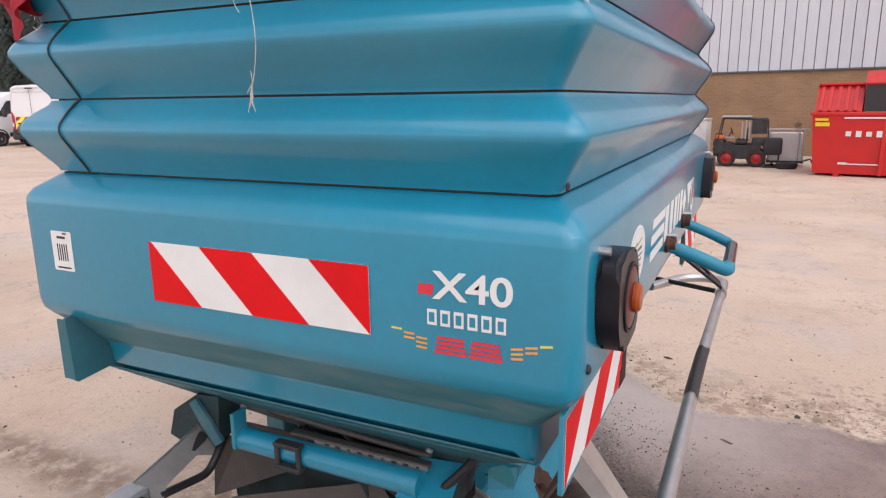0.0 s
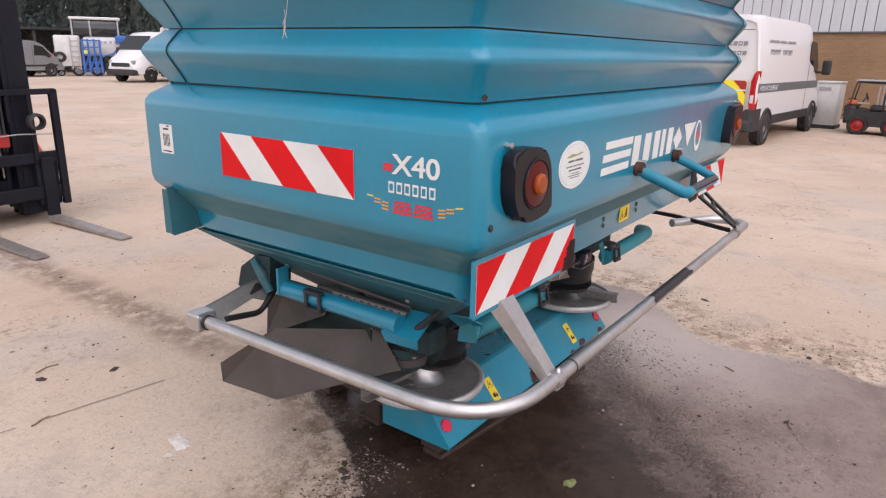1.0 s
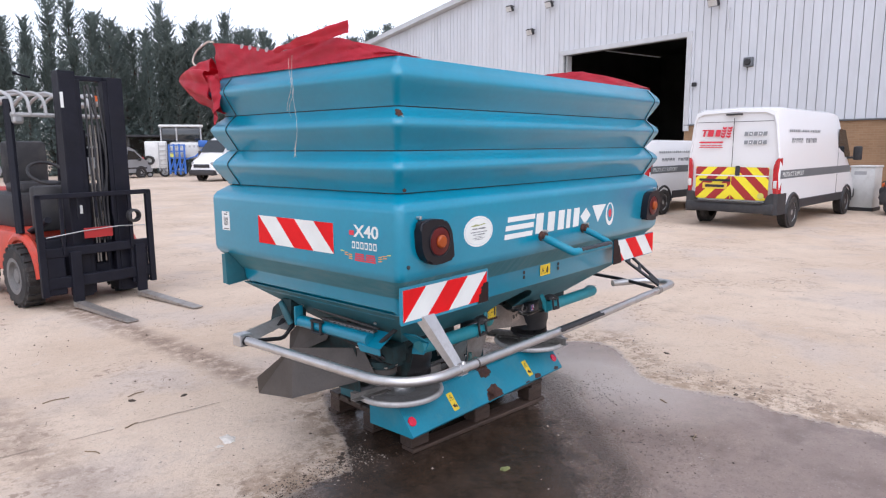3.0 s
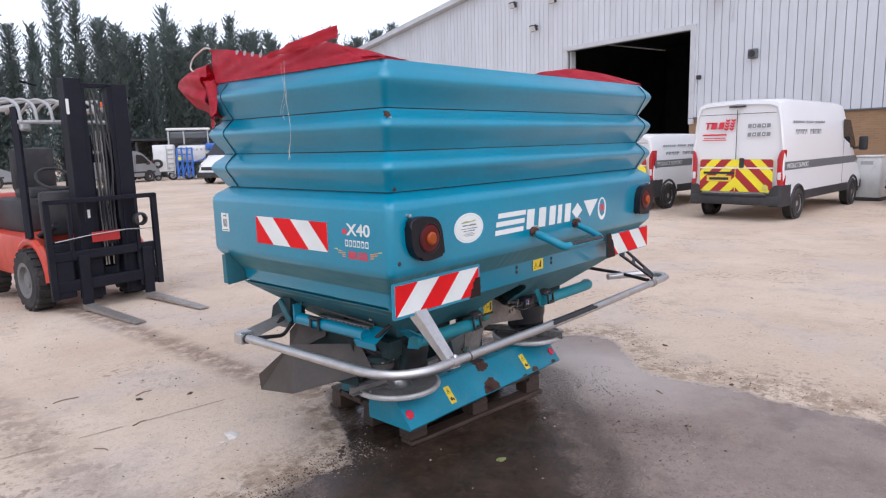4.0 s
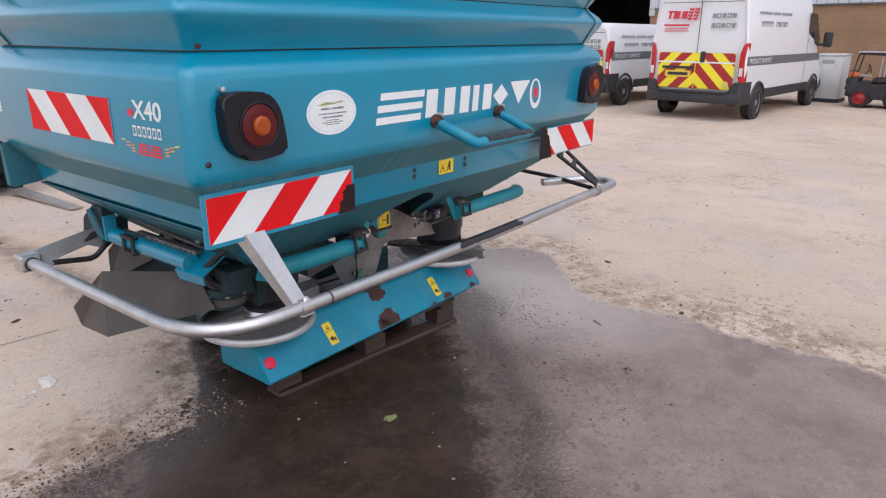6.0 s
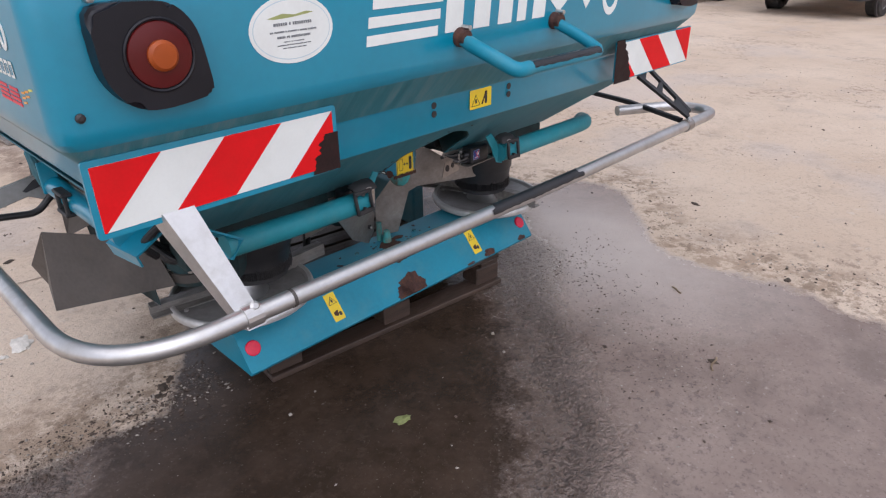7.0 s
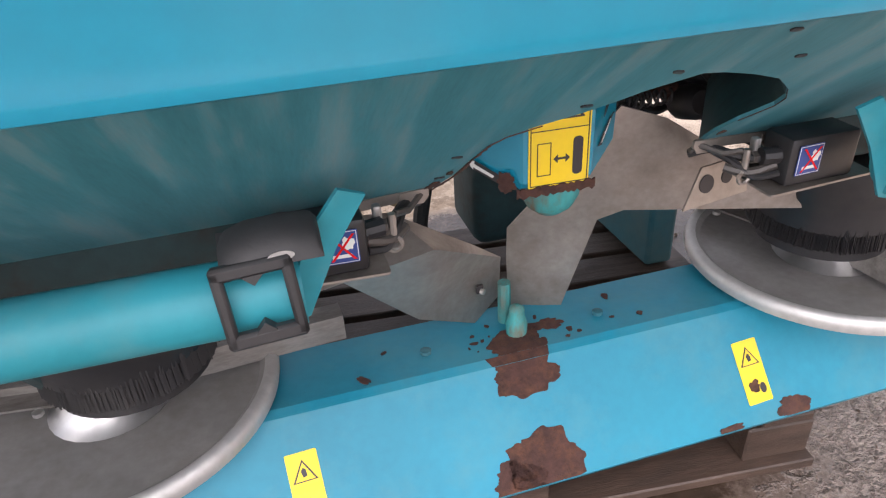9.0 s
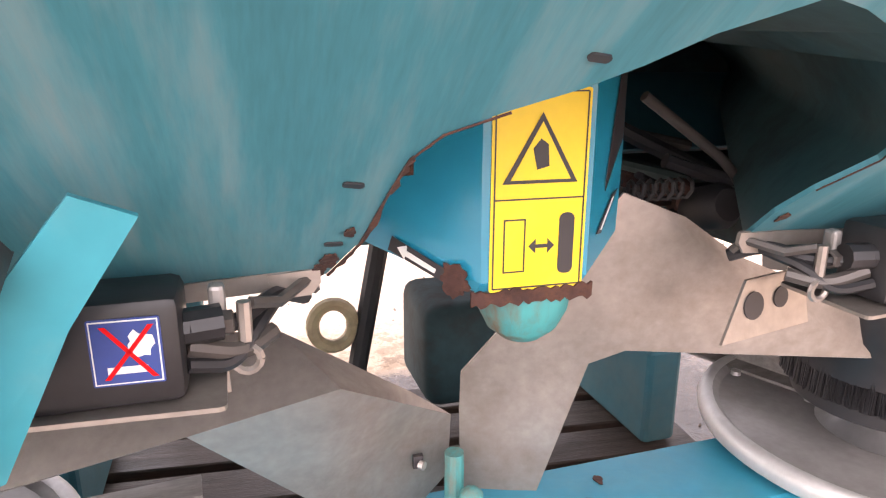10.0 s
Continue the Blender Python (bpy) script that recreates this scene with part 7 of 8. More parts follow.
def skip():
    s = thing("red_skip", "enclosed red steel skip with sloping ribbed lids, one lid open", "skip", (15.75, -1.32, fall(15.7, -1.4)), -8.0)
    # local -y runs along its long side, x is depth away from the camera
    L, D, H = 4.2, 1.9, 1.44
    bm = bmesh.new()
    loft(bm, [[(0.08, 0, 0.06), (D - 0.1, 0, 0.06), (D - 0.1, -L, 0.06), (0.08, -L, 0.06)], [(0, 0.11, H), (D, 0.11, H), (D, -L, H), (0, -L, H)]])
    body = part("skip_body", bm, SKIP_RED, s, "bright red welded skip body")
    part("top_rail", B((0, -L / 2 + 0.055, H), (0.09, L + 0.17, 0.07), 0.01), SKIP_RED, body)
    part("top_rail", B((D / 2, 0.11, H), (D, 0.09, 0.07), 0.01), SKIP_RED, body)
    for y in (-1.35, -2.7, -4.05):
        part("body_rib", B((0.02, y, H / 2), (0.07, 0.08, H - 0.1), 0.01), SKIP_RED, body)
    RT = 0.66
    end = [(0, H), (D, H), (D, H + 0.35), (0.62, H + RT), (0.45, H + RT)]
    for y in (0.07, -0.82):
        part("gable_plate", loft(bmesh.new(), [[(x, y, z) for x, z in end], [(x, y - 0.05, z) for x, z in end]]), SKIP_RED, body)
    lid = part("lid", loft(bmesh.new(), [[(0.0, y, H + 0.05), (0.46, y, H + RT), (0.48, y, H + RT - 0.02), (0.03, y, H + 0.04)] for y in (0.02, -0.84)]), SKIP_RED, s, "sloping ribbed red lid")
    for k in range(5):
        y = -0.01 - 0.17 * k
        part("lid_rib", loft(bmesh.new(), [[(x - 0.035 + dx, yy, z + 0.02) for x, z, dx in ((0.0, H + 0.06, 0), (0.46, H + RT, 0), (0.48, H + RT - 0.02, 0.02), (0.03, H + 0.04, 0.02))] for yy in (y, y - 0.075)]), SKIP_RED, lid)
    part("opening", B((0.55, -2.52, H + 0.37), (0.9, 3.24, 0.64)), INK, s, "dark open hatch")
    part("ridge", B((0.5, -0.42, H + RT + 0.01), (0.3, 0.96, 0.06), 0.02), SKIP_RED, s)
    part("lid", loft(bmesh.new(), [[(0.05, y, H + RT + 0.02), (0.75, y, H + RT + 0.30), (0.76, y, H + RT + 0.26), (0.07, y, H + RT - 0.02)] for y in (-0.88, -4.15)]), SKIP_RED, s, "second red lid, swung up")
    mm = frame_of((0.035, 0, 0), (0.0, -1, 0), (-0.055, 0, 1))
    bars(s, mm, [(0.10, H - 0.13, 0.27, 0.05), (0.12, H - 0.24, 0.29, 0.09)], YELLOW)
    bars(s, mm, [(0.66 + 0.2 * k, H - 0.45, 0.11, 0.11 + 0.03 * (k % 2)) for k in range(4)], WHITE)
    bars(s, mm, [(1.0, H - 0.09, 0.9, 0.035), (0.95, 0.3, 0.7, 0.025), (0.60, 0.31, 0.18, 0.05)], WHITE)
    for y in (-0.5, -3.6):
        part("skid", B((D / 2, y, 0.03), (D, 0.12, 0.06)), SKIP_RED, body)


def buggy():
    """Small work buggy seen from its side; local x runs along it."""
    b = thing("utility_buggy", "small dark utility buggy with red wheel rims and a flat roof", "utility vehicle", (17.9, 0.23, fall(17.9, 0.5)), 90)
    b.scale = (0.68, 1.0, 1.0)
    part("chassis", B((0.25, 0, 0.34), (1.75, 0.8, 0.16), 0.04), TRIM_BLACK, b, "", 40)
    part("side_skirt", loft(bmesh.new(), [[(x, y, z) for x, z in ((-0.65, 0.34), (-0.55, 0.60), (0.30, 0.58), (0.62, 0.63), (1.08, 0.60), (1.16, 0.45), (0.85, 0.22), (-0.3, 0.20))] for y in (-0.46, 0.46)]), TRIM_BLACK, b, "scuffed dark side panels")
    part("bonnet", B((0.95, 0, 0.62), (0.42, 0.86, 0.20), 0.07), TRIM_BLACK, b, "", 40)
    part("seat", B((0.12, 0, 0.66), (0.42, 0.84, 0.12), 0.04), TRIM_BLACK, b, "", 40)
    part("seat_back", B((-0.10, 0, 0.86), (0.10, 0.84, 0.34), 0.04), TRIM_BLACK, b, "", 40)
    part("steering_column", T([(0.72, 0.1, 0.66), (0.52, 0.1, 0.92)], 0.02, 8), TRIM_BLACK, b)
    part("steering_wheel", T([(0.50 + 0.05 * math.cos(q * 0.5236), 0.1 + 0.13 * math.sin(q * 0.5236), 0.93 + 0.09 * math.cos(q * 0.5236)) for q in range(13)], 0.014, 6), TRIM_BLACK, b)
    cage = part("cage", T(bends([(1.0, 0.44, 0.62), (0.86, 0.43, 1.29), (-0.80, 0.43, 1.25), (-0.84, 0.44, 0.62)], 0.08), 0.022, 8), TRIM_BLACK, b, "dark roll cage")
    part("cage_bar", T(bends([(1.0, -0.44, 0.62), (0.86, -0.43, 1.29), (-0.80, -0.43, 1.25), (-0.84, -0.44, 0.62)], 0.08), 0.022, 8), TRIM_BLACK, cage)
    part("roof_panel", B((0.36, 0, 1.325), (1.10, 0.96, 0.03), 0.012), GREY_BOX, cage, "flat pale roof panel")
    part("rear_screen", B((-0.50, 0.43, 1.06), (0.56, 0.02, 0.36), 0.008), TRIM_BLACK, cage, "dark mesh side screen")
    for x, h in ((0.12, 0.46), (-0.02, 0.50), (-0.14, 0.46)):
        part("upright", B((x, 0.40, 0.80 + h / 2 - 0.06), (0.05, 0.04, h), 0.008), GREY_BOX, cage, "pale upright")
    part("load_bed", B((-0.55, 0, 0.66), (0.60, 0.86, 0.18), 0.03), TRIM_BLACK, b, "dark load bed", 40)
    for x in (-0.46, 0.62):
        for y in (-0.42, 0.42):
            wh = wheel(b, x, y, 0.235, 0.18, CHEV_RED)
            wh.matrix_basis = Matrix.Translation((x, 0, 0)) @ Matrix.Diagonal((1 / 0.68, 1, 1, 1)) @ Matrix.Translation((-x, 0, 0))
    saw = thing("garden_tool", "small orange power tool lying on the buggy's bonnet", "tool", (17.62, 0.86, fall(17.9, 0.5) + 0.72), 90)
    part("motor_housing", B((0, 0, 0.06), (0.24, 0.16, 0.12), 0.05), ORANGE_PAINT, saw, "", 40)
    part("guide_bar", B((-0.24, 0, 0.05), (0.28, 0.03, 0.05), 0.01), GREY_BOX, saw)
    part("tool_handle", T(bends([(-0.08, 0, 0.09), (-0.03, 0, 0.17), (0.09, 0, 0.15), (0.11, 0, 0.07)], 0.03), 0.014, 8), TRIM_BLACK, saw)


def bins():
    c = thing("storage_cabinet", "pale plastic storage cabinet beside the wall", "cabinet", (18.8, 1.53, fall(18.8, 1.5)), -6)
    part("cabinet_body", B((0, 0, 0.62), (0.7, 0.60, 1.16), 0.02), TANK_WHITE, c, "", 40)
    part("cabinet_top", B((0, 0, 1.225), (0.74, 0.64, 0.05), 0.012), TANK_WHITE, c)
    part("cabinet_vent", B((-0.352, 0.05, 1.05), (0.012, 0.30, 0.10), 0.003), GREY_BOX, c)
    part("cabinet_plinth", B((0, 0, 0.05), (0.72, 0.64, 0.1), 0.01), TRIM_BLACK, c)
    z = fall(18.2, -0.8)
    d = thing("panelled_trailer", "low white panelled box trailer with a pale top rail", "trailer", (18.2, -0.78, z), 90)
    part("white_panel", B((0, 0, 0.52), (0.78, 0.7, 0.74), 0.015), TANK_WHITE, d, "weathered white panelled body")
    for x in (-0.41, -0.30, 0.41):
        part("corner_post", B((x, 0.36, 0.52), (0.035, 0.03, 0.88), 0.006), GREY_BOX, d, "pale corner post")
    part("top_rail", B((-0.03, 0.34, 0.985), (1.04, 0.06, 0.05), 0.012), RIM_ALLOY, d, "pale top rail")
    part("trailer_floor", B((0, 0, 0.13), (0.9, 0.76, 0.06), 0.01), TRIM_BLACK, d)
    part("drawbar", T([(-0.40, 0.2, 0.14), (-0.62, 0.2, 0.20), (-0.66, 0.2, 0.10)], 0.025, 8), TRIM_BLACK, d)
    for x in (-0.3, 0.3):
        part("trailer_foot", B((x, 0.2, 0.05), (0.06, 0.06, 0.10)), TRIM_BLACK, d)
    p = thing("bucket", "small tan bucket standing on the trailer's rail", "bucket", (17.95, -1.02, z + 1.01), 0)
    part("bucket_body", lathe(bmesh.new(), [(0.0, 0), (0.075, 0), (0.10, 0.15), (0.105, 0.155), (0.095, 0.155), (0.07, 0.01), (0, 0.01)], 20), TWINE_TAN, p, "", 40)
    part("bucket_handle", T([(0.1 * math.cos(q), 0, 0.15 + 0.07 * math.sin(q)) for q in (math.pi * t / 8 for t in range(9))], 0.006, 6), TRIM_BLACK, p)
    q_ = thing("folded_seat", "dark padded seat standing against the white trailer", "seat", (17.45, -0.46, fall(17.45, -0.46)), 90)
    part("seat_pad", B((0, 0, 0.56), (0.46, 0.14, 0.46), 0.06), TRIM_BLACK, q_, "", 40)
    for x in (-0.16, 0.16):
        part("seat_leg", B((x, 0, 0.17), (0.04, 0.05, 0.34), 0.008), TRIM_BLACK, q_)
    part("seat_foot", B((0, 0, 0.015), (0.42, 0.3, 0.03), 0.008), TRIM_BLACK, q_)
    t = thing("loose_wheel", "dark loose tyre lying flat on the ground", "wheel", (17.3, -0.82, fall(17.3, -0.8)), 0)
    part("tyre", lathe(bmesh.new(), [(0.11, 0.02), (0.14, 0.0), (0.22, 0.0), (0.25, 0.03), (0.25, 0.13), (0.22, 0.16), (0.14, 0.16), (0.11, 0.14)], 28), TYRE, t, "", 40)
    part("rim", lathe(bmesh.new(), [(0.11, 0.03), (0.05, 0.05), (0, 0.05), (0, 0.10), (0.05, 0.11), (0.11, 0.13)], 20), FORK_RIM, t, "", 40)


def sprayer():
    s = thing("farm_sprayer", "white farm sprayer with blue folded frame, ladder and glazed cab", "sprayer", (18.9, 40.9, -0.2), -28)
    s.scale = (1.0, 1.0, 0.87)
    panel = part("side_panel", B((-1.28, -0.9, 1.65), (1.35, 0.5, 2.0), 0.1), TANK_WHITE, s, "white side panel with a spare wheel", 40)
    part("spare_tyre", lathe(bmesh.new(), [(0.16, -0.08), (0.3, -0.08), (0.34, 0), (0.3, 0.08), (0.16, 0.08)], 24, pose(-1.72, -1.22, 1.25, 90)), TYRE, panel)
    for x in (-1.12, -0.68):
        part("ladder_rail", B((x, -1.2, 1.5), (0.06, 0.06, 2.1)), GREY_BOX, s)
    for q in range(6):
        part("ladder_rung", B((-0.9, -1.2, 0.6 + 0.34 * q), (0.5, 0.05, 0.05)), GREY_BOX, s)
    tank = part("tank", B((0.75, 0.2, 1.95), (2.5, 1.8, 1.3), 0.25), TANK_WHITE, s, "white spray tank", 40)
    for q in range(7):
        part("tank_mark", B((-0.05 + 0.27 * q, -0.715, 2.25), (0.12, 0.02, 0.16)), GREY_BOX, tank)
    cab = part("cab", B((0.3, 0.3, 3.15), (2.5, 1.7, 1.05), 0.12), CAR_GLASS, s, "dark glazed cab", 40)
    part("cab_roof", B((0.3, 0.3, 3.78), (2.75, 1.95, 0.2), 0.08), TANK_WHITE, cab, "white cab roof", 40)
    for x in (-0.95, 0.0, 1.5):
        part("cab_post", B((x, -0.57, 3.15), (0.09, 0.08, 1.1)), GREY_BOX, cab)
    for x in (-0.5, -0.2, 0.12, 0.42):
        part("frame_post", B((x, -1.25, 1.3), (0.12, 0.12, 2.3 - 0.2 * abs(x))), FRAME_BLUE, s)
    for z in (0.45, 0.9, 1.4, 1.9, 2.35):
        part("frame_rail", B((-0.04, -1.25, z), (1.05, 0.1, 0.09)), FRAME_BLUE, s)
    for q in range(3):
        part("frame_stay", T([(-0.5 + 0.32 * q, -1.32, 0.4), (-0.2 + 0.32 * q, -1.32, 1.4)], 0.045, 8), FRAME_BLUE, s)
    part("boom_end", B((1.6, -0.9, 2.45), (0.6, 0.4, 0.5), 0.08), FRAME_BLUE, s, "", 40)
    part("boom_arm", T([(1.7, -0.9, 2.2), (1.1, -1.1, 1.5), (0.5, -1.2, 1.3)], 0.06, 8), FRAME_BLUE, s)
    part("yellow_sticker", B((-0.35, -1.33, 1.6), (0.2, 0.02, 0.24)), LIME, s)
    for x, y, r in ((-1.75, -0.95, 0.2), (-0.85, -0.7, 0.34), (0.15, -1.0, 0.42), (1.2, -0.8, 0.5), (1.2, 0.9, 0.5), (-0.85, 0.8, 0.34)):
        part("wheel_leg", B((x, y, r + 0.3), (0.1, 0.1, 0.6)), GREY_BOX, s)
        wheel(s, x, y, r, 0.24)
    part("red_coupling", B((-2.2, -0.8, 1.1), (0.45, 0.4, 0.75), 0.12), RED, s, "", 40)


def crown_mesh(seed):
    """Foliage of one conifer, 1 high: sprays of small blades on many rising branches."""
    rnd = random.Random(seed)
    vs, fs = [], []
    for b in range(190):
        h = 0.02 + 0.95 * (b / 190) ** 0.9
        ang = b * 2.399 + rnd.uniform(-0.5, 0.5)
        L = (0.030 + 0.150 * (1 - h) ** 0.8) * rnd.uniform(0.45, 1.4)
        rise = rnd.uniform(0.7, 1.5)
        m = 11
        for q in range(m):
            t = (q + 0.6) / m
            px, py, pz = L * t * math.cos(ang), L * t * math.sin(ang), h + L * t * t * rise
            for e in (-1, 1):
                a2 = ang + e * rnd.uniform(0.25, 1.0)
                l2 = rnd.uniform(0.012, 0.030) * (1.2 - 0.5 * t)
                w2 = l2 * rnd.uniform(0.12, 0.22)
                up = rnd.uniform(0.4, 1.3)
                dx, dy, dz = l2 * math.cos(a2), l2 * math.sin(a2), l2 * up
                nx, ny, nz = -math.sin(a2) * w2, math.cos(a2) * w2, rnd.uniform(-0.8, 0.8) * w2
                k = len(vs)
                vs += [(px, py, pz), (px + dx * 0.4 + nx, py + dy * 0.4 + ny, pz + dz * 0.4 + nz), (px + dx, py + dy, pz + dz), (px + dx * 0.4 - nx, py + dy * 0.4 - ny, pz + dz * 0.4 - nz)]
                fs.append((k, k + 1, k + 2, k + 3))
    me = bpy.data.meshes.new("crown")
    me.from_pydata(vs, [], fs)
    me.materials.append(NEEDLES)
    return me


def trees():
    crowns = [crown_mesh(s) for s in (1, 2, 3, 4, 5)]
    tb = bmesh.new()
    tube(tb, [(0, 0, 0), (0.002, 0, 0.3), (0, 0.003, 0.7), (0, 0, 1.0)], [0.02, 0.014, 0.007, 0.001], 8)
    for k in range(22):
        a, z = k * 2.4, 0.06 + 0.038 * k
        tube(tb, [(0, 0, z), (0.09 * (1 - z) * math.cos(a), 0.09 * (1 - z) * math.sin(a), z + 0.05)], [0.004, 0.001], 5)
    trunk = bpy.data.meshes.new("trunk")
    tb.to_mesh(trunk)
    tb.free()
    trunk.materials.append(BARK)
    rnd = random.Random(11)
    k = 0
    for row, (yy, step, h0) in enumerate(((47, 0.9, 9.4), (49.0, 1.1, 10.6), (51.5, 1.4, 11.6))):
        x = 2.0 + row
        while x < 74:
            h = h0 * rnd.uniform(0.74, 1.18) + 0.02 * x
            t = thing("conifer", "tall dark green conifer in a screening row", "tree", (x + rnd.uniform(-0.5, 0.5), yy + rnd.uniform(-0.8, 0.8) - 0.12 * (x - 30), -0.25), rnd.uniform(0, 360), "row of conifers")
            wd = rnd.uniform(0.80, 1.25)
            for nm, me in (("trunk", trunk), ("crown", crowns[k % 5])):
                o = new(nm, me)
                o.parent = t
                o.matrix_basis = Matrix.Diagonal((h * wd, h * wd, h, 1))
            k += 1
            x += step * rnd.uniform(0.75, 1.25)
    # dark undergrowth along the foot of the row
    rnd = random.Random(3)
    vs, fs = [], []
    for q in range(22000):
        x = rnd.uniform(-2, 76)
        y = 46.5 + rnd.uniform(-1.2, 1.2) - 0.12 * (x - 30)
        z = -0.25 + 4.6 * rnd.random() ** 1.3 * (0.7 + 0.3 * noise.noise((x * 0.4, 0, 1)))
        a, s = rnd.uniform(0, 6.28), rnd.uniform(0.12, 0.3)
        k = len(vs)
        vs += [(x, y, z), (x + s * math.cos(a), y + s * math.sin(a), z + 0.1), (x + s * math.cos(a) * 0.4, y + s * math.sin(a) * 0.4, z + s)]
        fs.append((k, k + 1, k + 2))
    me = bpy.data.meshes.new("undergrowth")
    me.from_pydata(vs, [], fs)
    me.materials.append(NEEDLES)
    tagged(new("undergrowth", me), "dark undergrowth at the foot of the conifers", "undergrowth", "", "stuff")
    sh = thing("open_shed", "low dark open-fronted shed under the trees", "shed", (17.5, 46.0, -0.25), -7)
    part("shed_roof", B((0, 0, 2.75), (7.5, 3.0, 0.15), 0.02), TRIM_BLACK, sh)
    part("shed_back", B((0, 1.3, 1.35), (7.3, 0.1, 2.7)), DARK_IN, sh)
    for x in (-3.6, 0, 3.6):
        part("shed_post", B((x, -1.3, 1.35), (0.15, 0.15, 2.7)), DARK_IN, sh)


build_warehouse()
van((13.36, 3.06, fall(13.4, 3)), -4.5, 6.15, 2.65, 0.98, 4.035, label="white high-roof panel van with chevrons and grey side stripe")
van((14.3, 6.45, fall(14, 6)), -4.5, 5.1, 1.98, 0.85, 3.1, True, label="lower white panel van with a grey stripe, near the doorway")
van((20.25, 33.75, -0.2), 195, 5.4, 2.5, 0.95, 3.5, False, label="white van parked nose out by the trees", chevron=False)
van((18.1, 29.9, -0.2), 20, 5.2, 2.75, 0.95, 3.4, False, label="white van with a chevron back, parked by the trees")
silver_van((14.5, 41.0, -0.2), 14)
silver_van((6.6, 43.2, -0.2), 8)
forklift()
skip()
buggy()
bins()
sprayer()
trees()


# ---- the yard ----
def ground_material():
    m = bpy.data.materials.new("yard_concrete")
    m.use_nodes = True
    n, l = m.node_tree.nodes, m.node_tree.links
    b = n["Principled BSDF"]
    tc = n.new("ShaderNodeTexCoord")

    shifted = n.new("ShaderNodeVectorMath")
    shifted.inputs[1].default_value = (17.37, 23.71, 5.43)
    l.new(tc.outputs["Object"], shifted.inputs[0])

    def noise_tex(scale, detail=6, rough=0.6):
        t = n.new("ShaderNodeTexNoise")
        t.inputs["Scale"].default_value, t.inputs["Detail"].default_value, t.inputs["Roughness"].default_value = scale, detail, rough
        l.new(shifted.outputs[0], t.inputs[0])
        return t.outputs["Fac"]

    def ramp(src, a, b_, lo=0.0, hi=1.0):
        r = n.new("ShaderNodeMapRange")
        r.inputs["From Min"].default_value, r.inputs["From Max"].default_value, r.inputs["To Min"].default_value, r.inputs["To Max"].default_value = a, b_, lo, hi
        l.new(src, r.inputs[0])
        return r.outputs[0]

    def blend(fac, a, c):
        x = n.new("ShaderNodeMix")
        x.data_type = "RGBA"
        l.new(fac, x.inputs["Factor"])
        for sock, v in ((6, a), (7, c)):
            if isinstance(v, tuple):
                x.inputs[sock].default_value = (*v, 1)
            else:
                l.new(v, x.inputs[sock])
        return x.outputs[2]

    def calc(op, a, c, d=None):
        x = n.new("ShaderNodeMath")
        x.operation = op
        for k, v in enumerate((a, c, d)):
            if v is None:
                continue
            if isinstance(v, (int, float)):
                x.inputs[k].default_value = v
            else:
                l.new(v, x.inputs[k])
        return x.outputs[0]

    base = blend(ramp(noise_tex(0.5), 0.35, 0.68), (0.525, 0.403, 0.298), (0.64, 0.518, 0.405))
    base = blend(ramp(noise_tex(0.8, 5, 0.6), 0.52, 0.66, 0, 0.6), base, (0.525, 0.45, 0.395))
    base = blend(ramp(noise_tex(3.2, 8, 0.7), 0.52, 0.75, 0, 0.55), base, (0.34, 0.265, 0.205))
    base = blend(ramp(noise_tex(45, 4, 0.7), 0.55, 0.8, 0, 0.6), base, (0.21, 0.165, 0.13))
    base = blend(ramp(noise_tex(1.4, 9, 0.75), 0.60, 0.70, 0, 0.5), base, (0.36, 0.27, 0.20))
    base = blend(ramp(noise_tex(11, 6, 0.7), 0.60, 0.72, 0, 0.4), base, (0.62, 0.59, 0.54))
    base = blend(ramp(noise_tex(24, 8, 0.8), 0.55, 0.66, 0, 0.45), base, (0.30, 0.235, 0.185))
    base = blend(ramp(noise_tex(140, 3, 0.7), 0.60, 0.70, 0, 0.5), base, (0.20, 0.155, 0.125))
    # wet patch round the machine: distance from its middle, with a ragged edge
    sep = n.new("ShaderNodeSeparateXYZ")
    l.new(tc.outputs["Object"], sep.inputs[0])
    rag = calc("MULTIPLY_ADD", noise_tex(1.3, 8, 0.65), 1.5, -0.75)

    # muddy wheel track running past the machine's side, broken up
    off = calc("ABSOLUTE", calc("ADD", calc("ADD", sep.outputs[0], 0.5), calc("MULTIPLY", rag, 0.10)), 0)
    lane = calc("MULTIPLY", ramp(off, 0.20, 0.05), ramp(sep.outputs[1], 1.7, 2.3))
    lane2 = calc("MULTIPLY", ramp(calc("ABSOLUTE", calc("ADD", calc("ADD", sep.outputs[0], 1.95), calc("MULTIPLY", rag, 0.16)), 0), 0.22, 0.06), ramp(sep.outputs[1], 0.6, 2.0))
    tracks = calc("MULTIPLY", calc("MAXIMUM", lane, calc("MULTIPLY", lane2, 0.6)), ramp(noise_tex(9, 7, 0.75), 0.36, 0.54))
    base = blend(calc("MULTIPLY", tracks, 0.9), base, (0.24, 0.17, 0.125))
    smear = calc("MULTIPLY", ramp(noise_tex(0.9, 4, 0.6), 0.52, 0.62), ramp(noise_tex(16, 6, 0.75), 0.52, 0.60))
    base = blend(calc("MULTIPLY", smear, 0.8), base, (0.27, 0.195, 0.145))

    def smooth(src, a_, b_, lo=0.0, hi=1.0):
        r = n.new("ShaderNodeMapRange")
        r.interpolation_type = "SMOOTHSTEP"
        for key, v in (("From Min", a_), ("From Max", b_), ("To Min", lo), ("To Max", hi)):
            r.inputs[key].default_value = v
        l.new(src, r.inputs[0])
        return r.outputs[0]

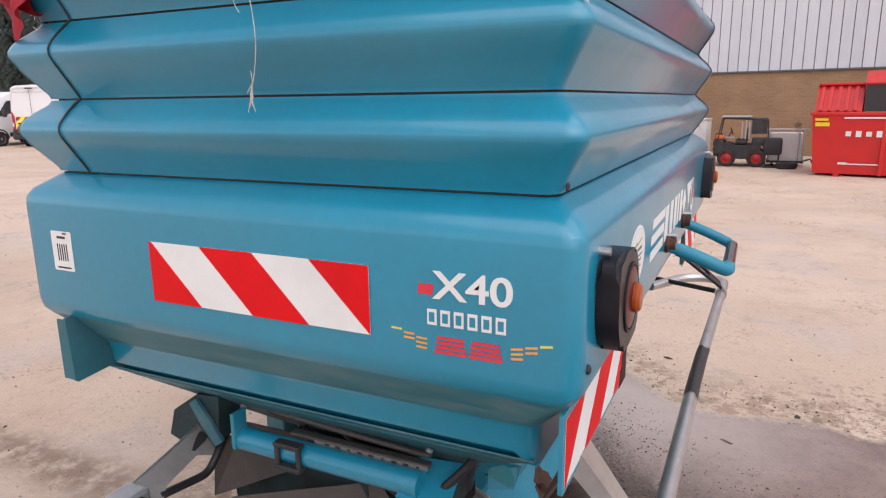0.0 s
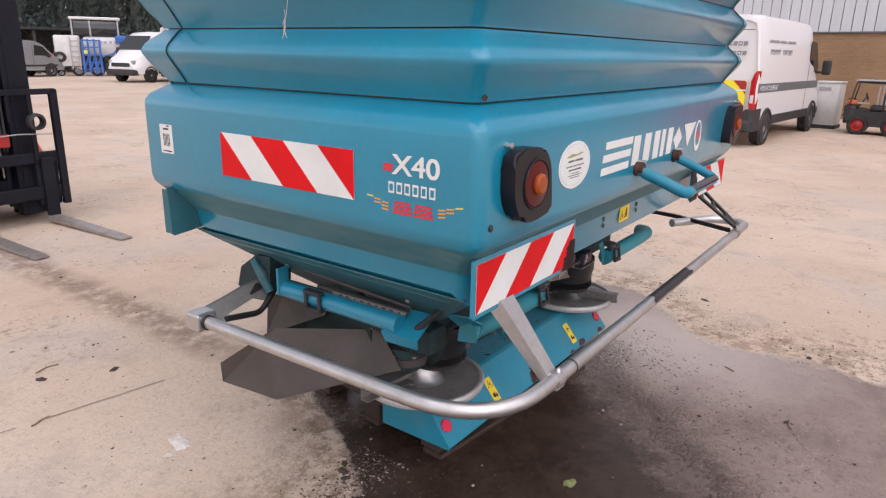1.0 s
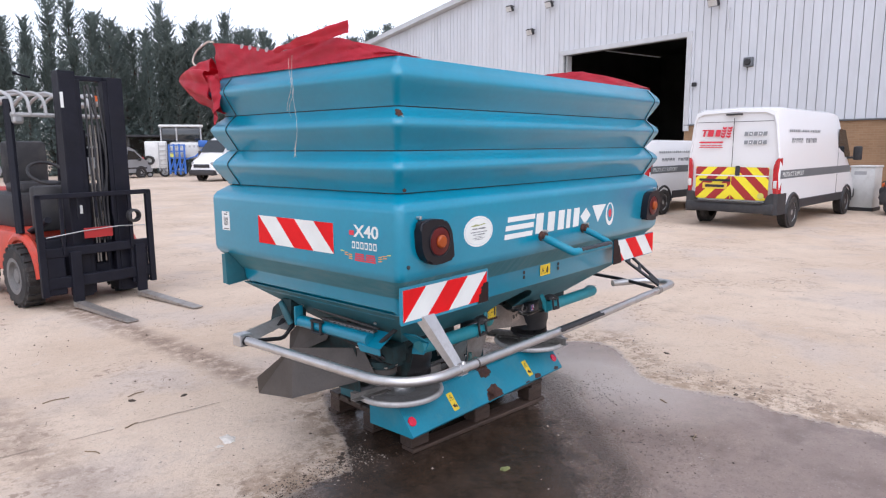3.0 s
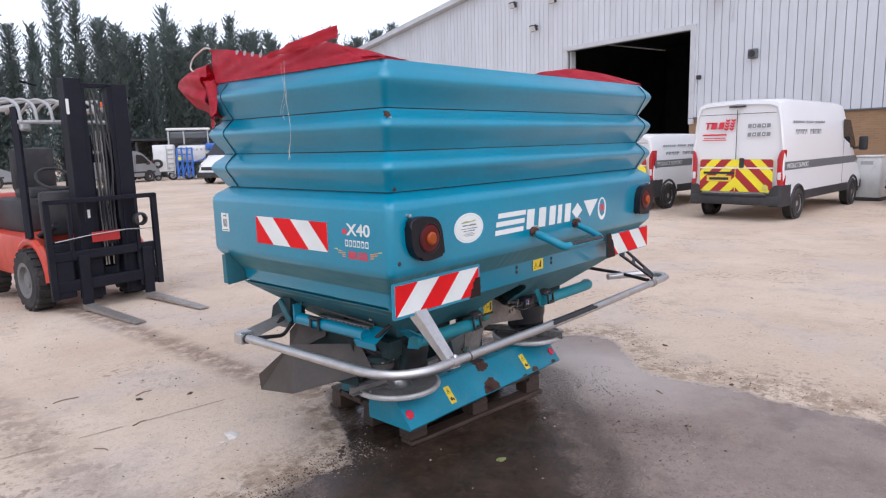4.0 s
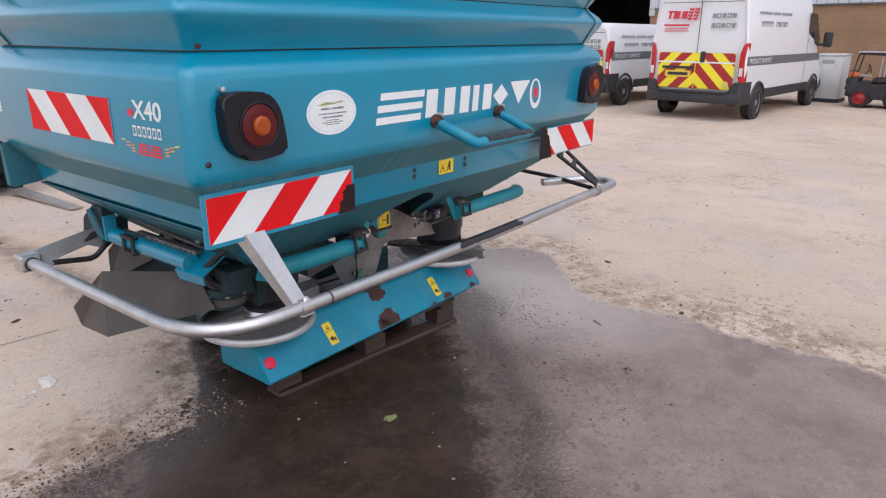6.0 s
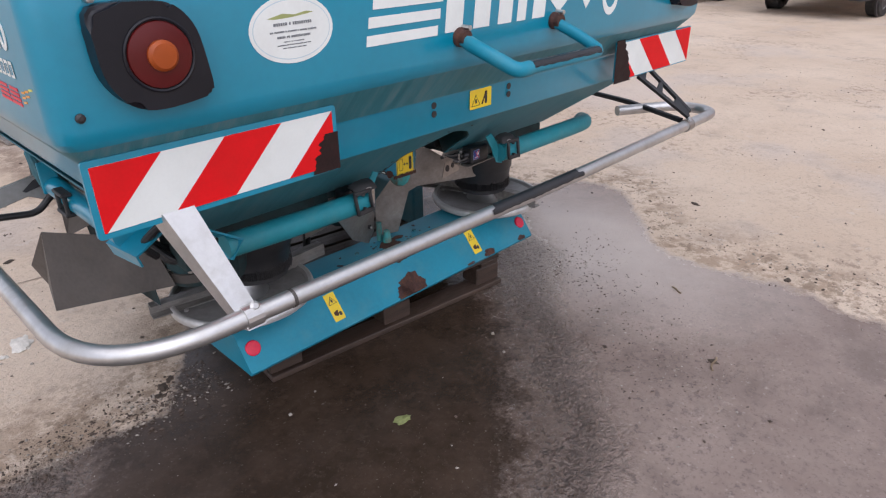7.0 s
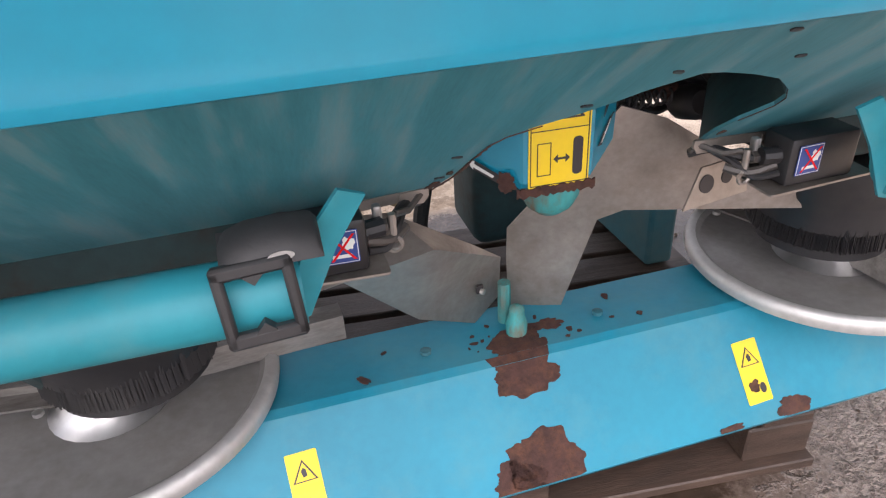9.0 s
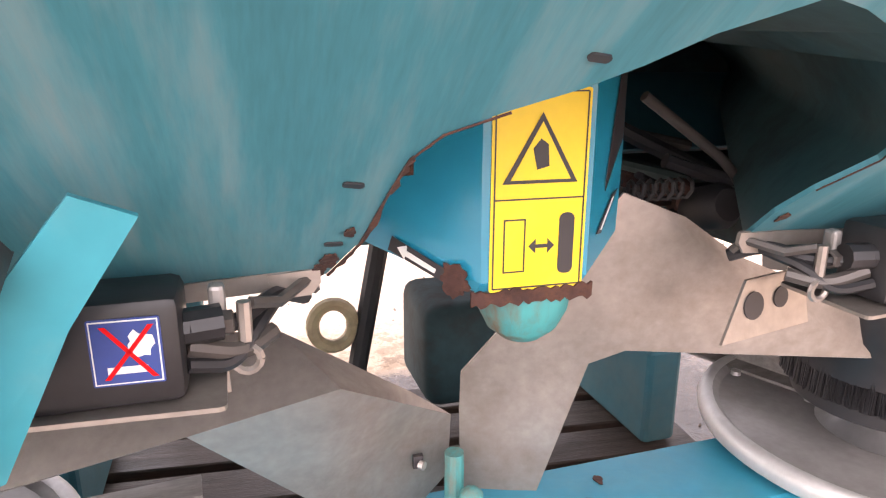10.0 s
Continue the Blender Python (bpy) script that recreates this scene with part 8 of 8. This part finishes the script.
    # hosed-down area: open to the south, edged by the dry yard to the east and to the north-west
    px, py = sep.outputs[0], sep.outputs[1]
    east = calc("ADD", calc("MULTIPLY", smooth(calc("ABSOLUTE", calc("SUBTRACT", py, 0.72), 0), 0.75, 0.05), 0.58), calc("MULTIPLY", smooth(py, -1.2, -2.6), -0.6))
    d_east = calc("SUBTRACT", px, calc("ADD", east, 1.33))
    north = smooth(px, -1.0, -0.30, 0.66, 1.62)
    d_north = calc("SUBTRACT", py, north)
    drift = calc("MULTIPLY_ADD", noise_tex(0.7, 3, 0.5), 2.0, -1.0)
    d_south = calc("ADD", calc("SUBTRACT", -3.1, py), drift)
    d_west = calc("ADD", calc("SUBTRACT", -2.6, px), calc("MULTIPLY", drift, 0.6))
    # its southern corners run out in a slant
    d_sw = calc("MULTIPLY_ADD", calc("ADD", d_south, d_west), 0.7, 0.8)
    d_se = calc("MULTIPLY_ADD", calc("ADD", d_south, d_east), 0.7, 0.6)
    d = calc("MAXIMUM", calc("MAXIMUM", calc("MAXIMUM", d_east, d_north), calc("MAXIMUM", d_south, d_west)), calc("MAXIMUM", d_sw, d_se))
    fray = calc("MULTIPLY_ADD", noise_tex(7, 7, 0.78), 0.7, -0.35)
    edge = calc("ADD", calc("ADD", d, calc("MULTIPLY", rag, 0.20)), calc("MULTIPLY", fray, 0.34))
    wet = smooth(edge, 0.045, -0.035)
    # pale silt washed to the east border, dark clods left in it
    silt = calc("MULTIPLY", smooth(edge, -0.03, 0.05), smooth(edge, 0.60, 0.12))
    base = blend(calc("MULTIPLY", silt, ramp(noise_tex(6, 7, 0.75), 0.47, 0.55, 0, 0.85)), base, (0.34, 0.245, 0.170))
    base = blend(calc("MULTIPLY", silt, ramp(noise_tex(13, 6, 0.75), 0.52, 0.57, 0, 0.75)), base, (0.22, 0.155, 0.105))
    def patch(cx, cy, rx, ry, turn=0.0):
        ca, sa = math.cos(turn), math.sin(turn)
        dx, dy = calc("SUBTRACT", px, cx), calc("SUBTRACT", py, cy)
        u = calc("DIVIDE", calc("ADD", calc("MULTIPLY", dx, ca), calc("MULTIPLY", dy, sa)), rx)
        v = calc("DIVIDE", calc("SUBTRACT", calc("MULTIPLY", dy, ca), calc("MULTIPLY", dx, sa)), ry)
        return calc("SQRT", calc("ADD", calc("MULTIPLY", u, u), calc("MULTIPLY", v, v)), 0)
    # dark core: wet soil plus the machine's reflection and shade, painted into the colour
    c = patch(-0.71, 0.14, 2.6, 0.71, 0.74)
    near = calc("ADD", c, calc("MULTIPLY", rag, 0.5))
    c = calc("ADD", calc("ADD", calc("ADD", c, calc("MULTIPLY", rag, 0.45)), calc("MULTIPLY", fray, 0.9)), calc("MULTIPLY_ADD", noise_tex(42, 4, 0.7), 0.5, -0.25))
    core = calc("MULTIPLY", smooth(c, 1.12, 0.80), wet)
    damp = blend(ramp(noise_tex(2.2, 6, 0.65), 0.35, 0.7), (0.212, 0.153, 0.126), (0.292, 0.223, 0.188))
    damp = blend(ramp(near, 1.7, 1.0, 0, 0.4), damp, (0.138, 0.098, 0.078))
    damp = blend(ramp(noise_tex(75, 4, 0.7), 0.55, 0.66, 0, 0.5), damp, (0.10, 0.074, 0.060))
    streak = noise_tex(3.1, 7, 0.7)
    damp = blend(ramp(streak, 0.48, 0.66, 0, 0.65), damp, (0.135, 0.098, 0.080))
    damp = blend(ramp(noise_tex(52, 4, 0.6), 0.62, 0.70, 0, 0.35), damp, (0.44, 0.37, 0.32))
    damp = blend(calc("MULTIPLY", ramp(noise_tex(21, 5, 0.75), 0.55, 0.62, 0, 0.6), ramp(near, 3.0, 1.2)), damp, (0.07, 0.054, 0.048))
    drying = calc("ADD", patch(1.18, 0.42, 0.58, 0.78), calc("MULTIPLY", rag, 0.5))
    damp = blend(ramp(drying, 1.5, 0.4, 0, 0.75), damp, (0.56, 0.485, 0.43))
    soaked_shade = blend(ramp(noise_tex(5, 7, 0.72), 0.42, 0.68), (0.035, 0.0225, 0.015), (0.061, 0.040, 0.028))
    soaked_shade = blend(ramp(noise_tex(26, 6, 0.75), 0.54, 0.64, 0, 0.5), soaked_shade, (0.072, 0.050, 0.036))
    soaked_shade = blend(ramp(noise_tex(85, 3, 0.6), 0.66, 0.74, 0, 0.5), soaked_shade, (0.2, 0.17, 0.14))
    damp = blend(calc("MULTIPLY", calc("MULTIPLY", smooth(c, 0.92, 1.08), smooth(near, 1.5, 1.05)), ramp(noise_tex(48, 5, 0.75), 0.48, 0.58, 0, 0.6)), damp, (0.075, 0.054, 0.043))
    damp = blend(core, damp, soaked_shade)
    l.new(blend(wet, base, damp), b.inputs["Base Color"])
    # water film: smooth in hollows, broken where the aggregate stands proud
    strip = calc("MULTIPLY", smooth(c, 0.92, 1.08), smooth(near, 1.55, 1.1))
    stony = calc("MAXIMUM", ramp(noise_tex(1.1, 5, 0.6), 0.48, 0.66, 0, 0.6), strip)
    film = calc("MULTIPLY_ADD", stony, 0.10, 0.22)
    rg = n.new("ShaderNodeMix")
    l.new(wet, rg.inputs[0])
    rg.inputs[2].default_value = 0.88
    l.new(film, rg.inputs[3])
    l.new(rg.outputs[0], b.inputs["Roughness"])
    l.new(calc("MULTIPLY_ADD", core, -0.12, 0.55), b.inputs["Specular IOR Level"])
    bp = n.new("ShaderNodeBump")
    bp.inputs["Distance"].default_value = 0.016
    level = calc("MULTIPLY_ADD", calc("MULTIPLY", wet, calc("SUBTRACT", 1.0, calc("MULTIPLY", stony, 0.75))), -0.42, 0.6)
    level = calc("ADD", level, calc("MULTIPLY", strip, 0.35))
    l.new(level, bp.inputs["Strength"])
    pits = calc("MULTIPLY", ramp(noise_tex(64, 3, 0.6), 0.40, 0.62), calc("MULTIPLY", wet, calc("MULTIPLY", stony, calc("SUBTRACT", 1.0, core))))
    l.new(calc("ADD", calc("ADD", noise_tex(38, 6, 0.75), calc("MULTIPLY", pits, calc("MULTIPLY_ADD", strip, 1.6, 0.9))), calc("MULTIPLY", noise_tex(5, 4, 0.6), 1.5)), bp.inputs["Height"])
    l.new(bp.outputs[0], b.inputs["Normal"])
    return m


GROUND = ground_material()


def build_ground():
    bm = bmesh.new()
    rads = [0, 2, 4, 5, 6, 7, 8, 9, 10, 11, 12, 14, 20, 40, 80, 200, 600, 1500, 3000]
    rings = []
    for r in rads:
        rings.append([bm.verts.new((r * math.cos(a), r * math.sin(a), fall(r, 0))) for a in (2 * math.pi * k / 48 for k in range(48))] if r else [bm.verts.new((0, 0, 0))])
    for q, s in zip(rings, rings[1:]):
        for k in range(48):
            if len(q) == 1:
                bm.faces.new((q[0], s[k], s[(k + 1) % 48]))
            else:
                bm.faces.new((q[k], s[k], s[(k + 1) % 48], q[(k + 1) % 48]))
    tagged(part("ground", bm, GROUND, None, "dusty pale concrete yard with a wet patch, shade and reflection painted in its core", 60), "", "", "", "structure")


build_ground()


def build_crumbs():
    """Grit, granules and crumbs of dirt lying on the yard: small uneven stones, in three shades."""
    shades = (("grit", mat("pale_grit", (0.30, 0.26, 0.22), 0.9, 0, 0.4, 40, 200, 0), 4600, "pale grit and fertiliser granules on the concrete"),
              ("dirt_crumbs", mat("dark_dirt_crumbs", (0.075, 0.052, 0.039), 0.9, 0, 0.5, 40, 200, 0), 6200, "dark crumbs of soil scattered over the concrete"))
    for name, material, count, label in shades:
        rnd = random.Random(len(name))
        vs, fs = [], []
        while len(fs) < count * 8:
            u, big = rnd.random(), 1.0
            if u < 0.15:
                # rough stretch beside the dark core
                t = rnd.random()
                x, y = 0.95 - 0.55 * t + rnd.gauss(0, 0.16), 0.45 - 1.0 * t + rnd.gauss(0, 0.12)
            elif u < 0.38:
                # crust along the north-west edge of the wet area
                x = rnd.uniform(-1.65, -0.72)
                y, big = 0.70 + 0.22 * max(0, x + 1.0) + rnd.gauss(0, 0.075), 1.35
            elif u < 0.43:
                # clods along its east edge
                y = rnd.uniform(-1.9, 0.9)
                x, big = 1.45 + 0.5 * max(0, 1 - abs(y - 0.72) / 0.7) + abs(rnd.gauss(0, 0.22)), 1.5
            elif u < 0.60:
                x, y = rnd.uniform(-2.2, 2.4), rnd.uniform(-2.2, 3.2)
            else:
                x, y = rnd.uniform(-4, 7), rnd.uniform(-4, 8)
            if noise.noise((x * 2.1, y * 2.1, 3)) + rnd.uniform(-0.5, 0.5) < -0.05:
                continue
            if name == "grit" and 0.15 < u < 0.38 and rnd.random() < 0.75:
                continue
            if name == "grit" and -1.0 < x < 1.2 and y < 0.6 and rnd.random() < 0.8:
                continue
            r = (0.0013 + 0.0042 * rnd.random() ** 3.5) * big
            if u > 0.60:
                r *= 1.7
            z, a, k = fall(x, y), rnd.uniform(0, 6.28), len(vs)
            ca, sa = math.cos(a), math.sin(a)
            sx, sy, sz = r * rnd.uniform(0.8, 1.7), r * rnd.uniform(0.6, 1.1), r * rnd.uniform(0.5, 0.9)
            for px, py, pz in ((1, 0, 0.4), (0, 1, 0.5), (-1, 0, 0.3), (0, -1, 0.45), (0.1, 0.1, 1.5), (0, 0, -0.4)):
                px, py = px * sx, py * sy
                vs.append((x + px * ca - py * sa, y + px * sa + py * ca, z + pz * sz))
            for p, q in ((0, 1), (1, 2), (2, 3), (3, 0)):
                fs += [(k + p, k + q, k + 4), (k + q, k + p, k + 5)]
        me = bpy.data.meshes.new(name)
        me.from_pydata(vs, [], fs)
        me.materials.append(material)
        tagged(new(name, me), label, "grit", "", "stuff")


def build_litter():
    PAPER = mat("crumpled_pale_litter", (0.62, 0.58, 0.52), 0.8, 0, 0.2, 40, 200, 0.3)
    SOIL = mat("wet_soil_lump", (0.06, 0.042, 0.03), 0.9, 0, 0.4, 30, 150, 0.5)
    TWIG = mat("dry_twig", (0.22, 0.16, 0.10), 0.9, 0, 0.3, 40, 200, 0.3)

    def lump(name, x, y, r, flat, seed, material, label, ax=1.5):
        bm = bmesh.new()
        bmesh.ops.create_icosphere(bm, subdivisions=3, radius=1)
        for v in bm.verts:
            k = 1 + 0.5 * noise.noise(v.co * 1.7 + Vector((seed, 0, 0))) + 0.25 * noise.noise(v.co * 5 + Vector((seed, 2, 0)))
            v.co = Vector((v.co.x * r * ax * k, v.co.y * r * k, max(-0.003, v.co.z * r * flat * k)))
        o = part(name, bm, material, None, "", 40)
        o.matrix_basis = pose(x, y, fall(x, y), 0, 0, seed * 77)
        return tagged(o, label, "litter")
    lump("litter", -1.17, 1.475, 0.035, 0.3, 1.0, PAPER, "crumpled scrap of pale paper on the concrete", 1.8)
    lump("litter", -1.25, 1.43, 0.014, 0.4, 2.0, PAPER, "small scrap of pale paper on the concrete", 1.4)
    for k, (x, y, r) in enumerate(((-0.90, 0.80, 0.016), (-0.93, 0.76, 0.013), (-0.86, 0.83, 0.012), (-1.27, 2.5, 0.018), (-0.99, 2.33, 0.015), (0.6, -0.55, 0.012), (1.43, -0.52, 0.014), (2.0, 0.2, 0.016))):
        lump("soil_lump", x, y, r, 0.45, 3.3 + k, SOIL, "lump of dark soil on the concrete", 1.6)
    lump("leaf_clump", -0.42, 0.05, 0.02, 0.5, 9.1, mat("green_leaf_scrap", (0.20, 0.22, 0.08), 0.7, 0, 0.3, 60, 200, 0.2), "scrap of wilted leaf on the wet concrete", 1.5)
    for k, (x, y, a, ln) in enumerate(((0.585, -0.56, 20, 0.09), (1.0, -0.2, 70, 0.06), (-1.9, 1.0, 40, 0.22), (-1.75, 1.9, 110, 0.1), (-1.45, 2.1, 10, 0.09), (-1.2, 2.6, 5, 0.12), (-1.6, 2.9, 0, 0.16))):
        pts = [(ln * (t - 0.5), 0.08 * ln * math.sin(5 * t + k), 0.004) for t in (q / 6 for q in range(7))]
        o = part("twig", T(pts, 0.0035, 6), TWIG, None)
        o.matrix_basis = pose(x, y, fall(x, y), 0, 0, a)
        tagged(o, "dry twig lying on the concrete", "twig")
    # narrow joint between two slabs
    GAP = mat("slab_joint_dirt", (0.30, 0.24, 0.19), 0.95, 0, 0.4, 12, 90, 0.2)
    pts = [(-2.9 + 0.08 * k, 2.118 - 0.16 * (-1.4 + 0.08 * k) + 0.006 * noise.noise((k * 0.7, 0, 0))) for k in range(27)]
    bm = bmesh.new()
    up = [[bm.verts.new((x, y + w, 0.0035 + fall(x, y))) for x, y in pts] for w in (-0.004, 0.004)]
    for k in range(len(pts) - 1):
        if noise.noise((k * 0.37, 4.0, 0)) < -0.12:
            continue
        bm.faces.new((up[0][k], up[0][k + 1], up[1][k + 1], up[1][k]))
    tagged(part("slab_joint", bm, GAP, None, "dirt-filled joint between concrete slabs"), "", "", "", "structure")


build_crumbs()
build_litter()
